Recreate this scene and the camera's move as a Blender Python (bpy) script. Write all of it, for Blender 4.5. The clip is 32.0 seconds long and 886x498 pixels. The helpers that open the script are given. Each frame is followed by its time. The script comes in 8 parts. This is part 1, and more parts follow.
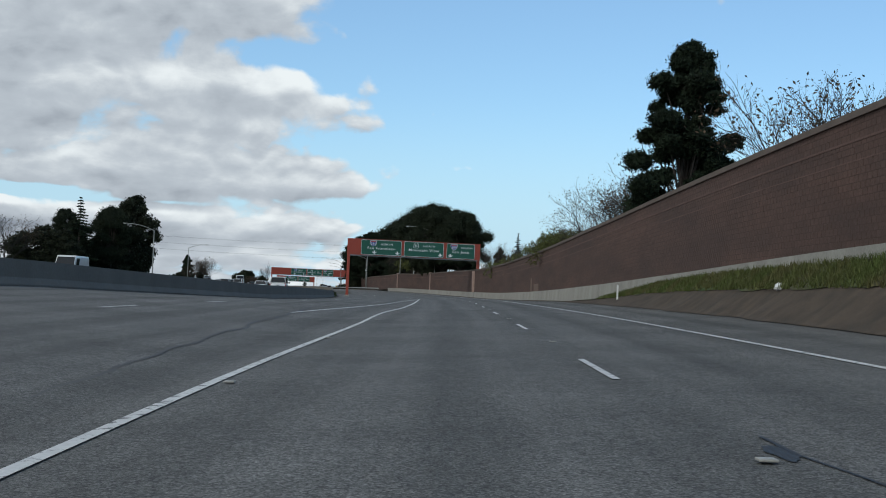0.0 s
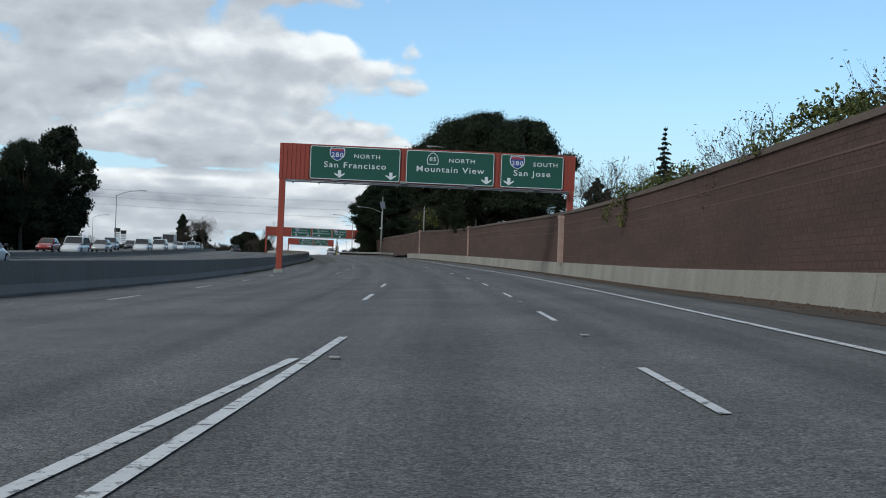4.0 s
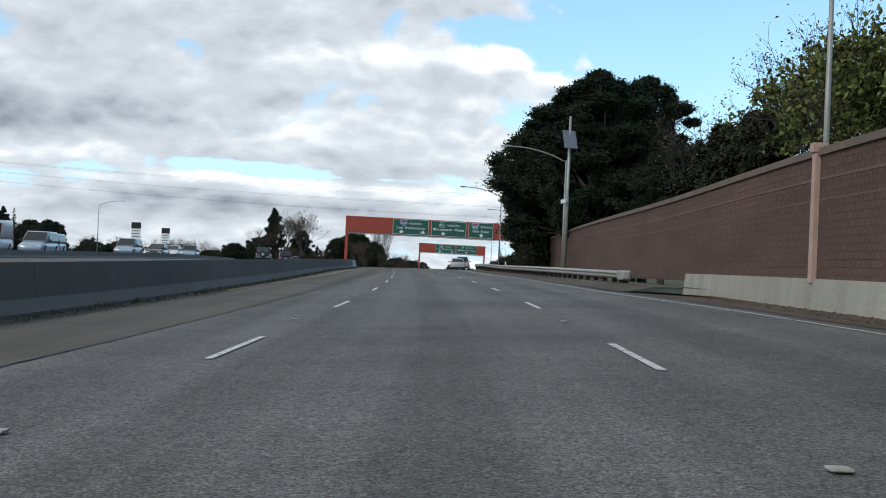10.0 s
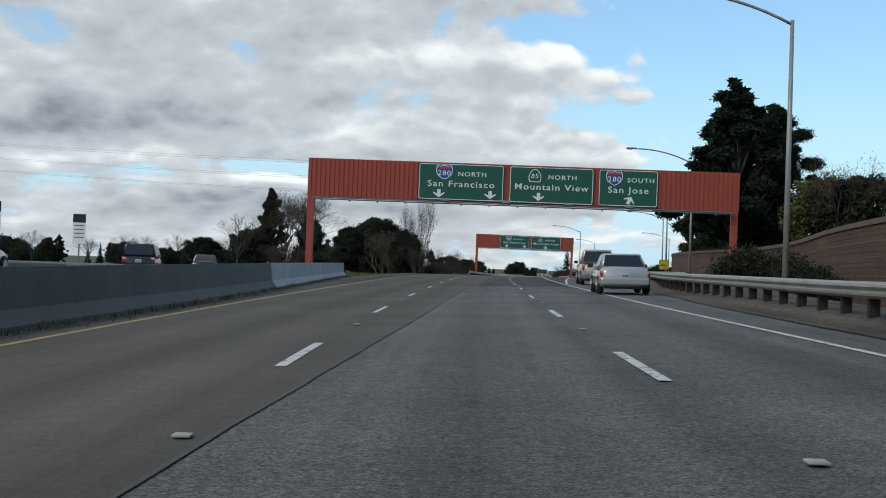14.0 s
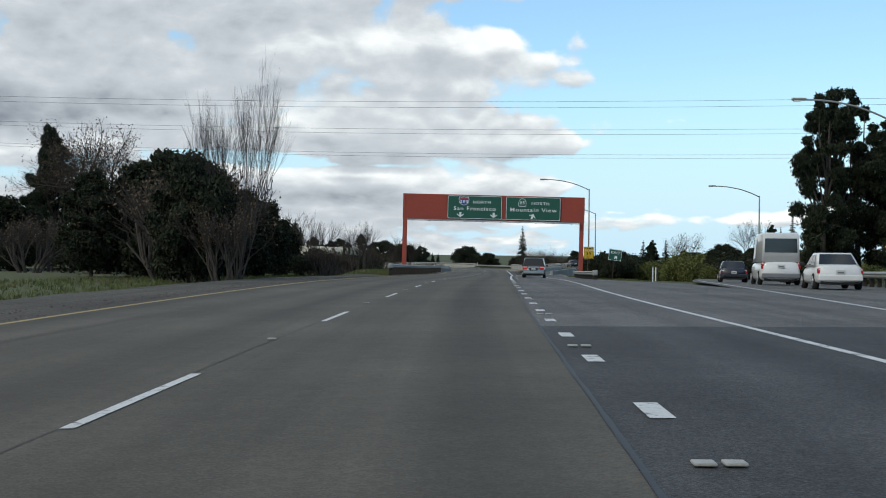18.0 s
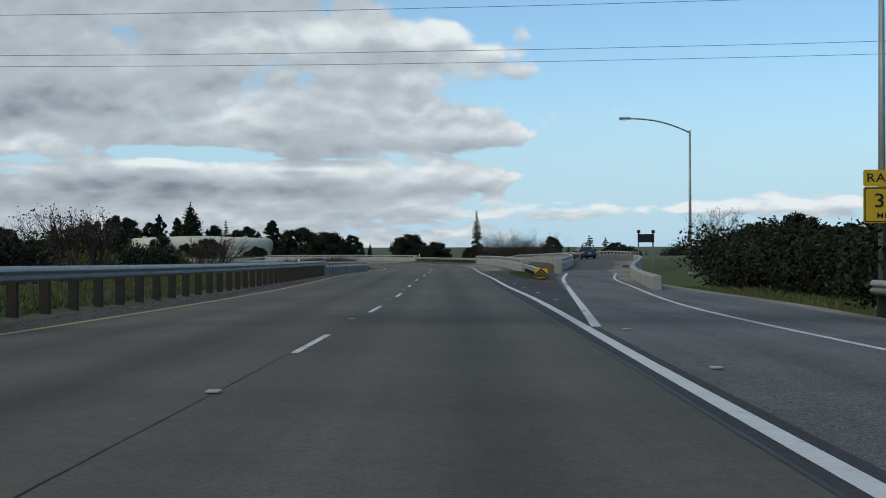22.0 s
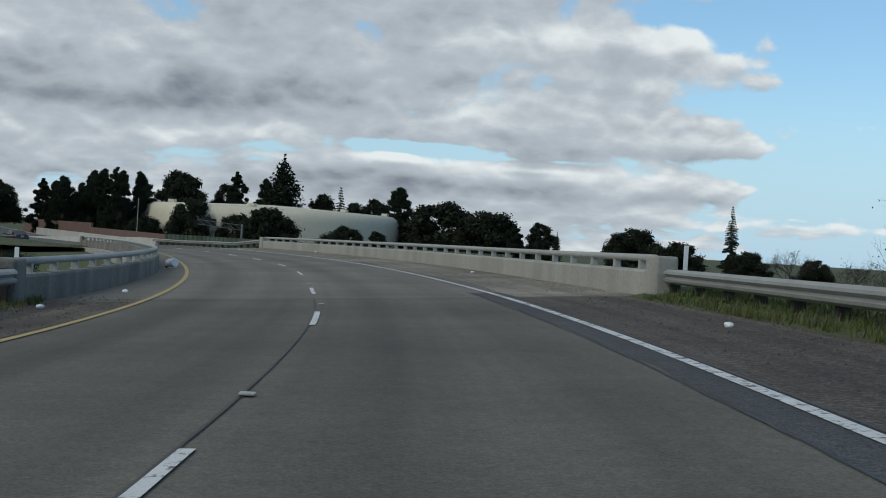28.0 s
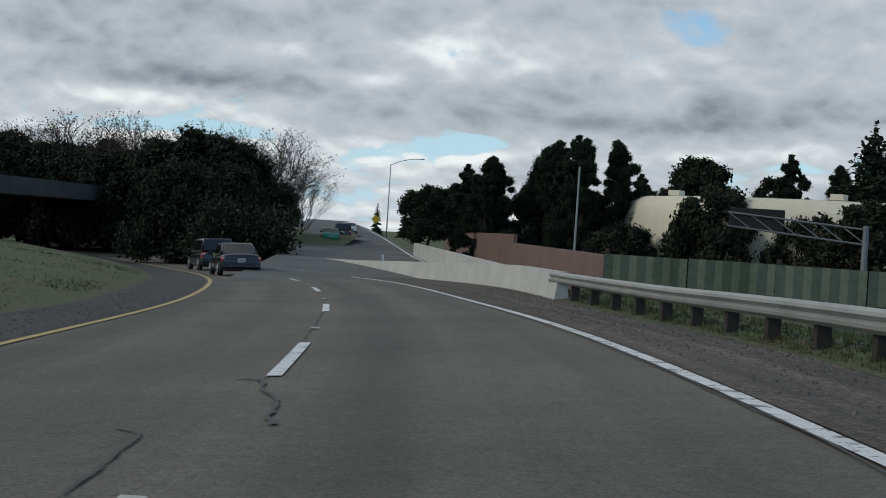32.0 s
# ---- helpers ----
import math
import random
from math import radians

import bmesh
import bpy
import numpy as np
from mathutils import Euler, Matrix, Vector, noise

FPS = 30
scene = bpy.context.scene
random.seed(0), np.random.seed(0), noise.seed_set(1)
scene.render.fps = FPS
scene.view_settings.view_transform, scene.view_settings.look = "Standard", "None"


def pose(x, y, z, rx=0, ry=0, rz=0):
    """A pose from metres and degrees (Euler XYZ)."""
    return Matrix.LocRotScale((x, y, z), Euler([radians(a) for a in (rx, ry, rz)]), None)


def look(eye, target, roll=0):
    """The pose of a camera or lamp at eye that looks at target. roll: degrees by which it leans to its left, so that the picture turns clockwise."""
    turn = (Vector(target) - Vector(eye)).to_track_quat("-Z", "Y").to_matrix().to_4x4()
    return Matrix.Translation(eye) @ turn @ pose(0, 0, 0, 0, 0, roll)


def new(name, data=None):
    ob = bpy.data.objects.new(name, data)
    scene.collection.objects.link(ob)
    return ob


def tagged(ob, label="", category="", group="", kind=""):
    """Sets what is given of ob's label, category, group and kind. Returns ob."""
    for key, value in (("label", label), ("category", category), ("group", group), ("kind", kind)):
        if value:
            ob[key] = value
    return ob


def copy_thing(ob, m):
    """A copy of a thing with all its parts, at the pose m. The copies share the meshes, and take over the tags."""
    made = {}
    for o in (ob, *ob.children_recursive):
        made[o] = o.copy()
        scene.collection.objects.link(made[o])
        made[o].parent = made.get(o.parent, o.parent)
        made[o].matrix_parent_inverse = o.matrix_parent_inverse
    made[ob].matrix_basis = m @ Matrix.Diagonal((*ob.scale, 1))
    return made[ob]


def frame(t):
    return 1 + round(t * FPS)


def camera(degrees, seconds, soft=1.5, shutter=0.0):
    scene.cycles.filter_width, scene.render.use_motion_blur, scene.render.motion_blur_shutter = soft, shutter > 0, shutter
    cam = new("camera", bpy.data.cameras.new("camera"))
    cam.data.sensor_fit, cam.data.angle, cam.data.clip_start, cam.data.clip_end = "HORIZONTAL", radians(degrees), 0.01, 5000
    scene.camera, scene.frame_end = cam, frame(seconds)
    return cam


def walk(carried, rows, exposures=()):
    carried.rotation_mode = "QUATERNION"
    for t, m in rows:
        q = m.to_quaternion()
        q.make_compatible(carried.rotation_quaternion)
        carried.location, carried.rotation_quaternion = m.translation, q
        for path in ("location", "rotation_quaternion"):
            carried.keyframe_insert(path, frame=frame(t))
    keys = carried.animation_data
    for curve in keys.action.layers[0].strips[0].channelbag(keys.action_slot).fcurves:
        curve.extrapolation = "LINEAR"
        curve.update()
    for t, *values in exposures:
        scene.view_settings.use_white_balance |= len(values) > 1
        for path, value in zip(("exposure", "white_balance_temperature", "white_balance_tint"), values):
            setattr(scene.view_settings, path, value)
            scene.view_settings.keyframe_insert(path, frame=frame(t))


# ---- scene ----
cam = camera(36.88, 32.0, soft=1.0)

# seconds, x, y, z, yaw, pitch, roll of the camera behind the windscreen
DRIVE = [
    (0, 0.00, 0.00, 1.15, -2.32, 2.24, -2.05),
    (0.5, 0.65, 14.06, 1.35, -2.14, 1.51, -2.43),
    (1, 1.28, 28.15, 1.54, -2.01, 1.77, -2.32),
    (1.5, 1.89, 42.27, 1.71, -2.01, 1.41, -2.20),
    (2, 2.50, 56.41, 1.86, -1.99, 0.98, -2.13),
    (2.5, 3.07, 70.59, 2.00, -1.82, 0.84, -1.90),
    (3, 3.57, 84.80, 2.11, -1.46, 0.64, -2.36),
    (3.5, 3.95, 99.04, 2.21, -1.18, 0.64, -1.98),
    (4, 4.19, 113.31, 2.28, -0.39, 0.66, -1.92),
    (4.5, 4.29, 127.61, 2.35, 0.11, 0.66, -2.04),
    (5, 4.32, 141.93, 2.42, 0.28, 0.70, -2.22),
    (5.5, 4.25, 156.27, 2.50, 0.15, 0.82, -2.31),
    (6, 4.09, 170.64, 2.58, 0.97, 0.93, -2.18),
    (6.5, 3.78, 185.02, 2.68, 1.77, 0.81, -2.28),
    (7, 3.27, 199.41, 2.79, 2.49, 1.01, -2.27),
    (7.5, 2.57, 213.82, 2.91, 3.32, 0.84, -2.44),
    (8, 1.67, 228.24, 3.04, 4.14, 0.99, -2.47),
    (8.5, 0.57, 242.67, 3.19, 4.99, 0.79, -2.57),
    (9, -0.69, 257.10, 3.34, 5.74, 0.98, -2.73),
    (9.5, -2.13, 271.54, 3.49, 6.32, 1.03, -2.73),
    (10, -3.74, 285.99, 3.64, 6.93, 0.90, -2.56),
    (10.5, -5.51, 300.45, 3.79, 7.45, 0.92, -2.43),
    (11, -7.44, 314.90, 3.92, 7.84, 0.92, -2.41),
    (11.5, -9.49, 329.36, 4.05, 8.27, 0.79, -2.58),
    (12, -11.60, 343.83, 4.16, 8.69, 0.82, -2.64),
    (12.5, -13.77, 358.30, 4.26, 9.02, 0.83, -2.83),
    (13, -16.00, 372.77, 4.36, 9.28, 0.73, -2.73),
    (13.5, -18.26, 387.24, 4.43, 9.37, 0.71, -2.10),
    (14, -20.50, 401.71, 4.51, 9.29, 0.74, -1.85),
    (14.5, -22.64, 416.19, 4.57, 8.64, 0.70, -1.46),
    (15, -24.59, 430.71, 4.63, 7.80, 0.63, -1.28),
    (15.5, -26.41, 445.24, 4.68, 7.29, 0.57, -1.24),
    (16, -28.13, 459.79, 4.72, 7.12, 0.47, -1.26),
    (16.5, -29.82, 474.36, 4.76, 7.36, 0.25, -1.25),
    (17, -31.52, 488.94, 4.79, 7.32, 0.20, -1.14),
    (17.5, -33.20, 503.54, 4.80, 7.17, 0.20, -0.97),
    (18, -34.83, 518.17, 4.80, 6.92, 0.19, -0.66),
    (18.5, -36.35, 532.84, 4.78, 6.47, 0.25, -0.66),
    (19, -37.75, 547.54, 4.74, 5.96, 0.16, -0.64),
    (19.5, -39.05, 562.26, 4.66, 5.74, -0.05, -0.48),
    (20, -40.30, 577.01, 4.56, 5.54, 0.04, -0.08),
    (20.5, -41.53, 591.76, 4.42, 5.33, -0.07, 0.37),
    (21, -42.76, 606.52, 4.26, 5.29, -0.15, 0.36),
    (21.5, -43.95, 621.30, 4.06, 5.16, -0.25, 0.59),
    (22, -45.02, 636.09, 3.85, 4.69, -0.12, 0.20),
    (22.5, -46.01, 650.88, 3.65, 4.26, -0.25, 0.17),
    (23, -46.93, 665.67, 3.48, 4.47, -0.27, 0.48),
    (23.5, -47.94, 680.45, 3.35, 4.55, -0.32, 0.49),
    (24, -49.16, 695.19, 3.27, 4.46, -0.12, 0.28),
    (24.5, -50.48, 709.88, 3.19, 4.52, -0.22, 0.07),
    (25, -51.76, 724.53, 3.11, 5.08, -0.06, -0.32),
    (25.5, -53.02, 739.13, 3.02, 5.32, -0.01, -0.86),
    (26, -54.31, 753.66, 2.91, 5.77, 0.02, -1.51),
    (26.5, -55.83, 768.09, 2.79, 6.95, 0.04, -2.25),
    (27, -57.75, 782.40, 2.67, 9.31, -0.36, -3.04),
    (27.5, -60.22, 796.55, 2.55, 11.72, -0.31, -3.56),
    (28, -63.33, 810.49, 2.44, 14.40, -0.27, -3.52),
    (28.5, -67.11, 824.17, 2.33, 17.20, -0.10, -3.51),
    (29, -71.53, 837.57, 2.25, 20.02, -0.05, -3.59),
    (29.5, -76.56, 850.65, 2.18, 22.88, 0.15, -3.75),
    (30, -82.14, 863.40, 2.13, 25.39, 0.25, -3.87),
    (30.5, -88.25, 875.79, 2.08, 27.94, 0.18, -3.82),
    (31, -94.90, 887.78, 2.00, 30.81, -0.21, -3.77),
    (31.5, -102.08, 899.35, 1.91, 33.75, -0.36, -3.70),
    (32, -109.81, 910.43, 1.79, 36.81, -0.62, -3.69),
]
EXPOSURES = [(0.0, 0.03, 6250, 6), (3.0, 0.1, 6250, 6), (5.5, 0.22, 6300, 7), (6.0, 0.24, 6300, 7), (7.0, 0.52, 6350, 7), (9.0, 0.55, 6350, 7), (12.0, 0.25, 6350, 6), (14.0, 0.2, 6400, 6), (17.0, 0.25, 6450, 6), (18.0, 0.3, 6450, 6), (20.0, 0.0, 6250, 5), (24.0, -0.07, 6200, 5), (28.0, -0.08, 6250, 5), (31.0, -0.08, 6350, 6), (32.0, 0.05, 6400, 6)]
walk(cam, [(t, pose(x, y, z, 90 + p, r, w)) for t, x, y, z, w, p, r in DRIVE], EXPOSURES)

# the freeway's line: distance along it, heading, height, cross slope (degrees)
ROAD = [
    (0.0, -2.68, 0.05, -2.15), (42.3, -2.49, 0.61, -2.17), (84.9, -1.82, 1.01, -2.10),
    (142.0, 0.09, 1.32, -2.16), (185.1, 1.60, 1.58, -2.31), (228.4, 3.97, 1.94, -2.48),
    (271.9, 6.02, 2.39, -2.55), (315.5, 7.88, 2.83, -2.61), (359.4, 8.66, 3.16, -2.37),
    (403.3, 8.68, 3.41, -1.93), (432.6, 7.35, 3.53, -1.56), (476.6, 6.63, 3.66, -1.11),
    (520.7, 6.18, 3.70, -0.81), (579.8, 4.77, 3.46, -0.10), (639.0, 3.98, 2.75, 0.34),
    (698.3, 5.10, 2.17, -0.06), (727.7, 4.92, 2.01, -0.69), (757.0, 5.38, 1.81, -1.64),
    (785.9, 8.67, 1.57, -2.51), (814.6, 14.02, 1.33, -3.22), (842.9, 19.69, 1.14, -3.62),
    (884.6, 27.61, 0.97, -3.72), (925.5, 36.39, 0.69, -3.73),
    (940.0, 39.40, 0.54, -3.60), (955.0, 42.70, 0.21, -3.40), (970.0, 46.21, -0.08, -3.20), (985.0, 49.91, -0.48, -3.00),
    (1005.0, 55.16, -1.02, -2.60), (1040.0, 65.19, -1.56, -2.00),
]


# ---- world, sun ----
def build_world():
    world = bpy.data.worlds.new("cloudy_sky")
    scene.world = world
    world.use_nodes = True
    nt = world.node_tree
    nt.nodes.clear()
    N, L = nt.nodes.new, nt.links.new

    def mth(op, a, b=None, c=None):
        n = N("ShaderNodeMath")
        n.operation = op
        for i, v in enumerate((a, b, c)):
            if v is None:
                continue
            if isinstance(v, (int, float)):
                n.inputs[i].default_value = v
            else:
                L(v, n.inputs[i])
        return n.outputs[0]

    def ramp(v, lo, hi, to0=0.0, to1=1.0):
        n = N("ShaderNodeMapRange")
        n.interpolation_type = "SMOOTHSTEP"
        L(v, n.inputs[0])
        n.inputs[1].default_value, n.inputs[2].default_value = lo, hi
        n.inputs[3].default_value, n.inputs[4].default_value = to0, to1
        return n.outputs[0]

    def mixc(f, a, b):
        n = N("ShaderNodeMix")
        n.data_type = "RGBA"
        L(f, n.inputs[0])
        for k, v in ((6, a), (7, b)):
            if isinstance(v, tuple):
                n.inputs[k].default_value = (*v, 1)
            else:
                L(v, n.inputs[k])
        return n.outputs[2]

    tc = N("ShaderNodeTexCoord")
    sep = N("ShaderNodeSeparateXYZ")
    L(tc.outputs["Generated"], sep.inputs[0])
    X, Y, Z = sep.outputs
    az = mth("MULTIPLY", mth("ARCTAN2", mth("MULTIPLY", X, -1.0), Y), 57.2958)
    el = mth("MULTIPLY", mth("ARCSINE", Z), 57.2958)

    def vec(a, b, c=0.0):
        n = N("ShaderNodeCombineXYZ")
        for i, v in enumerate((a, b, c)):
            if isinstance(v, float):
                n.inputs[i].default_value = v
            else:
                L(v, n.inputs[i])
        return n.outputs[0]

    def noise_at(v, scale, detail, rough, off, dist=0.0):
        mp = N("ShaderNodeMapping")
        mp.inputs["Location"].default_value = off
        L(v, mp.inputs[0])
        n = N("ShaderNodeTexNoise")
        n.inputs["Scale"].default_value = scale
        n.inputs["Detail"].default_value = detail
        n.inputs["Roughness"].default_value = rough
        n.inputs["Distortion"].default_value = dist
        L(mp.outputs[0], n.inputs["Vector"])
        return n.outputs[0]

    def banks(v, rows):
        """The sum of soft swells (or gaps) of cloud: bearing, height, their half widths, strength."""
        out = None
        for a, e, wa, we, amp in rows:
            n = N("ShaderNodeVectorMath")
            n.operation = "MULTIPLY_ADD"
            L(v, n.inputs[0])
            n.inputs[1].default_value, n.inputs[2].default_value = (1 / wa, 1 / we, 0), (-a / wa, -e / we, 0)
            d = N("ShaderNodeVectorMath")
            d.operation = "DOT_PRODUCT"
            L(n.outputs[0], d.inputs[0]), L(n.outputs[0], d.inputs[1])
            out = mth("MULTIPLY_ADD", mth("POWER", 0.3679, d.outputs["Value"]), amp, 0.0 if out is None else out)
        return out

    # where the banks of cloud lie: the deck over the west, its ragged nose, the bands below, the gaps
    LIE = [(7.0, 8.7, 3.4, 0.8, 0.32), (7.0, 7.05, 2.4, 0.45, 0.16), (4.2, 10.2, 2.2, 0.5, -0.22), (6.5, 12.2, 3.0, 1.0, 0.12),
           (1.5, 6.5, 3.6, 0.5, -0.25), (9.0, 4.9, 9.0, 0.7, 0.22), (3.0, 4.7, 2.8, 0.42, 0.26), (-2.3, 5.75, 2.2, 0.3, 0.19),
           (-7.5, 5.85, 3.0, 0.16, 0.16), (1.0, 8.9, 1.0, 0.5, 0.1), (15.9, 4.0, 3.4, 0.24, -0.45), (10.6, 3.75, 2.4, 0.13, -0.25),
           (13.0, 2.6, 9.0, 0.85, 0.25), (3.5, 2.75, 3.4, 0.32, 0.2), (-6.0, 1.5, 9.5, 0.5, 0.36), (-13.0, 1.9, 5.0, 0.5, 0.22), (36.5, 4.0, 2.6, 0.42, -0.4),
           (49.0, 3.8, 4.6, 0.36, -0.42), (39.0, 3.4, 3.0, 0.5, -0.2), (28.0, 6.0, 9.0, 1.4, 0.2), (46.0, 6.5, 9.0, 1.2, 0.2), (30.0, 12.0, 8.0, 2.0, 0.16), (45.0, 10.0, 9.0, 2.2, 0.16)]

    def density(dy):
        """Cloud density, dy degrees above the place that is looked at."""
        e = mth("ADD", el, dy)
        wide = noise_at(vec(mth("MULTIPLY", az, 0.05), mth("MULTIPLY", e, 0.1)), 1.0, 2, 0.5, (8.1, 4.4, 0))
        up = mth("MULTIPLY", mth("LOGARITHM", mth("ADD", mth("MULTIPLY", mth("MAXIMUM", e, -1.0), 0.3), 1.0), 2.718), 2.5)
        puff = vec(mth("MULTIPLY", az, 0.16), up)
        base = noise_at(puff, 1.0, 11, 0.56, (3.1, 1.7, 0), 0.25)
        vor = N("ShaderNodeTexVoronoi")
        vor.feature = "SMOOTH_F1"
        vor.inputs["Scale"].default_value, vor.inputs["Smoothness"].default_value = 4.2, 0.35
        mx = N("ShaderNodeVectorMath")
        mx.operation = "MULTIPLY_ADD"
        fine = N("ShaderNodeTexNoise")
        fine.inputs["Scale"].default_value, fine.inputs["Detail"].default_value = 2.5, 6
        L(puff, fine.inputs["Vector"])
        L(fine.outputs["Color"], mx.inputs[0])
        mx.inputs[1].default_value = (0.5, 0.5, 0)
        L(puff, mx.inputs[2])
        L(mx.outputs[0], vor.inputs["Vector"])
        edge = mth("ADD", az, mth("MULTIPLY", mth("SUBTRACT", wide, 0.5), 8.0))
        d = mth("ADD", ramp(edge, -3.0, 9.0, -0.24, 0.2), ramp(el, 15.0, 34.0, 0.0, 0.22))
        d = mth("ADD", d, banks(vec(az, e), LIE))
        d = mth("MULTIPLY_ADD", mth("SUBTRACT", base, 0.5), 0.95, d)
        return mth("MULTIPLY_ADD", mth("SUBTRACT", 0.42, vor.outputs["Distance"]), 0.3, d)

    dens, above = density(0.0), density(0.42)
    cover = ramp(dens, -0.035, 0.10)
    # tops catch the light, undersides and the deep of the deck are grey
    TONE = [(21.5, 6.3, 4.5, 0.9, -0.30), (28.0, 5.2, 6.0, 0.55, -0.40), (33.0, 6.2, 5.0, 0.7, -0.28), (46.0, 6.0, 6.5, 0.8, -0.40),
            (37.5, 5.2, 4.0, 0.5, -0.30), (14.0, 11.0, 9.0, 1.2, -0.12), (13.0, 7.0, 4.0, 0.32, -0.22), (31.0, 10.0, 9.0, 1.6, -0.14),
            (50.0, 8.8, 7.0, 1.4, -0.36), (56.0, 7.3, 4.0, 0.7, -0.25), (14.0, 2.5, 7.5, 0.5, -0.2), (4.2, 9.1, 2.2, 0.6, 0.30),
            (10.5, 8.9, 4.0, 0.6, 0.22), (50.5, 5.0, 2.6, 0.4, 0.55), (37.4, 7.9, 1.7, 0.55, 0.5), (40.7, 6.4, 1.9, 0.36, 0.45),
            (26.0, 3.9, 1.3, 0.5, 0.35), (36.0, 8.4, 1.8, 0.6, 0.2), (8.6, 3.1, 1.6, 0.28, 0.28), (5.3, 3.3, 1.1, 0.2, 0.28),
            (22.0, 4.2, 2.2, 0.4, 0.28), (22.0, 2.6, 8.0, 0.9, -0.3), (22.0, 8.6, 8.0, 2.2, -0.13), (-6.0, 1.7, 9.0, 0.28, 0.32), (40.0, 3.5, 2.2, 0.4, 0.35), (5.0, 5.0, 5.0, 0.3, 0.1)]
    side = noise_at(vec(mth("MULTIPLY", az, 0.3), mth("MULTIPLY", el, 0.75)), 1.0, 8, 0.6, (7.7, 2.1, 0), 0.3)
    deep = ramp(dens, 0.06, 0.62, 0.18, -0.2)
    lit = mth("MULTIPLY_ADD", mth("SUBTRACT", dens, above), 1.35, mth("ADD", mth("MULTIPLY_ADD", mth("SUBTRACT", side, 0.5), 0.8, 0.42), deep))
    lit = mth("ADD", lit, banks(vec(az, el), TONE))
    cloud = mixc(ramp(lit, -0.45, 0.55), (0.175, 0.197, 0.24), mixc(ramp(lit, 0.4, 1.05), (0.50, 0.53, 0.575), (0.86, 0.875, 0.88)))
    sky = N("ShaderNodeTexSky")
    sky.sky_type = "NISHITA"
    sky.sun_disc = False
    sky.sun_elevation, sky.sun_rotation = radians(34), radians(215)
    sky.air_density, sky.dust_density, sky.ozone_density = 1.0, 0.6, 1.5
    mul = N("ShaderNodeMix")
    mul.data_type, mul.blend_type = "RGBA", "MULTIPLY"
    mul.inputs[0].default_value = 1.0
    L(sky.outputs[0], mul.inputs[6])
    mul.inputs[7].default_value = (0.095, 0.115, 0.13, 1)
    clear = mixc(ramp(el, 0.0, 9.0, 0.85, 0.15), mul.outputs[2], (0.50, 0.68, 0.84))
    col = mixc(cover, clear, cloud)
    ground_col = mixc(ramp(el, -1.5, -0.2), (0.05, 0.052, 0.05), col)
    bg = N("ShaderNodeBackground")
    L(ground_col, bg.inputs[0])
    bg.inputs[1].default_value = 1.0
    out = N("ShaderNodeOutputWorld")
    L(bg.outputs[0], out.inputs[0])


build_world()
sun = new("sun", bpy.data.lights.new("sun", "SUN"))
sun.data.energy, sun.data.angle, sun.data.color = 1.1, radians(14), (1.0, 0.97, 0.90)
sun.matrix_world = look((-34, -48, 40), (0, 0, 0))


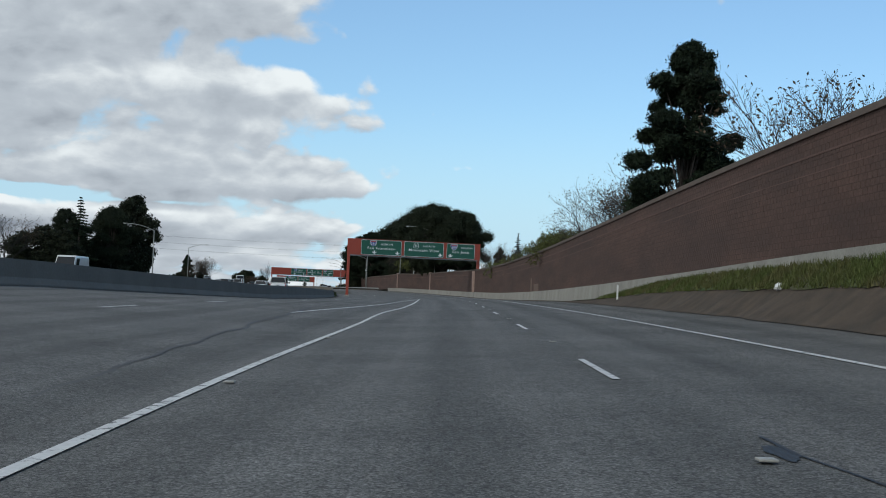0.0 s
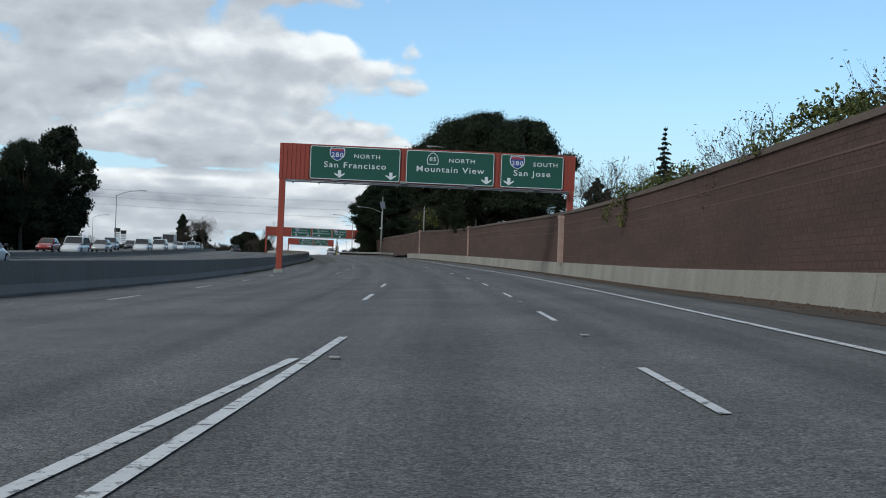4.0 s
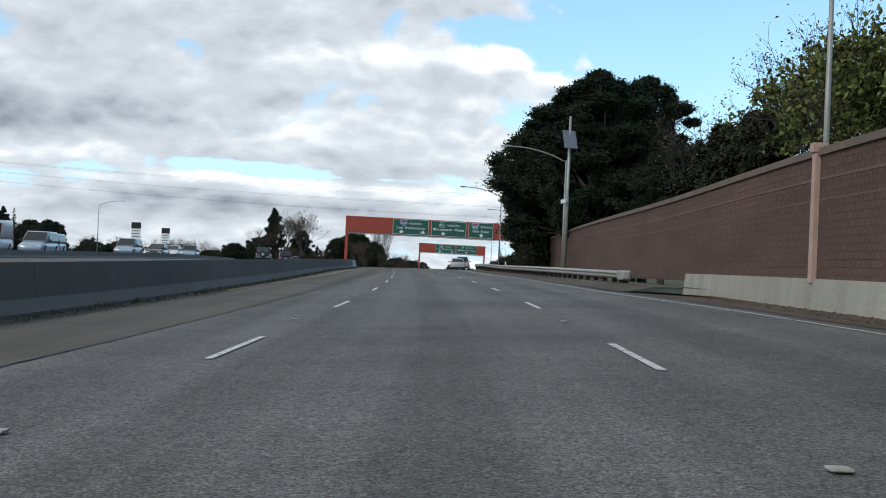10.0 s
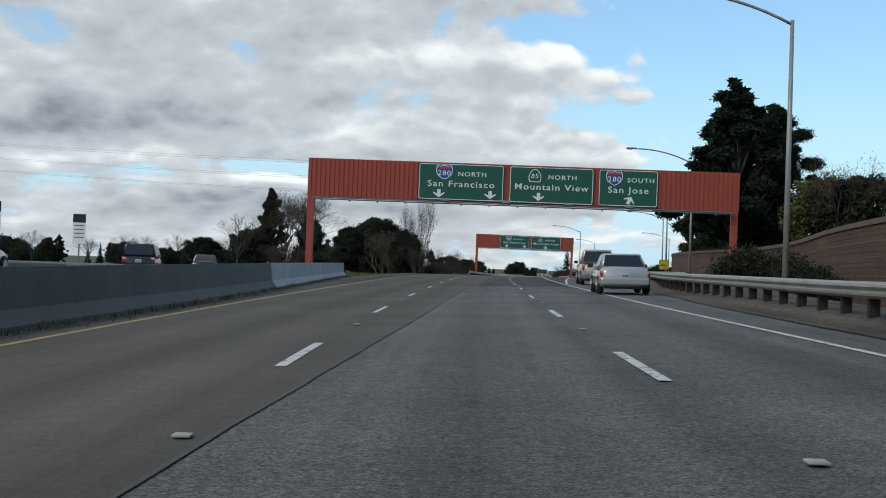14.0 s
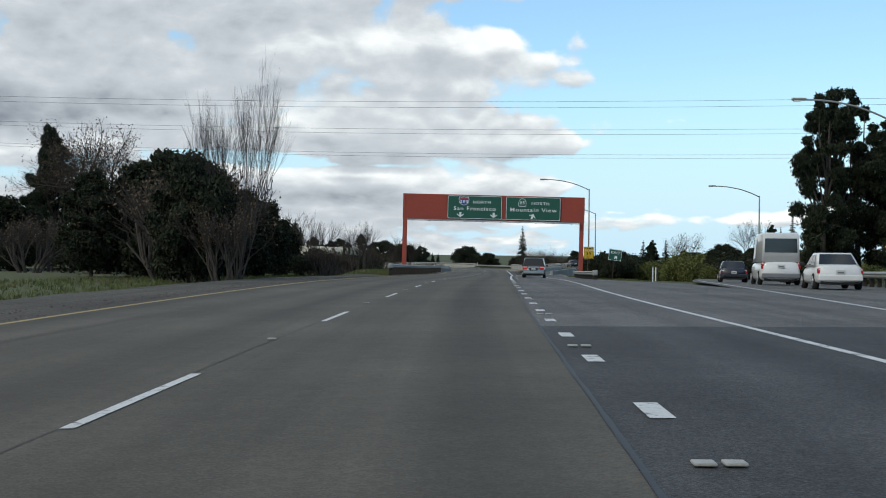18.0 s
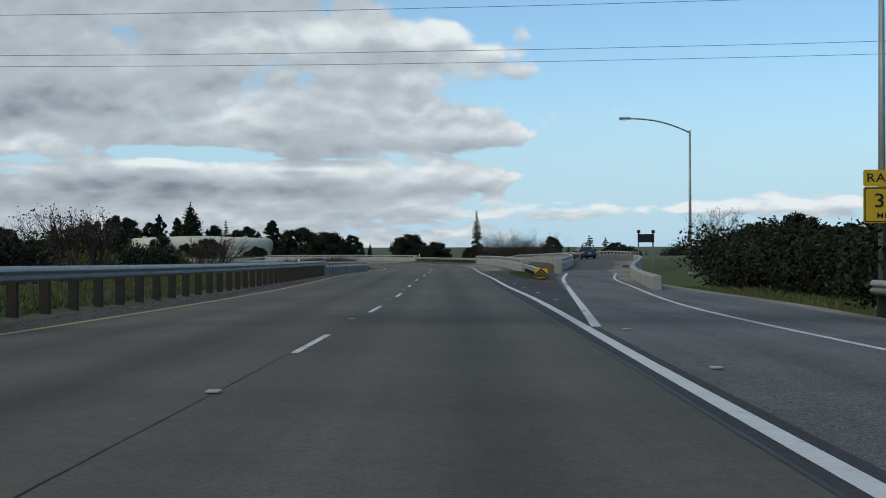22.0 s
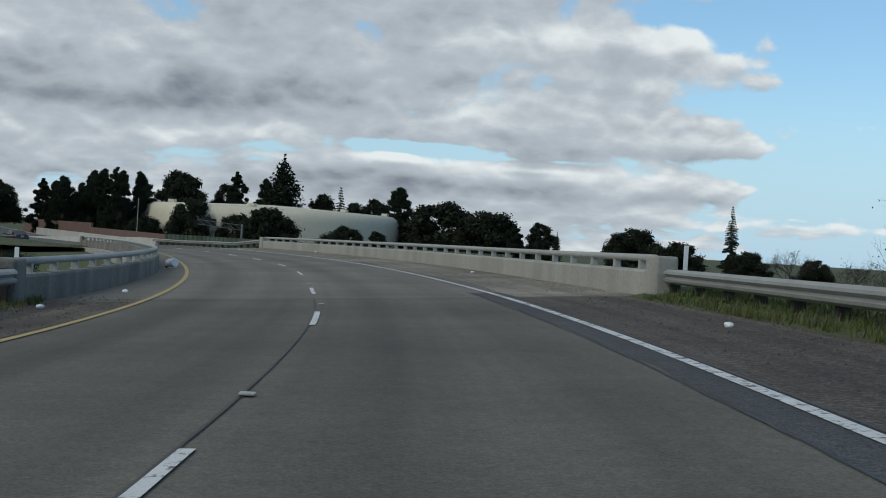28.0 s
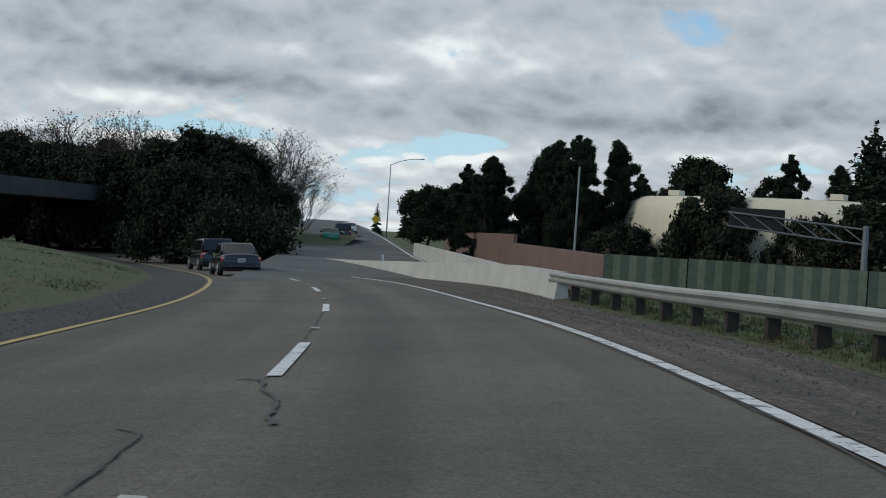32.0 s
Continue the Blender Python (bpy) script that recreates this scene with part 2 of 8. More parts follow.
# ---- materials ----
def material(name, base, rough=0.8, metal=0.0, vary=0.25, scale=2.0, fine=40.0, bump=0.2, tint=None, streak=None, cell=0.0, spec=0.4):
    """A surface with variation at two scales; streak=(x, y, z) stretches the stains."""
    m = bpy.data.materials.new(name)
    m.use_nodes = True
    nt = m.node_tree
    N, L = nt.nodes.new, nt.links.new
    b = nt.nodes["Principled BSDF"]
    b.inputs["Roughness"].default_value, b.inputs["Metallic"].default_value = rough, metal
    b.inputs["Specular IOR Level"].default_value = spec
    tc = N("ShaderNodeTexCoord")
    mp = N("ShaderNodeMapping")
    L(tc.outputs["Object"], mp.inputs[0])
    if streak:
        mp.inputs["Scale"].default_value = streak
    n1, n2 = N("ShaderNodeTexNoise"), N("ShaderNodeTexNoise")
    n1.inputs["Scale"].default_value, n1.inputs["Detail"].default_value = scale, 5
    n2.inputs["Scale"].default_value, n2.inputs["Detail"].default_value = fine, 3
    L(mp.outputs[0], n1.inputs["Vector"])
    L(tc.outputs["Object"], n2.inputs["Vector"])
    other = tint or tuple(c * 0.55 for c in base)
    mix = N("ShaderNodeMix")
    mix.data_type = "RGBA"
    mr = N("ShaderNodeMapRange")
    mr.inputs[1].default_value, mr.inputs[2].default_value = 0.3, 0.7
    mr.inputs[4].default_value = min(1.0, vary * 2)
    L(n1.outputs[0], mr.inputs[0])
    L(mr.outputs[0], mix.inputs[0])
    mix.inputs[6].default_value, mix.inputs[7].default_value = (*base, 1), (*other, 1)
    hs = N("ShaderNodeHueSaturation")
    mr2 = N("ShaderNodeMapRange")
    mr2.inputs[3].default_value, mr2.inputs[4].default_value = 1 - vary * 0.8, 1 + vary * 0.8
    L(n2.outputs[0], mr2.inputs[0])
    val = mr2.outputs[0]
    if cell:
        oi = N("ShaderNodeObjectInfo")
        mr3 = N("ShaderNodeMapRange")
        mr3.inputs[3].default_value, mr3.inputs[4].default_value = 1 - cell, 1 + cell
        gi = N("ShaderNodeNewGeometry")
        fr, ad = N("ShaderNodeMath"), N("ShaderNodeMath")
        ad.operation, fr.operation = "ADD", "FRACT"
        L(oi.outputs["Random"], ad.inputs[0]), L(gi.outputs["Random Per Island"], ad.inputs[1])
        L(ad.outputs[0], fr.inputs[0])
        L(fr.outputs[0], mr3.inputs[0])
        mm = N("ShaderNodeMath")
        mm.operation = "MULTIPLY"
        L(val, mm.inputs[0]), L(mr3.outputs[0], mm.inputs[1])
        val = mm.outputs[0]
    L(val, hs.inputs["Value"])
    L(mix.outputs[2], hs.inputs["Color"])
    L(hs.outputs[0], b.inputs["Base Color"])
    if bump:
        bp = N("ShaderNodeBump")
        bp.inputs["Strength"].default_value, bp.inputs["Distance"].default_value = bump, 0.01
        L(n2.outputs[0], bp.inputs["Height"])
        L(bp.outputs[0], b.inputs["Normal"])
    return m


M = {}


def pavement(name, base, worn, grain=0.5, stones=90.0, wheel=0.18, oil=0.12, cracks=0.0, blot=0.3):
    """Road surface: stone grain, mottling, polished wheel paths and an oil stripe, laid out by the lane (u across, v along)."""
    m = bpy.data.materials.new(name)
    m.use_nodes = True
    nt = m.node_tree
    N, L = nt.nodes.new, nt.links.new
    b = nt.nodes["Principled BSDF"]
    b.inputs["Roughness"].default_value = 0.86
    b.inputs["Specular IOR Level"].default_value = 0.3
    uv = N("ShaderNodeUVMap")
    tc = N("ShaderNodeTexCoord")
    sep = N("ShaderNodeSeparateXYZ")
    L(uv.outputs[0], sep.inputs[0])

    def mth(op, a, b2=None):
        n = N("ShaderNodeMath")
        n.operation = op
        for i, v in enumerate((a, b2)):
            if isinstance(v, (int, float)):
                n.inputs[i].default_value = v
            elif v is not None:
                L(v, n.inputs[i])
        return n.outputs[0]

    def nz(vec, scale, detail, rough=0.55, stretch=None):
        n = N("ShaderNodeTexNoise")
        n.inputs["Scale"].default_value, n.inputs["Detail"].default_value, n.inputs["Roughness"].default_value = scale, detail, rough
        if stretch:
            mp = N("ShaderNodeMapping")
            mp.inputs["Scale"].default_value = stretch
            L(vec, mp.inputs[0])
            vec = mp.outputs[0]
        L(vec, n.inputs["Vector"])
        return n.outputs[0]

    def rng(v, lo, hi, a=0.0, c=1.0):
        n = N("ShaderNodeMapRange")
        L(v, n.inputs[0])
        n.inputs[1].default_value, n.inputs[2].default_value, n.inputs[3].default_value, n.inputs[4].default_value = lo, hi, a, c
        return n.outputs[0]

    P = tc.outputs["Object"]
    patch = nz(P, 0.22, 6, 0.6)
    streak = nz(uv.outputs[0], 1.0, 6, 0.6, (2.2, 0.035, 1))
    spots = nz(P, 5.0, 5, 0.65)
    stone = nz(P, stones, 2, 0.7)
    vor = N("ShaderNodeTexVoronoi")
    vor.inputs["Scale"].default_value = stones * 0.7
    L(P, vor.inputs["Vector"])
    sepc = N("ShaderNodeSeparateColor")
    L(vor.outputs["Color"], sepc.inputs[0])
    paths = mth("COSINE", mth("MULTIPLY", sep.outputs[0], 2 * math.pi / 1.8))
    lane = mth("POWER", mth("ABSOLUTE", mth("COSINE", mth("MULTIPLY", sep.outputs[0], math.pi / 3.6))), 14.0)
    val = mth("MULTIPLY", rng(stone, 0.25, 0.75, 1 - grain, 1 + grain), rng(sepc.outputs[0], 0, 1, 1 - 0.5 * grain, 1 + 0.5 * grain))
    val = mth("MULTIPLY", val, rng(spots, 0.3, 0.7, 1 - 0.4 * blot, 1 + 0.4 * blot))
    val = mth("MULTIPLY", val, rng(patch, 0.3, 0.7, 1 - blot, 1 + 0.6 * blot))
    val = mth("MULTIPLY", val, rng(streak, 0.3, 0.7, 1 - blot, 1 + 0.7 * blot))
    val = mth("MULTIPLY", val, mth("ADD", 1.0, mth("MULTIPLY", paths, -0.5 * wheel)))
    val = mth("MULTIPLY", val, mth("SUBTRACT", 1.0, mth("MULTIPLY", lane, oil)))
    mix = N("ShaderNodeMix")
    mix.data_type = "RGBA"
    L(rng(streak, 0.35, 0.65), mix.inputs[0])
    mix.inputs[6].default_value, mix.inputs[7].default_value = (*base, 1), (*worn, 1)
    hs = N("ShaderNodeHueSaturation")
    L(mix.outputs[2], hs.inputs["Color"])
    L(val, hs.inputs["Value"])
    L(hs.outputs[0], b.inputs["Base Color"])
    bp = N("ShaderNodeBump")
    bp.inputs["Strength"].default_value, bp.inputs["Distance"].default_value = 0.5 * grain, 0.008
    L(stone, bp.inputs["Height"])
    L(bp.outputs[0], b.inputs["Normal"])
    return m


M["asphalt"] = pavement("asphalt", (0.142, 0.14, 0.132), (0.124, 0.122, 0.115), 1.0, 62)
M["asphalt_exit"] = pavement("asphalt_exit", (0.07, 0.07, 0.07), (0.06, 0.06, 0.06), 0.8, 75, 0.12, 0.1)
M["asphalt_exit_old"] = pavement("asphalt_exit_old", (0.142, 0.138, 0.13), (0.124, 0.12, 0.114), 0.9, 70, 0.12, 0.1)
M["asphalt_gore"] = pavement("asphalt_gore", (0.06, 0.059, 0.058), (0.05, 0.05, 0.049), 0.7, 78, 0.12, 0.1)
M["asphalt_dark"] = pavement("asphalt_dark", (0.052, 0.051, 0.05), (0.043, 0.042, 0.042), 0.7, 80, 0.12, 0.1)
M["concrete_road"] = pavement("concrete_road", (0.106, 0.095, 0.076), (0.092, 0.082, 0.066), 0.3, 60, 0.2, 0.2, blot=0.26)
M["concrete_deck"] = pavement("concrete_deck", (0.176, 0.161, 0.132), (0.155, 0.143, 0.117), 0.3, 60, 0.14, 0.16, blot=0.22)
M["concrete_end"] = pavement("concrete_end", (0.125, 0.114, 0.092), (0.108, 0.099, 0.08), 0.35, 60, 0.16, 0.16, blot=0.26)
M["dust"] = pavement("dust", (0.27, 0.238, 0.188), (0.205, 0.18, 0.142), 0.5, 40, 0.0, 0.0, blot=0.45)
M["gravel"] = pavement("gravel", (0.075, 0.06, 0.047), (0.1, 0.081, 0.062), 0.9, 30, 0.0, 0.0, blot=0.4)
M["gravel_pale"] = pavement("gravel_pale", (0.062, 0.054, 0.044), (0.085, 0.074, 0.06), 0.8, 34, 0.0, 0.0, blot=0.35)
M["concrete"] = material("concrete", (0.36, 0.35, 0.31), 0.85, vary=0.35, scale=0.6, fine=12, bump=0.3, tint=(0.22, 0.21, 0.185), streak=(1, 1, 0.3))
M["concrete_pale"] = material("concrete_pale", (0.47, 0.46, 0.42), 0.85, vary=0.3, scale=0.6, fine=12, bump=0.3, tint=(0.32, 0.31, 0.28))
# the concrete again, darkened by shade painted into its colour, with grime streaks
M["concrete_shaded"] = material("concrete_shaded_grey", (0.215, 0.2, 0.172), 0.85, vary=0.6, scale=0.8, fine=14, bump=0.4, tint=(0.10, 0.095, 0.085), streak=(1, 1, 0.4))
M["concrete_median"] = material("concrete_median", (0.16, 0.146, 0.124), 0.85, vary=0.4, scale=0.5, fine=12, bump=0.3, tint=(0.12, 0.11, 0.092), streak=(1, 1, 0.4))
M["brick"] = material("brick", (0.116, 0.066, 0.051), 0.9, vary=0.55, scale=0.5, fine=14, bump=0.3, tint=(0.07, 0.044, 0.037), streak=(0.25, 0.25, 1.6), cell=0.09)
M["mortar"] = material("mortar", (0.09, 0.056, 0.045), 0.95, vary=0.3, scale=0.5, fine=20, bump=0.3)
M["coping"] = material("coping", (0.155, 0.12, 0.10), 0.9, vary=0.3, scale=0.8, fine=14, bump=0.3)
M["bloom"] = material("pale_brick", (0.16, 0.097, 0.08), 0.9, vary=0.5, scale=0.4, fine=14, bump=0.3, tint=(0.105, 0.062, 0.05))


def worn_paint(name, base, under, wear=0.5):
    """Road paint with dirt and chips through which the pavement shows."""
    m = material(name, base, 0.7, vary=0.25, scale=3, fine=30, bump=0.2, tint=tuple(c * 0.72 for c in base))
    nt = m.node_tree
    N, L = nt.nodes.new, nt.links.new
    tc = N("ShaderNodeTexCoord")
    n = N("ShaderNodeTexNoise")
    n.inputs["Scale"].default_value, n.inputs["Detail"].default_value, n.inputs["Roughness"].default_value = 5.5, 9, 0.72
    L(tc.outputs["Object"], n.inputs["Vector"])
    mr = N("ShaderNodeMapRange")
    mr.inputs[1].default_value, mr.inputs[2].default_value = wear, wear + 0.05
    L(n.outputs[0], mr.inputs[0])
    mix = N("ShaderNodeMix")
    mix.data_type = "RGBA"
    b = nt.nodes["Principled BSDF"]
    L(b.inputs["Base Color"].links[0].from_socket, mix.inputs[6])
    mix.inputs[7].default_value = (*under, 1)
    L(mr.outputs[0], mix.inputs[0])
    L(mix.outputs[2], b.inputs["Base Color"])
    return m


M["white_paint"] = worn_paint("white_paint", (0.66, 0.66, 0.64), (0.13, 0.13, 0.125), 0.55)
M["white_worn"] = worn_paint("white_worn", (0.64, 0.64, 0.62), (0.12, 0.12, 0.11), 0.53)
M["white_fresh"] = worn_paint("white_fresh", (0.64, 0.64, 0.62), (0.2, 0.2, 0.19), 0.64)
M["yellow_paint"] = worn_paint("yellow_paint", (0.42, 0.31, 0.12), (0.12, 0.115, 0.1), 0.6)
M["cover_paint"] = material("cover_paint", (0.19, 0.128, 0.102), 0.9, vary=0.3, scale=2, fine=14, bump=0.3, tint=(0.14, 0.095, 0.076))
M["sealant"] = material("sealant", (0.03, 0.03, 0.032), 0.6, vary=0.3, scale=2, fine=20)
M["dirt"] = material("dirt", (0.095, 0.07, 0.05), 0.95, vary=0.5, scale=1.1, fine=16, bump=0.9, tint=(0.05, 0.04, 0.03))
M["grass"] = material("grass", (0.055, 0.085, 0.022), 0.95, vary=0.5, scale=0.35, fine=9, bump=0.8, tint=(0.075, 0.062, 0.032))
M["red_steel"] = material("red_steel", (0.33, 0.06, 0.035), 0.6, vary=0.2, scale=0.8, fine=8, bump=0.08, tint=(0.25, 0.045, 0.03))
M["galvanised"] = material("galvanised", (0.33, 0.335, 0.315), 0.5, 0.3, vary=0.25, scale=1.2, fine=20, bump=0.1)
M["wood_post"] = material("wood_post", (0.038, 0.031, 0.025), 0.9, vary=0.4, scale=3, fine=20, bump=0.4)
M["sign_green"] = material("sign_green", (0.012, 0.085, 0.055), 0.5, vary=0.12, scale=1.0, fine=6, bump=0.05, tint=(0.01, 0.07, 0.048))
M["sign_white"] = material("sign_white", (0.75, 0.76, 0.75), 0.5, vary=0.08, scale=3, fine=20, bump=0)
M["tank"] = material("tank_paint", (0.64, 0.58, 0.44), 0.6, vary=0.15, scale=0.15, fine=2, bump=0.05, streak=(1, 1, 0.3))
M["bark"] = material("bark", (0.055, 0.046, 0.038), 0.95, vary=0.4, scale=3, fine=20, bump=0.5)


# ---- geometry helpers ----
def hermite(k, v, x):
    k, v = np.asarray(k, float), np.asarray(v, float)
    m = np.gradient(v, k)
    i = np.clip(np.searchsorted(k, x, side="right") - 1, 0, len(k) - 2)
    h = k[i + 1] - k[i]
    u = (x - k[i]) / h
    y = (2 * u**3 - 3 * u**2 + 1) * v[i] + (u**3 - 2 * u**2 + u) * h * m[i] + (3 * u**2 - 2 * u**3) * v[i + 1] + (u**3 - u**2) * h * m[i + 1]
    y = np.where(x < k[0], v[0] + m[0] * (x - k[0]), y)
    return np.where(x > k[-1], v[-1] + m[-1] * (x - k[-1]), y)


RK = np.array(ROAD)
LS = np.arange(-80.0, 1150.1, 1.0)
LH = np.radians(hermite(RK[:, 0], RK[:, 1], LS))
LZ = hermite(RK[:, 0], RK[:, 2], LS)
LB = np.radians(np.interp(LS, RK[:, 0], RK[:, 3]))
LX = -np.concatenate([[0], np.cumsum((np.sin(LH[1:]) + np.sin(LH[:-1])) / 2)])
LY = np.concatenate([[0], np.cumsum((np.cos(LH[1:]) + np.cos(LH[:-1])) / 2)])
LX, LY = LX - LX[80], LY - LY[80]


def crown(s, d):
    """The left lanes at the start lie flatter than the rest; the shoulder by the sound wall and the last one fall away outward."""
    roll = np.interp(s, [926, 935, 950, 966], [0.0, 0.13, 0.11, 0.03]) * max(0.0, d - 2.8)
    fall = np.interp(s, [100, 170, 335, 430, 465], [0.0, 0.065, 0.065, 0.05, 0.0]) * max(0.0, d - 5.1)
    return np.interp(s, [0, 50, 95, 180], [0.1, 0.085, 0.026, 0.0]) * max(0.0, -d - 3.5) - roll - fall


def A(s, d=0.0, h=0.0):
    """The place s metres along the freeway, d to the right of the lane's middle, h over the pavement."""
    x, y, z, hd, b = (np.interp(s, LS, a) for a in (LX, LY, LZ, LH, LB))
    return Vector((x + d * math.cos(hd), y + d * math.sin(hd), z - d * math.tan(b) + crown(s, d) + h))


def heading(s):
    return math.degrees(np.interp(s, LS, LH))


def line(*kn):
    """A lateral offset as a function of s, from knots."""
    ks, vs = [k[0] for k in kn], [k[1] for k in kn]
    return lambda s: float(hermite(ks, vs, np.array(float(s)))) if len(ks) > 1 else vs[0]


def mesh_ob(name, verts, faces, mat, parent=None, label="", smooth=False):
    me = bpy.data.meshes.new(name)
    me.from_pydata([tuple(v) for v in verts], [], faces)
    me.materials.append(M[mat] if isinstance(mat, str) else mat)
    if smooth:
        me.polygons.foreach_set("use_smooth", [True] * len(me.polygons))
    me.update()
    ob = new(name, me)
    if parent:
        ob.parent = parent
    if label:
        ob["label"] = label
    return ob


def sweep(s0, s1, step, section, closed=True, fn=A):
    """Vertices and faces of a section [(d, h), ...] (or a function of s that gives one) drawn along the freeway."""
    n = max(1, round((s1 - s0) / step))
    V, Fc = [], []
    k = 0
    for i in range(n + 1):
        s = s0 + (s1 - s0) * i / n
        sec = section(s) if callable(section) else section
        k = len(sec)
        V += [fn(s, d, h) for d, h in sec]
    for i in range(n):
        for j in range(k if closed else k - 1):
            a, b = i * k + j, i * k + (j + 1) % k
            Fc.append((a, b, b + k, a + k))
    if closed:
        Fc.append(tuple(range(k - 1, -1, -1)))
        Fc.append(tuple(n * k + j for j in range(k)))
    return V, Fc


def structure(name, VF, mat, label, category, smooth=False):
    return tagged(mesh_ob(name, *VF, mat, smooth=smooth), label, category, kind="structure")


def lay(ob, cols):
    """Gives a drawn strip its lane coordinates: metres across and along."""
    me = ob.data
    uv = me.uv_layers.new(name="UVMap")
    idx = np.empty(len(me.loops), int)
    me.loops.foreach_get("vertex_index", idx)
    uv.data.foreach_set("uv", np.asarray(cols, float)[idx].ravel())
    return ob


def ribbon(name, s0, s1, left, right, mat, label, h=0.0, step=4.0, category="road", cuts=6, fn=None):
    """A strip of pavement between two offsets."""
    n = max(1, round((s1 - s0) / step))
    V, U = [], []
    for i in range(n + 1):
        s = s0 + (s1 - s0) * i / n
        a, b = left(s), right(s)
        for k in range(cuts + 1):
            d = a + (b - a) * k / cuts
            V.append((fn or A)(s, d, h))
            U.append((d, s))
    w = cuts + 1
    Fc = [(i * w + k, i * w + k + 1, (i + 1) * w + k + 1, (i + 1) * w + k) for i in range(n) for k in range(cuts)]
    return lay(structure(name, (V, Fc), mat, label, category), U)


def box(bm, size, m=None, bevel=0.0):
    """Adds a box of that size, standing at the pose m."""
    r = bmesh.ops.create_cube(bm, size=1.0, matrix=(m or Matrix()) @ Matrix.Diagonal((*size, 1)))
    if bevel:
        bmesh.ops.bevel(bm, geom=list({e for v in r["verts"] for e in v.link_edges}), offset=bevel, segments=2, affect="EDGES", profile=0.5)
    return r["verts"]


def tube(bm, r1, r2, length, m, n=12):
    """Adds a tapered tube along z from the pose m."""
    return bmesh.ops.create_cone(bm, cap_ends=True, segments=n, radius1=r1, radius2=r2, depth=length, matrix=m @ Matrix.Translation((0, 0, length / 2)))["verts"]


def part(name, bm, mat, parent=None, label="", smooth=False):
    me = bpy.data.meshes.new(name)
    bmesh.ops.recalc_face_normals(bm, faces=bm.faces)
    bm.to_mesh(me)
    bm.free()
    me.materials.append(M[mat] if isinstance(mat, str) else mat)
    if smooth:
        me.polygons.foreach_set("use_smooth", [True] * len(me.polygons))
    ob = new(name, me)
    if parent:
        ob.parent = parent
    if label:
        ob["label"] = label
    return ob


def place(s, d=0.0, h=0.0, turn=0.0):
    """A pose on the freeway, y ahead and z up."""
    p = A(s, d, h)
    return pose(p.x, p.y, p.z, 0, 0, heading(s) + turn)


def empty(name, m, label, category, group="", kind=""):
    ob = new(name)
    ob.matrix_world = m
    return tagged(ob, label, category, group, kind)

M["ceramic"] = material("worn_ceramic", (0.45, 0.44, 0.40), 0.6, vary=0.4, scale=6, fine=60, bump=0.1, tint=(0.25, 0.24, 0.21))


# ---- ground and pavement ----
left_wall = line((0, -19), (50, -16), (100, -13), (208, -11.9), (236, -11.4), (284, -8.9), (300, -8.1), (396, -7.5), (439, -7.55), (457, -8.5), (506, -11.6))
left_edge = line((-80, -30), (0, -19), (50, -16), (100, -13), (208, -11.9), (236, -11.4), (284, -8.9), (300, -8.1), (396, -7.5), (439, -7.6), (480, -9.0), (520, -8.4), (600, -8.6), (690, -7.6), (735, -7.9), (800, -6.6), (890, -6.9), (940, -5.9), (1100, -6))
seam = line((250, -7.2), (274, -5.6), (288, -4.9), (340, -3.6), (382, -2.55), (405, -1.8), (429, -1.07), (449, -0.8), (505, 0.36), (530, 0.88), (545, 1.13), (560, 1.36), (577, 1.58), (600, 1.6), (645, 1.56), (663, 1.57), (683, 1.68), (705, 1.95), (716, 2.1), (735, 2.2))
right_edge = line((-80, 9.3), (0, 9.3), (60, 9.3), (100, 8.6), (190, 9.0), (300, 9.1), (335, 7.6), (440, 7.0), (470, 8.5), (500, 12), (540, 14))


def build_ground():
    """One sheet to the horizon; it follows the road's bed and falls away beside the bridges."""
    gx = np.concatenate([-np.geomspace(3500, 260, 14), np.arange(-240, 121, 8.0), np.geomspace(135, 3500, 14)])
    gy = np.concatenate([-np.geomspace(3000, 110, 10), np.arange(-100, 1181, 8.0), np.geomspace(1200, 4500, 12)])
    V = []
    for y in gy:
        for x in gx:
            i = int(np.argmin((LX - x) ** 2 + (LY - y) ** 2))
            s = LS[i]
            d = (x - LX[i]) * math.cos(LH[i]) + (y - LY[i]) * math.sin(LH[i])
            r = math.hypot(x - LX[i], y - LY[i])
            bed = LZ[i] - np.clip(d, -30, 30) * math.tan(LB[i]) + crown(s, max(d, -30)) - 0.35
            drop = np.interp(s, [690, 735, 790, 800, 842, 850, 915, 930], [0, 5, 5, 0.4, 0.4, 5, 5, 0.5]) if d > 0 else np.interp(s, [700, 740, 790, 800, 842, 852, 915, 935], [0, 2.5, 2.5, -0.2, -0.2, 2.5, 2.5, 0])
            low = bed - drop * np.interp(abs(d), [9, 22], [0, 1])
            low += np.interp(abs(d), [14, 30], [0, 1]) * 0.5 * noise.noise(Vector((x * 0.03, y * 0.03, 0)))
            w = np.interp(r, [60, 300], [0, 1])
            V.append((x, y, low * (1 - w) + w * 0.5))
    nx = len(gx)
    Fc = [(j * nx + i, j * nx + i + 1, (j + 1) * nx + i + 1, (j + 1) * nx + i) for j in range(len(gy) - 1) for i in range(nx - 1)]
    tagged(mesh_ob("ground", V, Fc, "grass", smooth=True), "green and brown winter grass on rough soil", "ground", kind="structure")


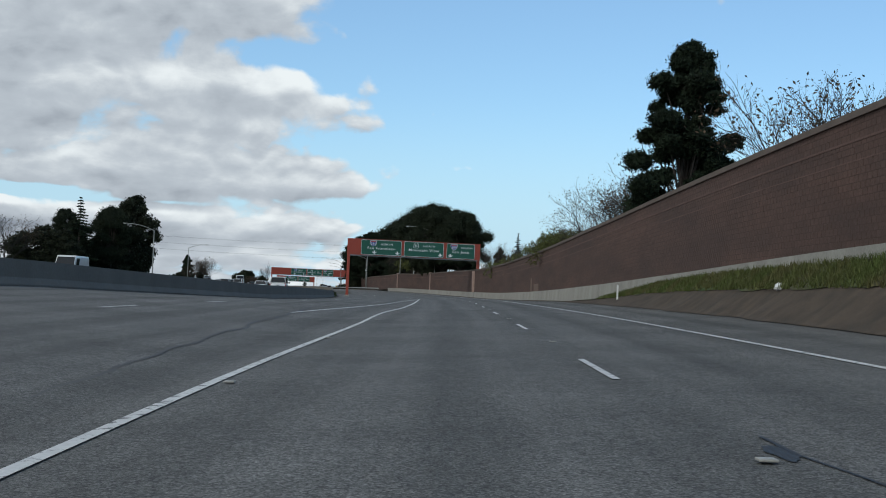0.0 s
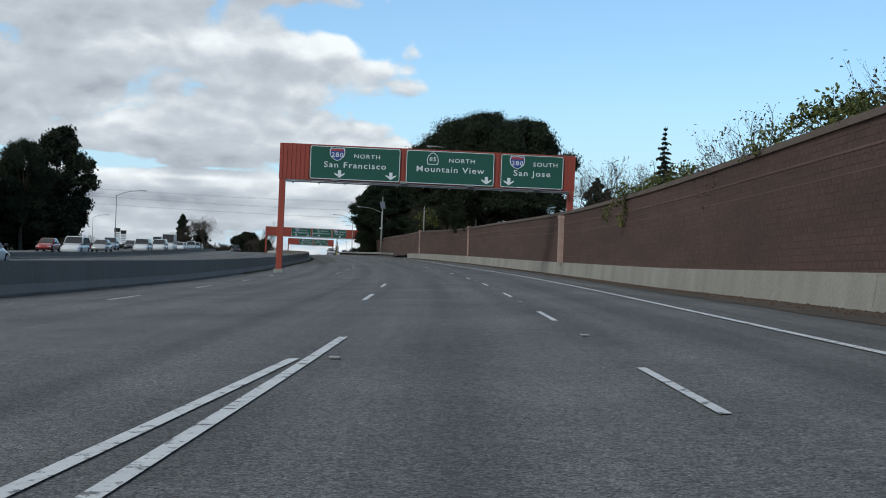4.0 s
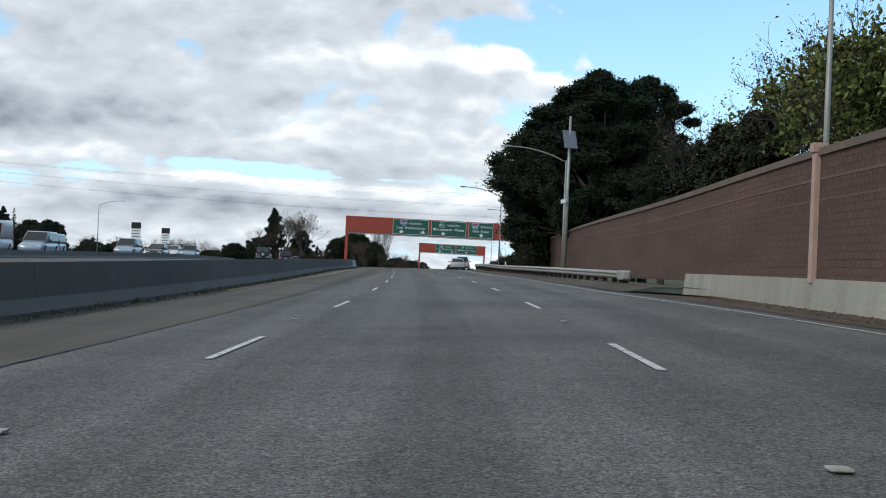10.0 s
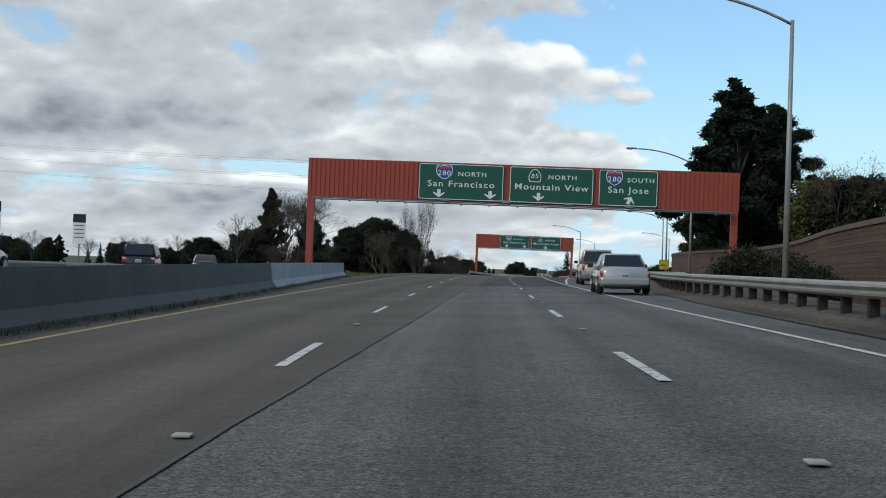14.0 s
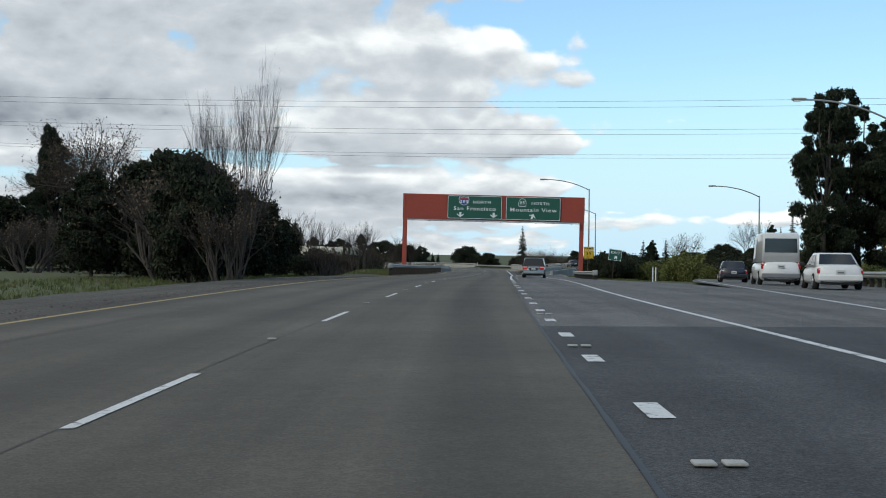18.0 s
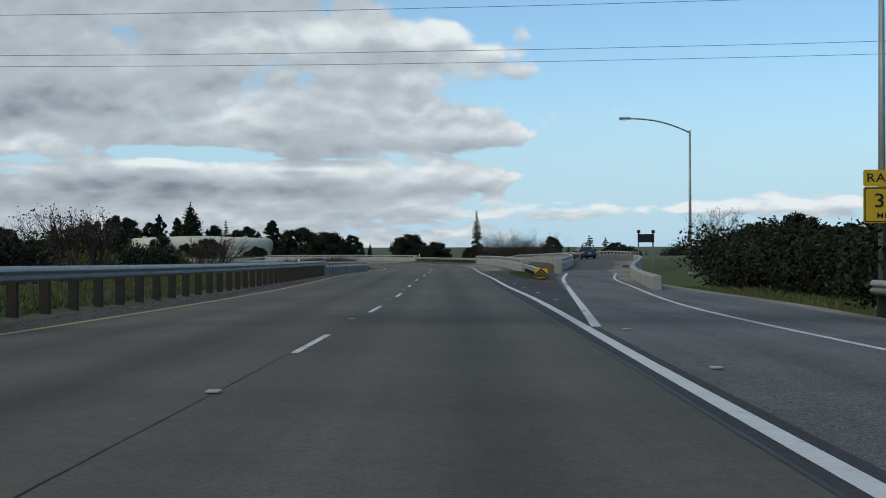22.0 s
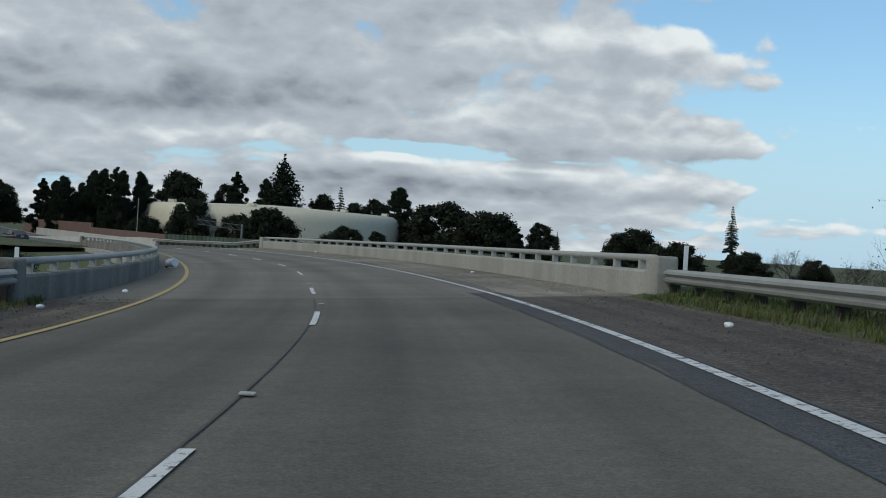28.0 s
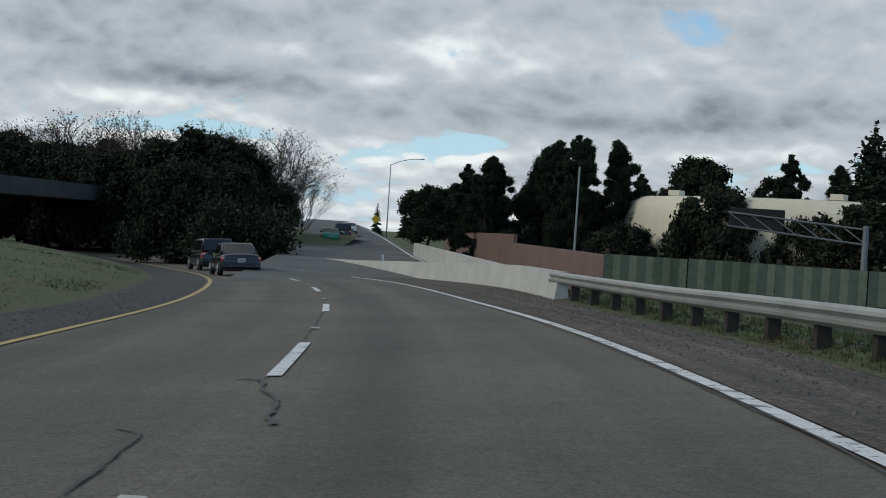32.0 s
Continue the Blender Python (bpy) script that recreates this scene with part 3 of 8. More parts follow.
build_ground()
ribbon("road_asphalt", -80, 500, left_edge, right_edge, "asphalt", "worn grey asphalt freeway pavement with cracks", step=2.5, cuts=26)
ribbon("road_concrete", 250, 735, left_edge, seam, "concrete_road", "smooth brownish concrete lanes beside the asphalt", h=0.006, cuts=8)
exit_side = line((466, 4.0), (500, 5.4), (540, 8.2), (590, 10.5), (620, 9.2), (650, 8.8), (672, 7.4), (690, 7.2), (735, 6.5))
ribbon("road_exit_lane", 466, 541.6, seam, exit_side, "asphalt_exit", "dark newer asphalt of the exit lane", h=0.005, step=3, cuts=10)
ribbon("road_exit_lane", 541.6, 690, seam, exit_side, "asphalt_exit_old", "weathered grey asphalt of the exit lane", h=0.005, step=3, cuts=10)
ribbon("road_gore", 690, 735, seam, exit_side, "asphalt_gore", "dark asphalt in the gore", h=0.005, step=3, cuts=10)
deck_right = line((735, 5.1), (745, 5.1), (800, 6.0), (842, 6.25), (890, 5.9), (928, 6.2), (1150, 6))
for s0, s1, mat, lab in ((735, 800, "concrete_end", "pale concrete deck of the first bridge"), (800, 843.5, "concrete_end", "brownish worn concrete between the bridges"), (843.5, 926.5, "concrete_deck", "pale concrete deck of the curving bridge"), (926.5, 1150, "concrete_end", "cracked concrete pavement past the bridge")):
    ribbon("ramp_pavement", s0, s1, left_edge, deck_right, mat, lab, cuts=16, step=3)


# ---- barriers and walls ----
JERSEY = [(-0.3, 0), (0.3, 0), (0.3, 0.08), (0.13, 0.33), (0.09, 1.0), (-0.09, 1.0), (-0.13, 0.33), (-0.3, 0.08)]


def follow(off, sec):
    return lambda s: [(off(s) + d, h) for d, h in sec]


structure("median_barrier", sweep(-80, 455, 4, follow(left_wall, JERSEY)), "concrete_median", "grey stained concrete median barrier", "barrier")
structure("median_barrier_end", sweep(455.2, 503, 4, follow(left_wall, JERSEY)), "concrete_pale", "pale newer concrete end of the median barrier", "barrier")

wall_line = line((-80, 11.6), (0, 11.3), (60, 10.9), (100, 10.45), (150, 10.05), (205, 9.85), (270, 9.9), (322, 10.2), (345, 10.9), (390, 12.4), (440, 13.5), (455, 14.5), (480, 17.0), (520, 17.6), (550, 18.6), (575, 21.3), (600, 23.4))
wall_top = line((-80, 6.0), (0, 5.9), (60, 5.75), (100, 5.25), (150, 4.75), (195, 4.36), (243, 4.36), (287, 4.18), (320, 4.34), (345, 4.15), (390, 4.02), (420, 3.5), (449, 3.05), (480, 2.5), (550, 2.9), (600, 3.1))
wall_foot = line((-80, 2.5), (0, 2.4), (34, 2.1), (64, 1.6), (100, 1.1), (130, 0.95), (195, 0.86), (300, 0.84), (341, 0.8), (440, 0.0), (600, -0.1))
structure("sound_wall", sweep(-80, 597, 4, lambda s: [(wall_line(s), wall_foot(s) - 0.3), (wall_line(s) + 0.25, wall_foot(s) - 0.3), (wall_line(s) + 0.25, wall_top(s) - 0.1), (wall_line(s), wall_top(s) - 0.1)]), "mortar", "long reddish-brown brick sound wall beside the freeway", "wall")
structure("wall_coping", sweep(-80, 597, 4, lambda s: [(wall_line(s) - 0.08, wall_top(s) - 0.2), (wall_line(s) + 0.33, wall_top(s) - 0.2), (wall_line(s) + 0.33, wall_top(s)), (wall_line(s) - 0.08, wall_top(s))]), "coping", "grey-brown coping course on the sound wall", "coping")
for lo, hi, out in ((0.86, 0.79, 0.022), (1.41, 1.37, 0.012)):
    structure("wall_band", sweep(-80, 597, 4, lambda s: [(wall_line(s) - out, wall_top(s) - lo), (wall_line(s) + 0.1, wall_top(s) - lo), (wall_line(s) + 0.1, wall_top(s) - hi), (wall_line(s) - out, wall_top(s) - hi)]), "bloom", "pale weathered projecting course of the sound wall", "trim")
structure("sound_wall_base", sweep(-80, 341, 4, lambda s: [(wall_line(s) - 0.22, min(-0.3, wall_foot(s) - 0.6)), (wall_line(s) + 0.3, -0.3), (wall_line(s) + 0.3, wall_foot(s)), (wall_line(s) - 0.1, wall_foot(s))]), "concrete", "weathered concrete foot of the sound wall", "wall")
bank_top = line((-80, 2.2), (0, 1.95), (34, 1.67), (64, 1.2), (87, 0.3), (100, 0.03), (130, 0.0))


def build_bank():
    """The earth bank between the shoulder and the wall: bare at the foot, grass above."""
    for name, u0, u1, mat, lab in (("bank_foot", 0.0, 0.68, "dirt", "bare brown earth at the bank's foot"), ("bank_grass", 0.62, 1.0, "grass", "green winter grass on the bank below the wall")):
        V, Fc = [], []
        rows, cols = 140, 8
        for i in range(rows + 1):
            s = -60 + 185 * i / rows
            a, b = right_edge(s) - 0.5 + 0.4 * noise.noise(Vector((s * 0.2, 8, 0))), wall_line(s) - 0.17
            for k in range(cols + 1):
                u = u0 + (u1 - u0) * k / cols
                if name == "bank_grass" and k == 0:
                    u += 0.12 * noise.noise(Vector((s * 0.3, 2, 0)))
                lift = 0.02 if name == "bank_foot" else 0.06
                h = bank_top(s) * (u ** 1.25) + lift + 0.1 * u * noise.noise(Vector((s * 0.5, u * 3, 1))) * min(1, bank_top(s))
                if name == "bank_grass":
                    h -= np.interp(s, [95, 125], [0, 0.4])
                V.append(A(s, a + (b - a) * u, h))
        w = cols + 1
        Fc = [(i * w + k, i * w + k + 1, (i + 1) * w + k + 1, (i + 1) * w + k) for i in range(rows) for k in range(cols)]
        structure(name, (V, Fc), mat, lab, "bank", smooth=True)


build_bank()


def build_inner_bank():
    """The grassy bank that rises inside the last bend."""
    V, Fc = [], []
    rows, cols = 60, 14
    for i in range(rows + 1):
        s = 934 + 110 * i / rows
        rise = np.interp(s, [934, 950, 980, 1044], [0.2, 1.0, 1.5, 1.6])
        for k in range(cols + 1):
            u = k / cols
            d = -6.2 + 0.5 * noise.noise(Vector((s * 0.3, 1, 0))) - 30 * u**1.4 if k else -6.0
            p = A(s, max(d, -12.0))
            q = A(s, d)
            V.append(Vector((q.x, q.y, p.z - 0.02 + rise * min(1.0, u * 2.6) + 0.12 * noise.noise(Vector((s * 0.25, u * 6, 3))) * (k > 0))))
    w = cols + 1
    Fc = [(i * w + k, i * w + k + 1, (i + 1) * w + k + 1, (i + 1) * w + k) for i in range(rows) for k in range(cols)]
    structure("inner_bank", (V, Fc), "grass", "green grassy bank inside the bend", "bank", smooth=True)


build_inner_bank()


def build_outer_bank():
    """The grassy slope between the connector and the lower freeway, with the wood on it."""
    V = []
    rows, cols = 24, 8
    for i in range(rows + 1):
        s = 1030 + 80 * i / rows
        for k in range(cols + 1):
            u = k / cols
            V.append(A(s, 7.0 + 26 * u * np.interp(s, [1030, 1060], [0.2, 1.0]), -0.3 + 2.9 * np.interp(s, [1030, 1050], [0.2, 1.0]) * min(1, u * 2) ** 0.8 + 0.2 * noise.noise(Vector((s * 0.1, u * 4, 9)))))
    w = cols + 1
    structure("outer_bank", (V, [(i * w + k, i * w + k + 1, (i + 1) * w + k + 1, (i + 1) * w + k) for i in range(rows) for k in range(cols)]), "grass", "green grassy slope beyond the bend's barrier", "bank", smooth=True)
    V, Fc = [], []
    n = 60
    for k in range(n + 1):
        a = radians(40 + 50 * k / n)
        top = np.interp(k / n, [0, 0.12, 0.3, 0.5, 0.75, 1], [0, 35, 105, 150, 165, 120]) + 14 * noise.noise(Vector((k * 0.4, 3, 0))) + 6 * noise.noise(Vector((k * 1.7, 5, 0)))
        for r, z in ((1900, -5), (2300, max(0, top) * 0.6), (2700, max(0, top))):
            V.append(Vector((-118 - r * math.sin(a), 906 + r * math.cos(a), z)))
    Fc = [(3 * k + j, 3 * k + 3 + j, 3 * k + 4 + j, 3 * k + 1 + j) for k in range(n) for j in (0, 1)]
    structure("hills", (V, Fc), "hill", "far wooded hills, haze painted in as blue-grey", "hills", smooth=True)


# woodland shifted to blue-grey: the distance haze is mixed into the base colour
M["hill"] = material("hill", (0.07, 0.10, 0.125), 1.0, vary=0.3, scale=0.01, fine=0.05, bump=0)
build_outer_bank()


# ---- lane markings ----
def strip(V, Fc, s0, s1, off, width, h=0.012, step=3.0):
    """One painted stripe along an offset line."""
    n = max(1, math.ceil((s1 - s0) / step))
    b = len(V)
    for i in range(n + 1):
        s = s0 + (s1 - s0) * i / n
        d = off(s) if callable(off) else off
        V += [A(s, d - width / 2, h), A(s, d + width / 2, h)]
    Fc += [(b + 2 * i, b + 2 * i + 1, b + 2 * i + 3, b + 2 * i + 2) for i in range(n)]


def stripe(name, s0, s1, off, width, mat, label, h=0.012):
    V, Fc = [], []
    strip(V, Fc, s0, s1, off, width, h)
    return structure(name, (V, Fc), mat, label, "lane marking")


def ragged(name, s0, s1, off, width, mat, label, h=0.009, amp=0.5, seed=1):
    """A crack or seal that wanders and changes its width."""
    V, Fc = [], []
    n = max(2, int((s1 - s0) / 0.5))
    for i in range(n + 1):
        s = s0 + (s1 - s0) * i / n
        w = width * (0.6 + 0.9 * abs(noise.noise(Vector((s * 0.9, seed * 7.3, 0)))))
        d = (off(s) if callable(off) else off) + amp * noise.noise(Vector((s * 0.35, seed * 3.1, 1))) * 0.4 + min(0.06, amp * 0.2) * noise.noise(Vector((s * 2.1, seed, 2)))
        V += [A(s, d - w / 2, h), A(s, d + w / 2, h)]
    Fc = [(2 * i, 2 * i + 1, 2 * i + 3, 2 * i + 2) for i in range(n)]
    return structure(name, (V, Fc), mat, label, "crack")


def series(anchors, pitch=14.6):
    out = []
    for a, b in zip(anchors, anchors[1:]):
        n = max(1, round((b - a) / pitch))
        out += [a + (b - a) * i / n for i in range(n)]
    return out + [anchors[-1]]


right_dash = line((-80, 1.95), (0, 1.95), (65, 1.77), (97, 1.98), (130, 1.85), (178, 1.92), (190, 1.8), (210, 1.6), (240, 1.53), (268, 1.8), (301, 2.05), (331, 2.18), (360, 2.13), (387, 1.95), (431, 1.75), (470, 1.5))
left_dash = line((160, -6.2), (198, -5.4), (215, -5.0), (230, -4.6), (243, -4.32), (271, -3.3), (287, -2.8), (302, -2.52), (331, -1.87), (361, -1.64), (388, -1.63), (432, -2.1), (501, -2.67), (587, -2.25), (602, -2.35), (648, -2.18), (657, -2.12), (680, -1.85), (707, -1.67), (720, -1.42), (726, -1.3), (792, -1.15), (821, -0.97), (836, -1.0), (849, -1.17), (862, -1.05), (872, -0.95), (890, -0.95), (936, -0.85), (1060, -0.85))
yellow = line((330, -6.6), (391, -5.75), (440, -6.2), (512, -7.2), (600, -7.55), (640, -7.2), (690, -6.55), (735, -6.85), (770, -5.8), (802, -4.9), (826, -4.55), (890, -5.3), (922, -4.4), (940, -4.15), (1060, -4.1))
edge_r = line((-80, 5.6), (17, 5.55), (44, 5.15), (81, 4.65), (130, 4.9), (186, 5.0), (200, 4.85), (222, 4.65), (250, 4.56), (272, 4.75), (296, 4.7))
edge_out = line((305, 6.8), (316, 6.35), (322, 5.85), (333, 5.36), (361, 5.22), (380, 4.9), (419, 4.85), (440, 4.5), (473, 4.1), (504, 4.05), (534, 4.3), (556, 4.3), (595, 4.98), (617, 5.3), (645, 5.1), (669, 5.25), (694, 7.3), (705, 8.25), (722, 10.6))
thick = line((590, 1.8), (599, 1.8), (640, 1.8), (652, 1.83), (675, 2.12), (684, 2.2), (714, 2.5), (726, 2.36), (760, 2.7), (793, 2.9), (828, 3.0), (878, 2.88), (892, 2.84), (906, 2.77), (932, 2.62), (941, 2.5), (1060, 2.6))
blocks = line((470, 1.45), (484, 1.3), (498, 1.23), (503, 1.2), (515, 1.22), (532, 1.29), (560, 1.54), (590, 1.73), (600, 1.8))

R_STARTS = series([-50, 15.1, 63.9, 95.4, 177.3, 268.6, 299.1, 329.1, 358.3, 386.9, 429.8, 472])
L_STARTS = series([198, 228.2, 270.9, 300.6, 329.7, 359.4, 388.2, 431.5, 501.4, 584.3, 600.1, 654.7, 667.0, 678.7, 692.0, 705.6, 719.6, 790.4, 804.6, 817.9, 833.7, 845.8, 862.0, 874.8, 887.4, 899.8, 912.1, 924.2, 936.2, 948.6, 961.0, 973.5, 986.0, 1000.0, 1014.0, 1028.0])


def dashes(name, starts, off, label, width=0.095, length=3.9):
    top = empty(name, Matrix(), label, "lane marking", kind="structure")
    for s in starts:
        V, Fc = [], []
        w = width * (1.35 if 380 < s < 430 or s > 880 else 1.0)
        strip(V, Fc, s, s + length, off, w, 0.013, 1.3)
        mesh_ob("dash", V, Fc, "white_paint", top)
    return top


dashes("lane_dashes_east", [s for s in R_STARTS if s < 470], right_dash, "worn white lane dashes")
dashes("lane_dashes_west", L_STARTS, left_dash, "worn white lane dashes on concrete")
dashes("lane_dashes_far", series([20, 190]), line((0, -9.5), (100, -8.3), (190, -9.0)), "worn white dashes of the merging lane")
dashes("lane_dashes_merge", [148.0, 162.7], line((100, -2.1), (190, -2.0)), "worn white dashes where the lanes merge", 0.13, 5.4)

stripe("line_merge", -80, 132, line((-80, -2.5), (8, -2.55), (14, -2.6), (36, -2.46), (52, -2.5), (63, -2.12), (70, -2.06), (84, -1.95), (98, -1.93), (112, -1.82), (132, -1.5)), 0.13, "white_paint", "solid white line of the merging lanes")
stripe("line_merge_west", 44, 128, line((40, -5.4), (68.5, -4.05), (78, -3.62), (94.6, -3.15), (112, -2.5), (128, -1.75)), 0.13, "white_paint", "solid white line that closes the merge")
stripe("line_edge_east", -80, 296, edge_r, 0.14, "white_paint", "solid white edge line along the shoulder")
stripe("line_edge_outer", 305, 722, edge_out, 0.13, "white_paint", "solid white edge line that swings in past the leaf litter")
stripe("line_ramp_west", 476, 640, line((476, 4.3), (492, 4.95), (509, 5.75), (538, 7.9), (600, 13.6), (640, 18.5)), 0.14, "white_paint", "solid white edge line of the exit ramp")
stripe("line_gore_thick", 597, 727, lambda s: thick(s) - float(np.interp(s, [680, 695, 712, 726], [0.0, 0.12, 0.12, 0.0])) - 0.02, 0.17, "white_fresh", "broad solid white line before the gore")
stripe("line_edge_deck", 726, 1060, thick, 0.14, "white_worn", "chipped white edge line of the connector")
stripe("line_gore_branch", 661, 722, line((661, 2.1), (678, 3.4), (692, 4.55), (708, 5.95), (722, 7.5)), 0.17, "white_fresh", "white line on the branch side of the gore")
stripe("line_yellow", 330, 1060, yellow, 0.14, "yellow_paint", "faded yellow edge line on the inner side")

lane_blocks = empty("lane_drop_blocks", Matrix(), "short broad white blocks that mark the lane drop", "lane marking", kind="structure")
for s in series([471, 484.2, 498.0, 502.5, 529.6, 534.4, 556.0, 560.4, 589.4, 594.0], 4.6):
    V, Fc = [], []
    strip(V, Fc, s, s + 0.95, blocks, 0.18, 0.014, 0.5)
    mesh_ob("block", V, Fc, "white_paint", lane_blocks)


def marker_mesh():
    bm = bmesh.new()
    box(bm, (0.1, 0.1, 0.018), pose(0, 0, 0.012), 0.006)
    me = bpy.data.meshes.new("marker")
    bm.to_mesh(me)
    bm.free()
    me.materials.append(M["ceramic"])
    return me


def markers(name, starts, off, label, shift, count=1):
    me = marker_mesh()
    top = empty(name, Matrix(), label, "road markers", kind="structure")
    for s in starts:
        for k in range(count):
            ob = new("marker", me)
            ob.parent = top
            ob.matrix_world = place(s + shift, off(s) + 0.16 * (k - (count - 1) / 2), 0.012)
            ob.scale = (1.2, 1.4, 1)


markers("road_markers_east", [s for s in R_STARTS if s < 465], right_dash, "small white ceramic lane markers", 9.3)
markers("road_markers_west", [s for s in L_STARTS if s < 800], left_dash, "small white ceramic lane markers on concrete", 8.9)
markers("road_markers_bend", [s for s in L_STARTS if s > 800], left_dash, "small white ceramic lane markers round the bend", 6.6)
markers("road_markers_merge", series([-15, 14.6, 26.4, 39.9, 63.4, 71.2, 128]), line((-15, -2.3), (14.6, -2.39), (26, -2.4), (40, -2.15), (63, -1.86), (71, -1.79), (128, -1.3)), "small white ceramic markers beside the merge line", 0.0)
markers("road_markers_gore", series([600, 720], 7.3), line((600, 2.1), (640, 2.3), (675, 2.6), (720, 2.9)), "small white ceramic markers beside the broad line", 0.0)
markers("road_markers_drop", series([500.5, 527.6, 591.5], 9.0), blocks, "pairs of small white markers between the blocks", 0.0, 2)

# seals, joints and cracks
ragged("crack_merge", -20, 75, line((-20, -2.6), (12.6, -3.95), (21, -4.3), (75, -6.4)), 0.1, "sealant", "dark sealed crack across the old pavement", seed=3)
ragged("crack_lane", -40, 9.5, line((-40, 3.2), (6, 2.35), (9.5, 2.15)), 0.03, "sealant", "dark tar crack beside the lane dash", seed=5)
ribbon("seam_dirt", 590, 700, lambda s: seam(s) + 0.02, lambda s: seam(s) + 0.13 + 0.08 * noise.noise(Vector((s * 0.6, 51, 0))), "asphalt_dark", "dark grit along the concrete's edge", h=0.008, step=0.8, cuts=1, category="stain")
ragged("seam_crack", 250, 735, lambda s: seam(s) + 0.02, 0.055, "sealant", "dark open seam between asphalt and concrete", h=0.011, amp=0.05, seed=7)
ragged("joint_lane", 790, 843, lambda s: left_dash(s) - 0.06, 0.032, "sealant", "dark open joint between the concrete lanes", h=0.0125, amp=0.03, seed=31)
for s0, s1 in ((480, 790), (936, 1000)):
    ragged("joint_lane", s0, s1, lambda s: left_dash(s) - 0.06, 0.016, "sealant", "dark lengthwise joint between the concrete lanes", h=0.0125, amp=0.02, seed=9)
ragged("joint_shoulder", 470, 735, lambda s: left_dash(s) - 3.4, 0.03, "sealant", "dark lengthwise joint in the concrete", h=0.012, amp=0.1, seed=11)


def crack(pts, width, label):
    """An open crack through the places (s, d) on the pavement."""
    V = []
    for i in range(len(pts) - 1):
        for k in range(8 if i < len(pts) - 2 else 9):
            u = k / 8
            a, b = pts[i], pts[i + 1]
            q = (a[0] + (b[0] - a[0]) * u, a[1] + (b[1] - a[1]) * u)
            j = 0.05 * noise.noise(Vector((q[0] * 3, q[1] * 5, 3)))
            w = width * (0.4 + 1.2 * abs(noise.noise(Vector((q[0] * 4, q[1] * 4, 8)))))
            V += [A(q[0] + j, q[1] + j - w / 2, 0.014), A(q[0] + j + w * 0.6, q[1] + j + w / 2, 0.014)]
    n = len(V) // 2 - 1
    structure("crack", (V, [(2 * i, 2 * i + 1, 2 * i + 3, 2 * i + 2) for i in range(n)]), "sealant", label, "crack")


crack([(936.0, -1.16), (935.9, -0.95), (935.2, -0.85), (934.5, -0.66), (933.7, -0.64), (933.2, -0.56)], 0.05, "forked open crack in the concrete lane")
crack([(933.1, -1.46), (932.9, -1.26), (932.3, -1.24), (931.6, -1.22), (931.0, -1.22)], 0.045, "open crack beside a lane marker")
crack([(940.7, -1.85), (940.8, -1.4), (940.9, -0.89)], 0.03, "thin crack across the concrete lane")
for s, skew in ((734.0, 0.0), (800.0, 0.0), (847.2, 0.6), (926.5, 0.0)):
    V, Fc = [], []
    for k in range(25):
        d = -6.5 + 12.5 * k / 24
        j = 0.05 * noise.noise(Vector((d, s, 0)))
        V += [A(s - skew * d + j, d, 0.012), A(s - skew * d + 0.055 + j, d, 0.012)]
    Fc = [(2 * i, 2 * i + 1, 2 * i + 3, 2 * i + 2) for i in range(24)]
    structure("expansion_joint", (V, Fc), "sealant", "dark expansion joint across the deck", "joint")


# paler paint rolled over old marks on the sound wall
for s0, s1, lo, hi in ((130.5, 134.6, 0.75, 1.7), (136.4, 137.6, 0.75, 2.3)):
    V, Fc = sweep(s0, s1, 1, lambda s: [(wall_line(s) - 0.014, lo), (wall_line(s) + 0.01, lo), (wall_line(s) + 0.01, hi), (wall_line(s) - 0.014, hi)])
    structure("cover_patch", (V, Fc), "cover_paint", "pale brown paint rolled over the sound wall", "paint patch")


def blotch(name, s, d, rs, rd, mat, label, h, seed=0, n=40, category="patch"):
    """A stain or patch with an uneven rim."""
    V = [A(s, d, h)]
    for k in range(n):
        a = 2 * math.pi * k / n
        r = 1 + 0.5 * noise.noise(Vector((math.cos(a) * 1.6, math.sin(a) * 1.6, seed * 5.0)))
        V.append(A(s + rs * r * math.sin(a), d + rd * r * math.cos(a), h))
    return structure(name, (V, [(0, 1 + k, 1 + (k + 1) % n) for k in range(n)]), mat, label, category)


blotch("oil_stain", 207.7, 1.72, 0.22, 0.15, "sealant", "dark spill on the asphalt", 0.008, 1)
blotch("tar_patch", 8.6, 2.15, 0.36, 0.09, "sealant", "dark tar patch round a marker", 0.008, 2)
ragged("patch_crack", 812, 846, lambda s: thick(s) - 0.5, 0.03, "sealant", "cracked edge of the asphalt strip", h=0.011, amp=0.12, seed=29)
ribbon("asphalt_strip", 812, 846, lambda s: thick(s) - 0.46 + 0.1 * noise.noise(Vector((s * 0.5, 4, 0))), lambda s: thick(s) + 0.3, "asphalt_exit", "grey asphalt strip under the edge line", h=0.005, step=1.0, cuts=2)
ribbon("asphalt_patch", 778, 814, lambda s: thick(s) - 0.42 + 0.14 * noise.noise(Vector((s * 0.4, 3, 0))) + 0.1 * noise.noise(Vector((s * 1.3, 3, 0))), lambda s: thick(s) + 0.3, "asphalt_dark", "dark asphalt patch along the edge line", h=0.004, step=1.0, cuts=2)
ribbon("shoulder_ramp", 797, 843, lambda s: thick(s) + 0.1, line((797, 5.9), (843, 6.2)), "gravel", "dusty dark shoulder of dirt and gravel", h=0.007, step=2, cuts=4, category="shoulder")
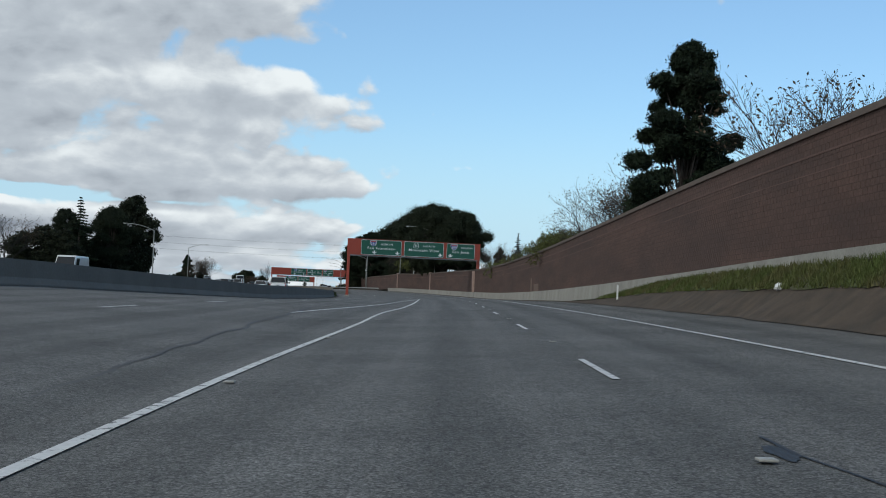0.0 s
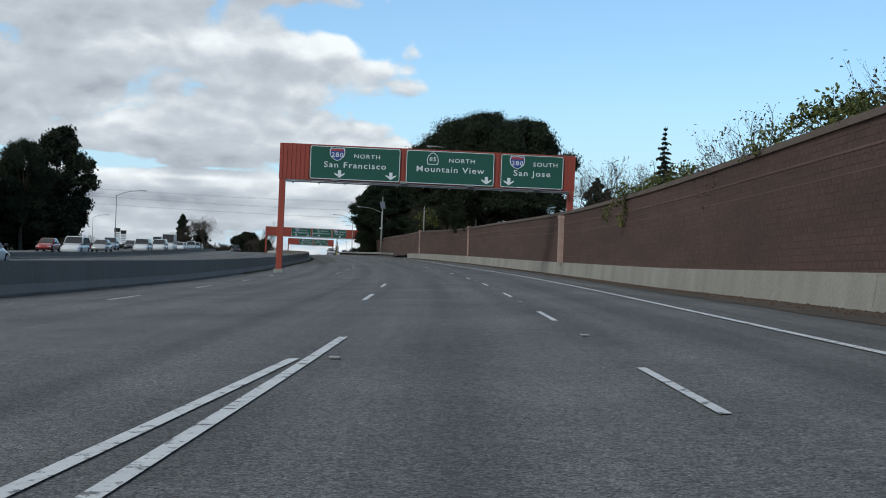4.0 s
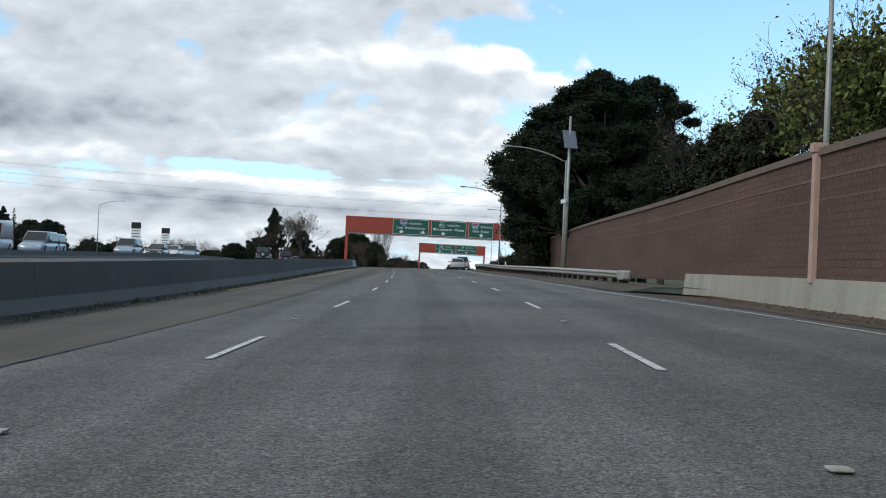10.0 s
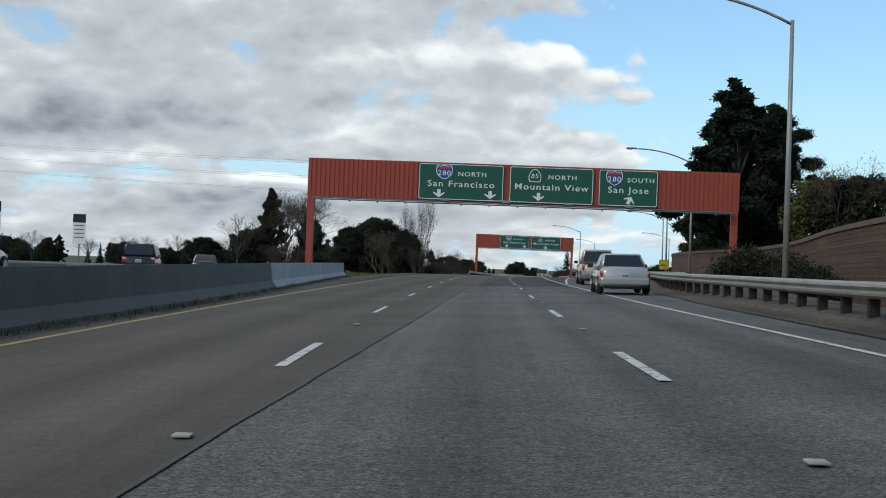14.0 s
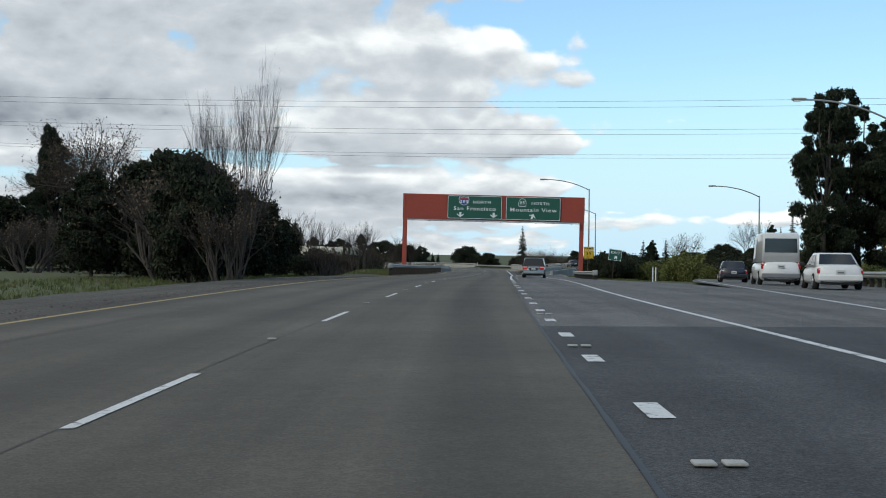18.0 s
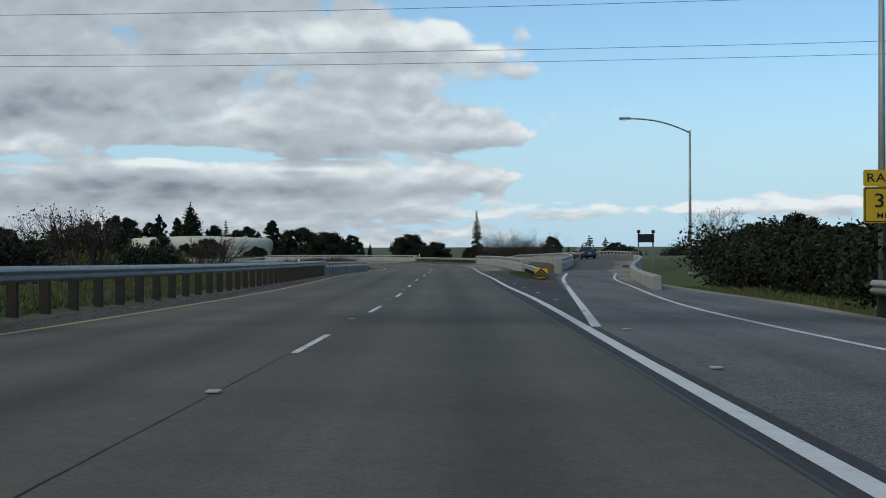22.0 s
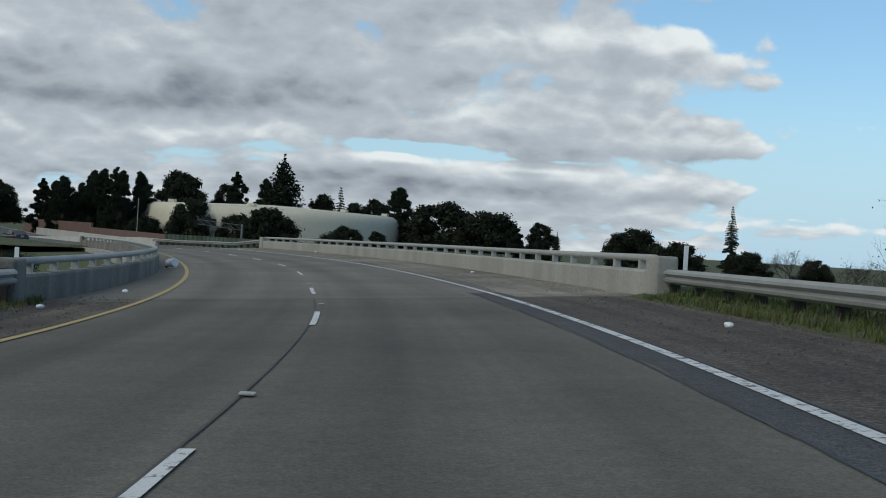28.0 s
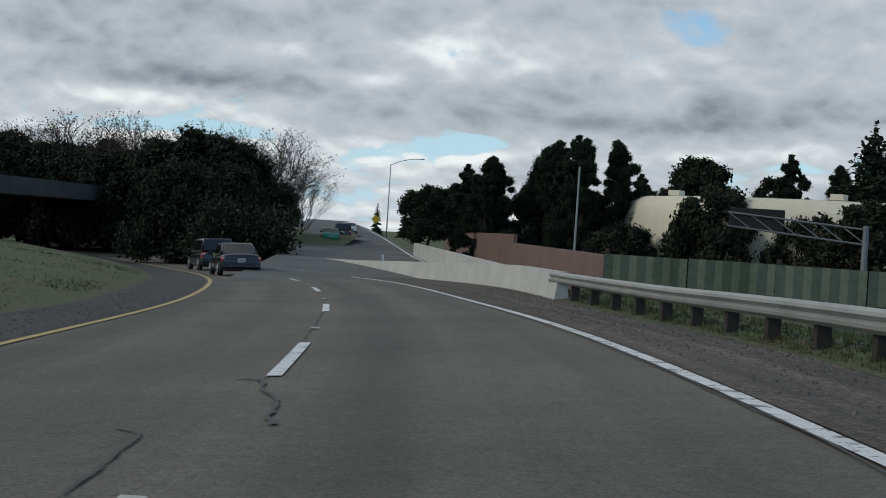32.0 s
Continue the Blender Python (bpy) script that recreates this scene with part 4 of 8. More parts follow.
ribbon("shoulder_ramp_end", 927, 1060, lambda s: thick(s) + 0.1, line((927, 5.6), (950, 5.3), (1060, 5.9)), "gravel", "dark gravel shoulder beside the barrier", h=0.007, step=2, cuts=8, category="shoulder")
ribbon("shoulder_left_ramp", 795, 842, left_edge, lambda s: yellow(s) - 0.15, "gravel", "dark littered shoulder inside the bend", h=0.007, step=2, cuts=3, category="shoulder")
ribbon("shoulder_left_end", 926, 1060, lambda s: yellow(s) - 2.2, lambda s: yellow(s) - 0.15, "asphalt_dark", "dark asphalt strip inside the bend", h=0.007, step=2, cuts=3, category="shoulder")
ribbon("shoulder_median", 470, 735, lambda s: left_edge(s) - np.interp(s, [500, 540, 630, 660], [1.6, 3.0, 3.2, 1.2]) + 0.4 * noise.noise(Vector((s * 0.2, 71, 0))), lambda s: yellow(s) - 0.2, "gravel_pale", "gravel shoulder between the lane and the grass", h=0.008, step=3, cuts=4, category="shoulder")
ribbon("shoulder_concrete", 250, 470, lambda s: left_edge(s), lambda s: left_wall(s) + 0.75 + 0.3 * noise.noise(Vector((s * 0.3, 0, 0))), "dirt", "dirt and weeds along the median barrier", h=0.010, step=1.5, cuts=2, category="shoulder")
ribbon("shoulder_wall", 100, 335, lambda s: right_edge(s) - 1.3 + 0.5 * noise.noise(Vector((s * 0.15, 4, 0))), lambda s: wall_line(s) - 0.18, "dirt", "reddish leaf litter along the wall's foot", h=0.010, step=1.5, cuts=3, category="shoulder")

ribbon("shoulder_bridge", 843.6, 926.4, lambda s: thick(s) + 0.25 + 0.5 * noise.noise(Vector((s * 0.12, 6, 0))) + 0.2, line((843, 6.15), (885, 5.9), (926, 5.95)), "dust", "dusty pale shoulder along the parapet", h=0.006, step=1.5, cuts=5, category="shoulder")
ribbon("shoulder_first_bridge", 736, 785, lambda s: thick(s) + 0.5 + 0.4 * noise.noise(Vector((s * 0.12, 16, 0))), lambda s: 5.1 + (s - 736) * 0.0145, "dust", "dusty pale shoulder along the first parapet", h=0.006, step=1.5, cuts=5, category="shoulder")
ragged("edge_crack", 800, 930, lambda s: thick(s) + 0.13, 0.045, "sealant", "dark open joint beside the edge line", h=0.010, amp=0.06, seed=21)
ragged("edge_crack_end", 927, 990, lambda s: thick(s) - 0.12, 0.03, "sealant", "crack along the chipped edge line", h=0.010, amp=0.2, seed=23)
for k, (s, d0, d1) in enumerate(((952.0, -4.0, 0.4), (896.0, -0.9, 2.7), (861.0, -4.2, -1.0))):
    V = []
    for i in range(21):
        d = d0 + (d1 - d0) * i / 20
        j = 0.12 * noise.noise(Vector((d * 1.3, s, 3))) + 0.05 * noise.noise(Vector((d * 4, s, 7)))
        w = 0.02 * (0.5 + abs(noise.noise(Vector((d * 2, s, 5)))) * 2)
        V += [A(s + j, d, 0.011), A(s + j + w, d, 0.011)]
    structure("cross_crack", (V, [(2 * i, 2 * i + 1, 2 * i + 3, 2 * i + 2) for i in range(20)]), "sealant", "thin dark crack across the lane", "crack")
for k, (s, d, a) in enumerate(((262.4, 1.2, 0.22), (262.9, 0.4, 0.12), (700.2, 0.3, 0.2), (704.0, -0.1, 0.15), (11.5, -7.4, 0.5), (640.0, -0.6, 0.2), (330.0, 0.7, 0.2))):
    blotch("oil_spot", s, d, a * 0.5, a, "sealant", "small dark spot on the pavement", 0.0085, 30 + k, 16, "stain")

ribbon("rail_dirt", 331, 478, lambda s: 6.2 + max(0, s - 440) * 0.03 + 0.25 * noise.noise(Vector((s * 0.2, 31, 0))), lambda s: 9.6 + (max(0, s - 440)) * 0.08, "gravel", "brown earth and leaf litter under the guard rail", h=0.02, step=1.5, cuts=12, category="shoulder", fn=lambda s, d, h: A(s, d, h + float(np.interp(d - max(0, s - 440) * 0.03, [6.5, 7.0, 7.5, 9.6], [0.0, 0.1, 0.24, 0.26]))))


# ---- trees ----
def leaf_material(name, base, other, vary=0.6):
    m = material(name, base, 0.85, vary=0.35, scale=0.35, fine=2.5, bump=0, tint=other, spec=0.15)
    nt = m.node_tree
    geo = nt.nodes.new("ShaderNodeNewGeometry")
    hs = next(n for n in nt.nodes if n.type == "HUE_SAT")
    mr = nt.nodes.new("ShaderNodeMapRange")
    mr.inputs[3].default_value, mr.inputs[4].default_value = 1 - vary, 1 + vary
    nt.links.new(geo.outputs["Random Per Island"], mr.inputs[0])
    mm = nt.nodes.new("ShaderNodeMath")
    mm.operation = "MULTIPLY"
    nt.links.new(hs.inputs["Value"].links[0].from_socket, mm.inputs[0])
    nt.links.new(mr.outputs[0], mm.inputs[1])
    nt.links.new(mm.outputs[0], hs.inputs["Value"])
    return m


M["leaf_euc"] = leaf_material("leaf_euc", (0.028, 0.036, 0.02), (0.015, 0.02, 0.012))
M["leaf_pine"] = leaf_material("leaf_pine", (0.021, 0.031, 0.017), (0.011, 0.017, 0.01))
M["leaf_oak"] = leaf_material("leaf_oak", (0.03, 0.036, 0.02), (0.016, 0.018, 0.012))
M["leaf_light"] = leaf_material("leaf_light", (0.12, 0.13, 0.04), (0.07, 0.085, 0.03))
M["leaf_brown"] = leaf_material("leaf_brown", (0.10, 0.07, 0.045), (0.06, 0.045, 0.03))
M["twig"] = material("twig", (0.045, 0.037, 0.031), 0.95, vary=0.4, scale=1.5, fine=9, bump=0)


def tufts(rng, centres, radii, n, size, flat=1.0, shell=0.55, thin=0.55, droop=0.0):
    """Small leaf quads scattered over and in clumps: corners of quads."""
    centres, radii = np.asarray(centres, float), np.asarray(radii, float)
    w = radii**2 / np.sum(radii**2)
    idx = rng.choice(len(radii), n, p=w)
    v = rng.normal(size=(n, 3))
    v /= np.linalg.norm(v, axis=1)[:, None]
    r = radii[idx] * (shell + (1 - shell) * rng.random(n) ** 0.6) * (1 + 0.2 * rng.normal(size=n))
    p = centres[idx] + v * r[:, None] * np.array([1, 1, flat])
    a = rng.normal(size=(n, 3)) - np.array([0, 0, droop])
    a /= np.linalg.norm(a, axis=1)[:, None]
    b = np.cross(a, rng.normal(size=(n, 3)))
    b /= np.linalg.norm(b, axis=1)[:, None]
    sz = size * (0.5 + rng.random(n))[:, None]
    a, b = a * sz, b * sz * thin
    return np.stack([p - a, p - b * 0.9, p + a, p + b], 1).reshape(-1, 3)


def quads_mesh(name, V, mat):
    me = bpy.data.meshes.new(name)
    n = len(V) // 4
    me.from_pydata(V.tolist(), [], np.arange(n * 4).reshape(n, 4).tolist())
    me.materials.append(M[mat])
    return me


def limb(V, Fc, p, q, r1, r2, n=6):
    p, q = Vector(p), Vector(q)
    z = (q - p).normalized()
    x = z.orthogonal().normalized()
    y = z.cross(x)
    b = len(V)
    for c, r in ((p, r1), (q, r2)):
        for k in range(n):
            a = 2 * math.pi * k / n
            V.append(c + x * (r * math.cos(a)) + y * (r * math.sin(a)))
    Fc += [(b + k, b + (k + 1) % n, b + n + (k + 1) % n, b + n + k) for k in range(n)]
    Fc.append(tuple(b + n + k for k in range(n)))


def wood(name, V, Fc, mat, smooth=True):
    me = bpy.data.meshes.new(name)
    me.from_pydata([tuple(v) for v in V], [], Fc)
    me.materials.append(M[mat])
    me.polygons.foreach_set("use_smooth", [smooth] * len(me.polygons))
    return me


def tree_of(name, label, trunk, crown, extra=None):
    t = empty(name, Matrix(), label, "tree")
    for nm, me in (("trunk", trunk), ("crown", crown), ("foliage", extra)):
        if me:
            ob = new(nm, me)
            ob.parent = t
    return t


def trunk_and_limbs(rng, H, r, centres, lean=0.4, fork=0.3):
    V, Fc = [], []
    top = Vector((lean * rng.normal(), lean * rng.normal(), H * 0.82))
    pts = [Vector((0, 0, -0.6)), Vector((0, 0, H * 0.15)) + Vector((rng.normal() * lean * 0.3, rng.normal() * lean * 0.3, 0)), top * 0.5 + Vector((rng.normal() * lean * 0.5, 0, 0)), top]
    for i in range(3):
        limb(V, Fc, pts[i], pts[i + 1], r * (1 - 0.3 * i), r * (0.7 - 0.27 * i), 9)
    for c in centres:
        c = Vector(c)
        f = min(0.95, max(fork, c.z / H * 0.75 - 0.08))
        base = pts[1].lerp(pts[3], (f - 0.15) / 0.85)
        mid = base.lerp(c, 0.55) + Vector((rng.normal(), rng.normal(), rng.normal())) * 0.3
        limb(V, Fc, base, mid, r * 0.33, r * 0.2, 5)
        limb(V, Fc, mid, c, r * 0.2, r * 0.06, 5)
    return wood("trunk", V, Fc, "bark")


def lobes_of(rng, count, R, z0, z1, profile, fill=0.55, size=0.22):
    """Leaf clumps spread through a crown whose radius at the height u is R * profile(u)."""
    C, rad = [], []
    for k in range(count):
        u = (k + 0.5) / count
        a = k * 2.4 + rng.normal() * 0.5
        env = R * profile(u) * (0.72 + 0.42 * rng.random())
        r = env * (fill + (1 - fill) * rng.random()) * 0.82
        C.append((r * math.cos(a), r * math.sin(a), z0 + (z1 - z0) * u + rng.normal() * 0.02 * (z1 - z0)))
        rad.append(R * size * (0.55 + 0.8 * rng.random()) * (0.65 + 0.35 * profile(u)))
    return C, rad


def broad(seed, H, R, label, mat="leaf_euc", lobes=26, n=7000, size=0.34, low=0.25, flat=0.8, name="broadleaf_tree", fill=0.4, droop=0.0, thin=0.55):
    rng = np.random.default_rng(seed)
    C, rad = lobes_of(rng, lobes * 2, R, H * low, H * 0.95, lambda u: max(0.16, (1 - abs(2 * u - 0.85) ** 2.4 / 1.55)) ** 0.8, fill)
    V = np.concatenate([tufts(rng, C, rad, n, size, flat, 0.35, thin, droop), tufts(rng, C, np.array(rad) * 0.62, n // 4, size * 2.2, flat, 0.1)])
    return tree_of(name, label, trunk_and_limbs(rng, H, 0.02 * H + 0.06, C[::3]), quads_mesh("crown", V, mat))


def pine(seed, H, R, label, n=6500, size=0.3, low=0.3, name="pine_tree", mat="leaf_pine", gaps=0.8):
    """An open-grown pine: plates of needles at the ends of long limbs."""
    rng = np.random.default_rng(seed)
    C, rad = lobes_of(rng, int(120 * gaps), R, H * low, H * 0.97, lambda u: max(0.14, min(1.0, 0.72 + 1.4 * u, 1.28 * (1 - u) ** 0.62)), 0.3, 0.155)
    V = np.concatenate([tufts(rng, C, rad, n, size, 0.62, 0.3, 0.3), tufts(rng, C, np.array(rad) * 0.62, n // 4, size * 2.4, 0.55, 0.1, 0.5)])
    return tree_of(name, label, trunk_and_limbs(rng, H, 0.02 * H, C[::2], 0.25, 0.25), quads_mesh("crown", V, mat))


def conifer(seed, H, R, label, levels=26, n=5200, size=0.26, name="conifer_tree", mat="leaf_pine", low=0.08, ragged=0.35):
    """A conical conifer: drooping boughs round a straight trunk."""
    rng = np.random.default_rng(seed)
    V, Fc = [], []
    limb(V, Fc, (0, 0, -0.6), (0, 0, H * 0.6), 0.016 * H, 0.008 * H, 8)
    limb(V, Fc, (0, 0, H * 0.6), (0, 0, H), 0.008 * H, 0.01, 6)
    P = []
    for i in range(levels):
        u = i / (levels - 1)
        z = H * (low + (0.98 - low) * u)
        ln = R * (1 - u) ** 0.85 * (1 - ragged * rng.random()) + 0.12
        for k in range(7 if u < 0.7 else 5):
            a = rng.random() * 6.283
            tip = Vector((ln * math.cos(a), ln * math.sin(a), z - 0.22 * ln))
            limb(V, Fc, (0, 0, z), tip, 0.045, 0.01, 3)
            for q in np.linspace(0.25, 1.0, max(3, int(ln * 2.2))):
                P.append((*(Vector((0, 0, z)).lerp(tip, q)), 0.16 * ln * (1.2 - 0.6 * q) + 0.1))
    P = np.array(P)
    Q = tufts(rng, P[:, :3], P[:, 3], n, size, 0.55, 0.2)
    return tree_of(name, label, wood("trunk", V, Fc, "bark"), quads_mesh("crown", Q, mat))


def column(seed, H, R, label, n=11000, size=0.16, name="cypress_tree"):
    rng = np.random.default_rng(seed)
    C, rad = [], []
    for k in range(44):
        u = (k + 0.5) / 44
        w = R * (0.55 + 0.45 * math.sin(math.pi * min(1, 0.2 + u * 0.75))) * (1 - u**4)
        a = rng.random() * 6.28
        C.append((0.3 * w * math.cos(a), 0.3 * w * math.sin(a), H * (0.04 + 0.94 * u)))
        rad.append(max(0.12, w * 0.72))
    V = tufts(rng, C, rad, n, size, 1.5, 0.3)
    W, Fc = [], []
    limb(W, Fc, (0, 0, -0.6), (0, 0, H * 0.9), 0.012 * H + 0.05, 0.02, 7)
    return tree_of(name, label, wood("trunk", W, Fc, "bark"), quads_mesh("crown", V, "leaf_pine"))


def bare(seed, H, spread, label, depth=6, upright=0.5, stems=1, leaves=0, mat="leaf_light", name="bare_tree", r0=None, kids=3, size=0.12):
    """A leafless tree: limbs fork into ever finer twigs."""
    rng = np.random.default_rng(seed)
    V, Fc, T, Tf, tips = [], [], [], [], []

    def grow(p, d, ln, r, lev):
        q = p + d * ln
        limb(*((V, Fc) if lev < 2 else (T, Tf)), p, q, r, r * 0.68, 7 if lev < 2 else 3)
        if lev >= depth:
            tips.append(q)
            return
        for k in range(kids if lev else kids + 1):
            a = rng.random() * 6.283
            tilt = spread * (0.5 + 0.7 * rng.random())
            x = d.orthogonal().normalized()
            y = d.cross(x)
            nd = (d + (x * math.cos(a) + y * math.sin(a)) * tilt + Vector((0, 0, upright * 0.35))).normalized()
            f = 1.0 if k == 0 else 0.45 + 0.55 * rng.random()
            grow(p.lerp(q, f), nd, ln * (0.62 + 0.25 * rng.random()), r * (0.66 if k == 0 else 0.5), lev + 1)

    for k in range(stems):
        a = 6.283 * k / stems + rng.random()
        o = Vector((0.35 * math.cos(a), 0.35 * math.sin(a), 0)) * (stems > 1)
        d = (Vector((0, 0, 1)) + (Vector((math.cos(a), math.sin(a), 0)) * 0.45 * (stems > 1))).normalized()
        grow(o - Vector((0, 0, 0.5)), d, H * 0.3, r0 or 0.016 * H, 0)
    crown = wood("crown", T, Tf, "twig", False)
    extra = None
    if leaves:
        P = np.array([tuple(t) for t in tips])
        extra = quads_mesh("leaves", tufts(rng, P, np.full(len(P), 0.4), leaves, size, 1, 0.1), mat)
    t = tree_of(name, label, wood("trunk", V, Fc, "bark"), crown, extra)
    if stems > 1:
        for o in t.children:
            o["kind"] = "stuff"
        t.children[0].name = "stem"
    return t


def shrub(seed, H, R, label, mat="leaf_oak", n=3000, size=0.22, name="shrub"):
    rng = np.random.default_rng(seed)
    C, rad = [], []
    for k in range(16):
        a, q = rng.random() * 6.28, rng.random() ** 0.6
        C.append((R * 0.7 * q * math.cos(a), R * 0.7 * q * math.sin(a), H * (0.22 + 0.5 * rng.random() * (1.1 - 0.5 * q))))
        rad.append(min(R, H) * (0.26 + 0.18 * rng.random()))
    V = tufts(rng, C, rad, n, size, 0.85, 0.3)
    W, Fc = [], []
    for c in C[::2]:
        limb(W, Fc, (rng.normal() * 0.15, rng.normal() * 0.15, -0.3), c, 0.06, 0.015, 5)
    t = tree_of(name, label, wood("stem", W, Fc, "bark"), quads_mesh("crown", V, mat))
    t["category"] = "shrub"
    return t


PROTO = {
    "euc": broad(11, 22, 8.0, "tall dark eucalyptus with a ragged crown", "leaf_euc", 40, 80000, 0.13, 0.3, droop=1.2, thin=0.4),
    "euc2": broad(12, 20, 7.0, "tall dark eucalyptus with drooping foliage", "leaf_euc", 36, 70000, 0.13, 0.34, droop=1.6, thin=0.4),
    "euc_high": broad(17, 18, 7.5, "tall eucalyptus with a high overhanging crown", "leaf_euc", 42, 90000, 0.11, 0.5, droop=1.6, thin=0.38),
    "euc_tall": broad(18, 18, 3.7, "tall narrow eucalyptus with an open ragged crown", "leaf_euc", 22, 26000, 0.14, 0.16, droop=1.4, thin=0.4, fill=0.6),
    "round": broad(13, 14, 5.5, "dense round dark evergreen tree", "leaf_oak", 34, 26000, 0.17, 0.12),
    "oak": broad(14, 9, 6.0, "low spreading dark evergreen oak", "leaf_oak", 34, 26000, 0.16, 0.08, 0.75),
    "light": broad(15, 11, 5.0, "light yellow-green leafy tree", "leaf_light", 28, 9000, 0.16, 0.2),
    "pine": pine(21, 18, 6.5, "dark spreading pine tree", 120000, 0.13, 0.2),
    "pine_round": broad(23, 17, 6.0, "dense dark round-crowned pine tree", "leaf_pine", 44, 64000, 0.13, 0.2, 0.75, "pine_tree", 0.3),
    "bush": bare(56, 9, 0.62, "large leafless bush of many fine stems", 6, 0.45, 10, 5000, "leaf_brown", "bush", r0=0.075, size=0.05),
    "pine2": pine(22, 16, 5.5, "dark open-crowned pine tree", 40000, 0.18, 0.28, gaps=0.6),
    "redwood": conifer(31, 30, 6.0, "tall dark redwood tree", 44, 26000, 0.26, low=0.05, ragged=0.3),
    "spruce": conifer(32, 20, 4.2, "slender ragged dark conifer", 30, 22000, 0.22, ragged=0.4),
    "cone": conifer(33, 9, 3.4, "short broad conical dark conifer", 18, 4000, 0.26, ragged=0.2),
    "cypress": column(41, 14, 1.9, "narrow pointed dark cypress tree"),
    "bare": bare(51, 10, 0.62, "leafless spreading tree with fine twigs", 6, 0.4, 1, 1200, "leaf_brown", size=0.07),
    "bare2": bare(52, 11, 0.75, "leafless tree with a few brown leaves", 6, 0.3, 1, 3000, "leaf_brown", size=0.05),
    "poplar": bare(53, 15, 0.4, "tall leafless tree with upright branches", 6, 0.95, 6, 0, kids=3, r0=0.1),
    "thicket": bare(54, 5, 0.6, "leafless tangled brown brush on the verge", 4, 0.5, 8, 1200, "leaf_brown", "brush", size=0.06),
    "half": bare(55, 11, 0.6, "thin tree with sparse yellow-green leaves", 6, 0.4, 1, 9000, "leaf_light", size=0.12),
    "vase": bare(57, 7, 0.5, "leafless tree with several thick upright limbs", 5, 0.8, 4, 0, r0=0.085, kids=3),
    "shrub": shrub(61, 3.2, 2.8, "dense dark green roadside shrub", n=14000, size=0.085),
    "shrub2": shrub(62, 2.6, 2.6, "olive-green leafy roadside shrub", "leaf_light", 12000, 0.075),
}
USED = set()


def plant(kind, x, y, z, height=None, wide=1.0, turn=0.0, label=""):
    """Plants a tree of that kind, its foot at the place given."""
    t = PROTO[kind]
    k = (height / TALL[kind]) if height else 1.0
    m = pose(x, y, z, 0, 0, turn) @ Matrix.Diagonal((k * wide, k * wide, k, 1))
    if kind not in USED:
        USED.add(kind)
        t.matrix_basis = m
        ob = t
    else:
        ob = copy_thing(t, m)
        if kind in FIRST:
            ob.matrix_basis = m
    FIRST.add(kind)
    if label:
        ob["label"] = label
    return ob


FIRST = set()
TALL = {k: max(v.co.z for o in t.children for v in o.data.vertices) for k, t in PROTO.items()}


def plant_at(kind, s, d, height=None, wide=1.0, turn=0.0, sink=0.4):
    p = A(s, d)
    z = float(np.interp(s, LS, LZ)) - np.clip(d, -30, 30) * math.tan(np.interp(s, LS, LB)) - sink
    return plant(kind, p.x, p.y, z, height, wide, turn)
# ---- signs ----
M["sign_blue"] = material("sign_blue", (0.02, 0.06, 0.25), 0.5, vary=0.1, scale=2, fine=10, bump=0)
M["sign_red"] = material("sign_red", (0.42, 0.05, 0.05), 0.5, vary=0.1, scale=2, fine=10, bump=0)
M["sign_yellow"] = material("sign_yellow", (0.62, 0.40, 0.02), 0.5, vary=0.12, scale=2, fine=10, bump=0)
M["sign_black"] = material("sign_black", (0.012, 0.012, 0.013), 0.6, vary=0.2, scale=2, fine=10, bump=0)
M["grey_steel"] = material("grey_steel", (0.20, 0.21, 0.22), 0.6, 0.3, vary=0.25, scale=2, fine=12, bump=0.1)
FONTS = {}


def lettering(text, size, m, mat, parent, name="lettering", weight=0.006, spacing=1.16, wide=1.2):
    """Raised letters in the built-in font, centred on the pose m (x along, z up, facing -y)."""
    key = (text, size, mat)
    if key not in FONTS:
        cu = bpy.data.curves.new(name, "FONT")
        cu.body, cu.size, cu.align_x, cu.align_y = text, size, "CENTER", "CENTER"
        cu.extrude, cu.offset, cu.space_character, cu.resolution_u = 0.004, weight * size, spacing, 3
        ob = bpy.data.objects.new(name, cu)
        scene.collection.objects.link(ob)
        dg = bpy.context.evaluated_depsgraph_get()
        me = bpy.data.meshes.new_from_object(ob.evaluated_get(dg))
        bpy.data.objects.remove(ob)
        me.materials.clear()
        me.materials.append(M[mat])
        FONTS[key] = me
    ob = new(name, FONTS[key])
    ob.parent = parent
    ob.matrix_local = m @ pose(0, 0, 0, 90, 0, 0) @ Matrix.Diagonal((wide, 1, 1, 1))
    return ob


def plate(name, outline, depth, m, mat, parent, label=""):
    """A flat plate with that outline in x and z, depth thick."""
    n = len(outline)
    V = [m @ Vector((x, -depth / 2, z)) for x, z in outline] + [m @ Vector((x, depth / 2, z)) for x, z in outline]
    Fc = [tuple(range(n)), tuple(range(2 * n - 1, n - 1, -1))] + [(i, i + n, (i + 1) % n + n, (i + 1) % n) for i in range(n)]
    return mesh_ob(name, V, Fc, mat, parent, label)


def rounded(w, h, r, n=5):
    out = []
    for cx, cz, a0 in ((w / 2 - r, h / 2 - r, 0), (-w / 2 + r, h / 2 - r, 90), (-w / 2 + r, -h / 2 + r, 180), (w / 2 - r, -h / 2 + r, 270)):
        out += [(cx + r * math.cos(radians(a0 + 90 * i / n)), cz + r * math.sin(radians(a0 + 90 * i / n))) for i in range(n + 1)]
    return out


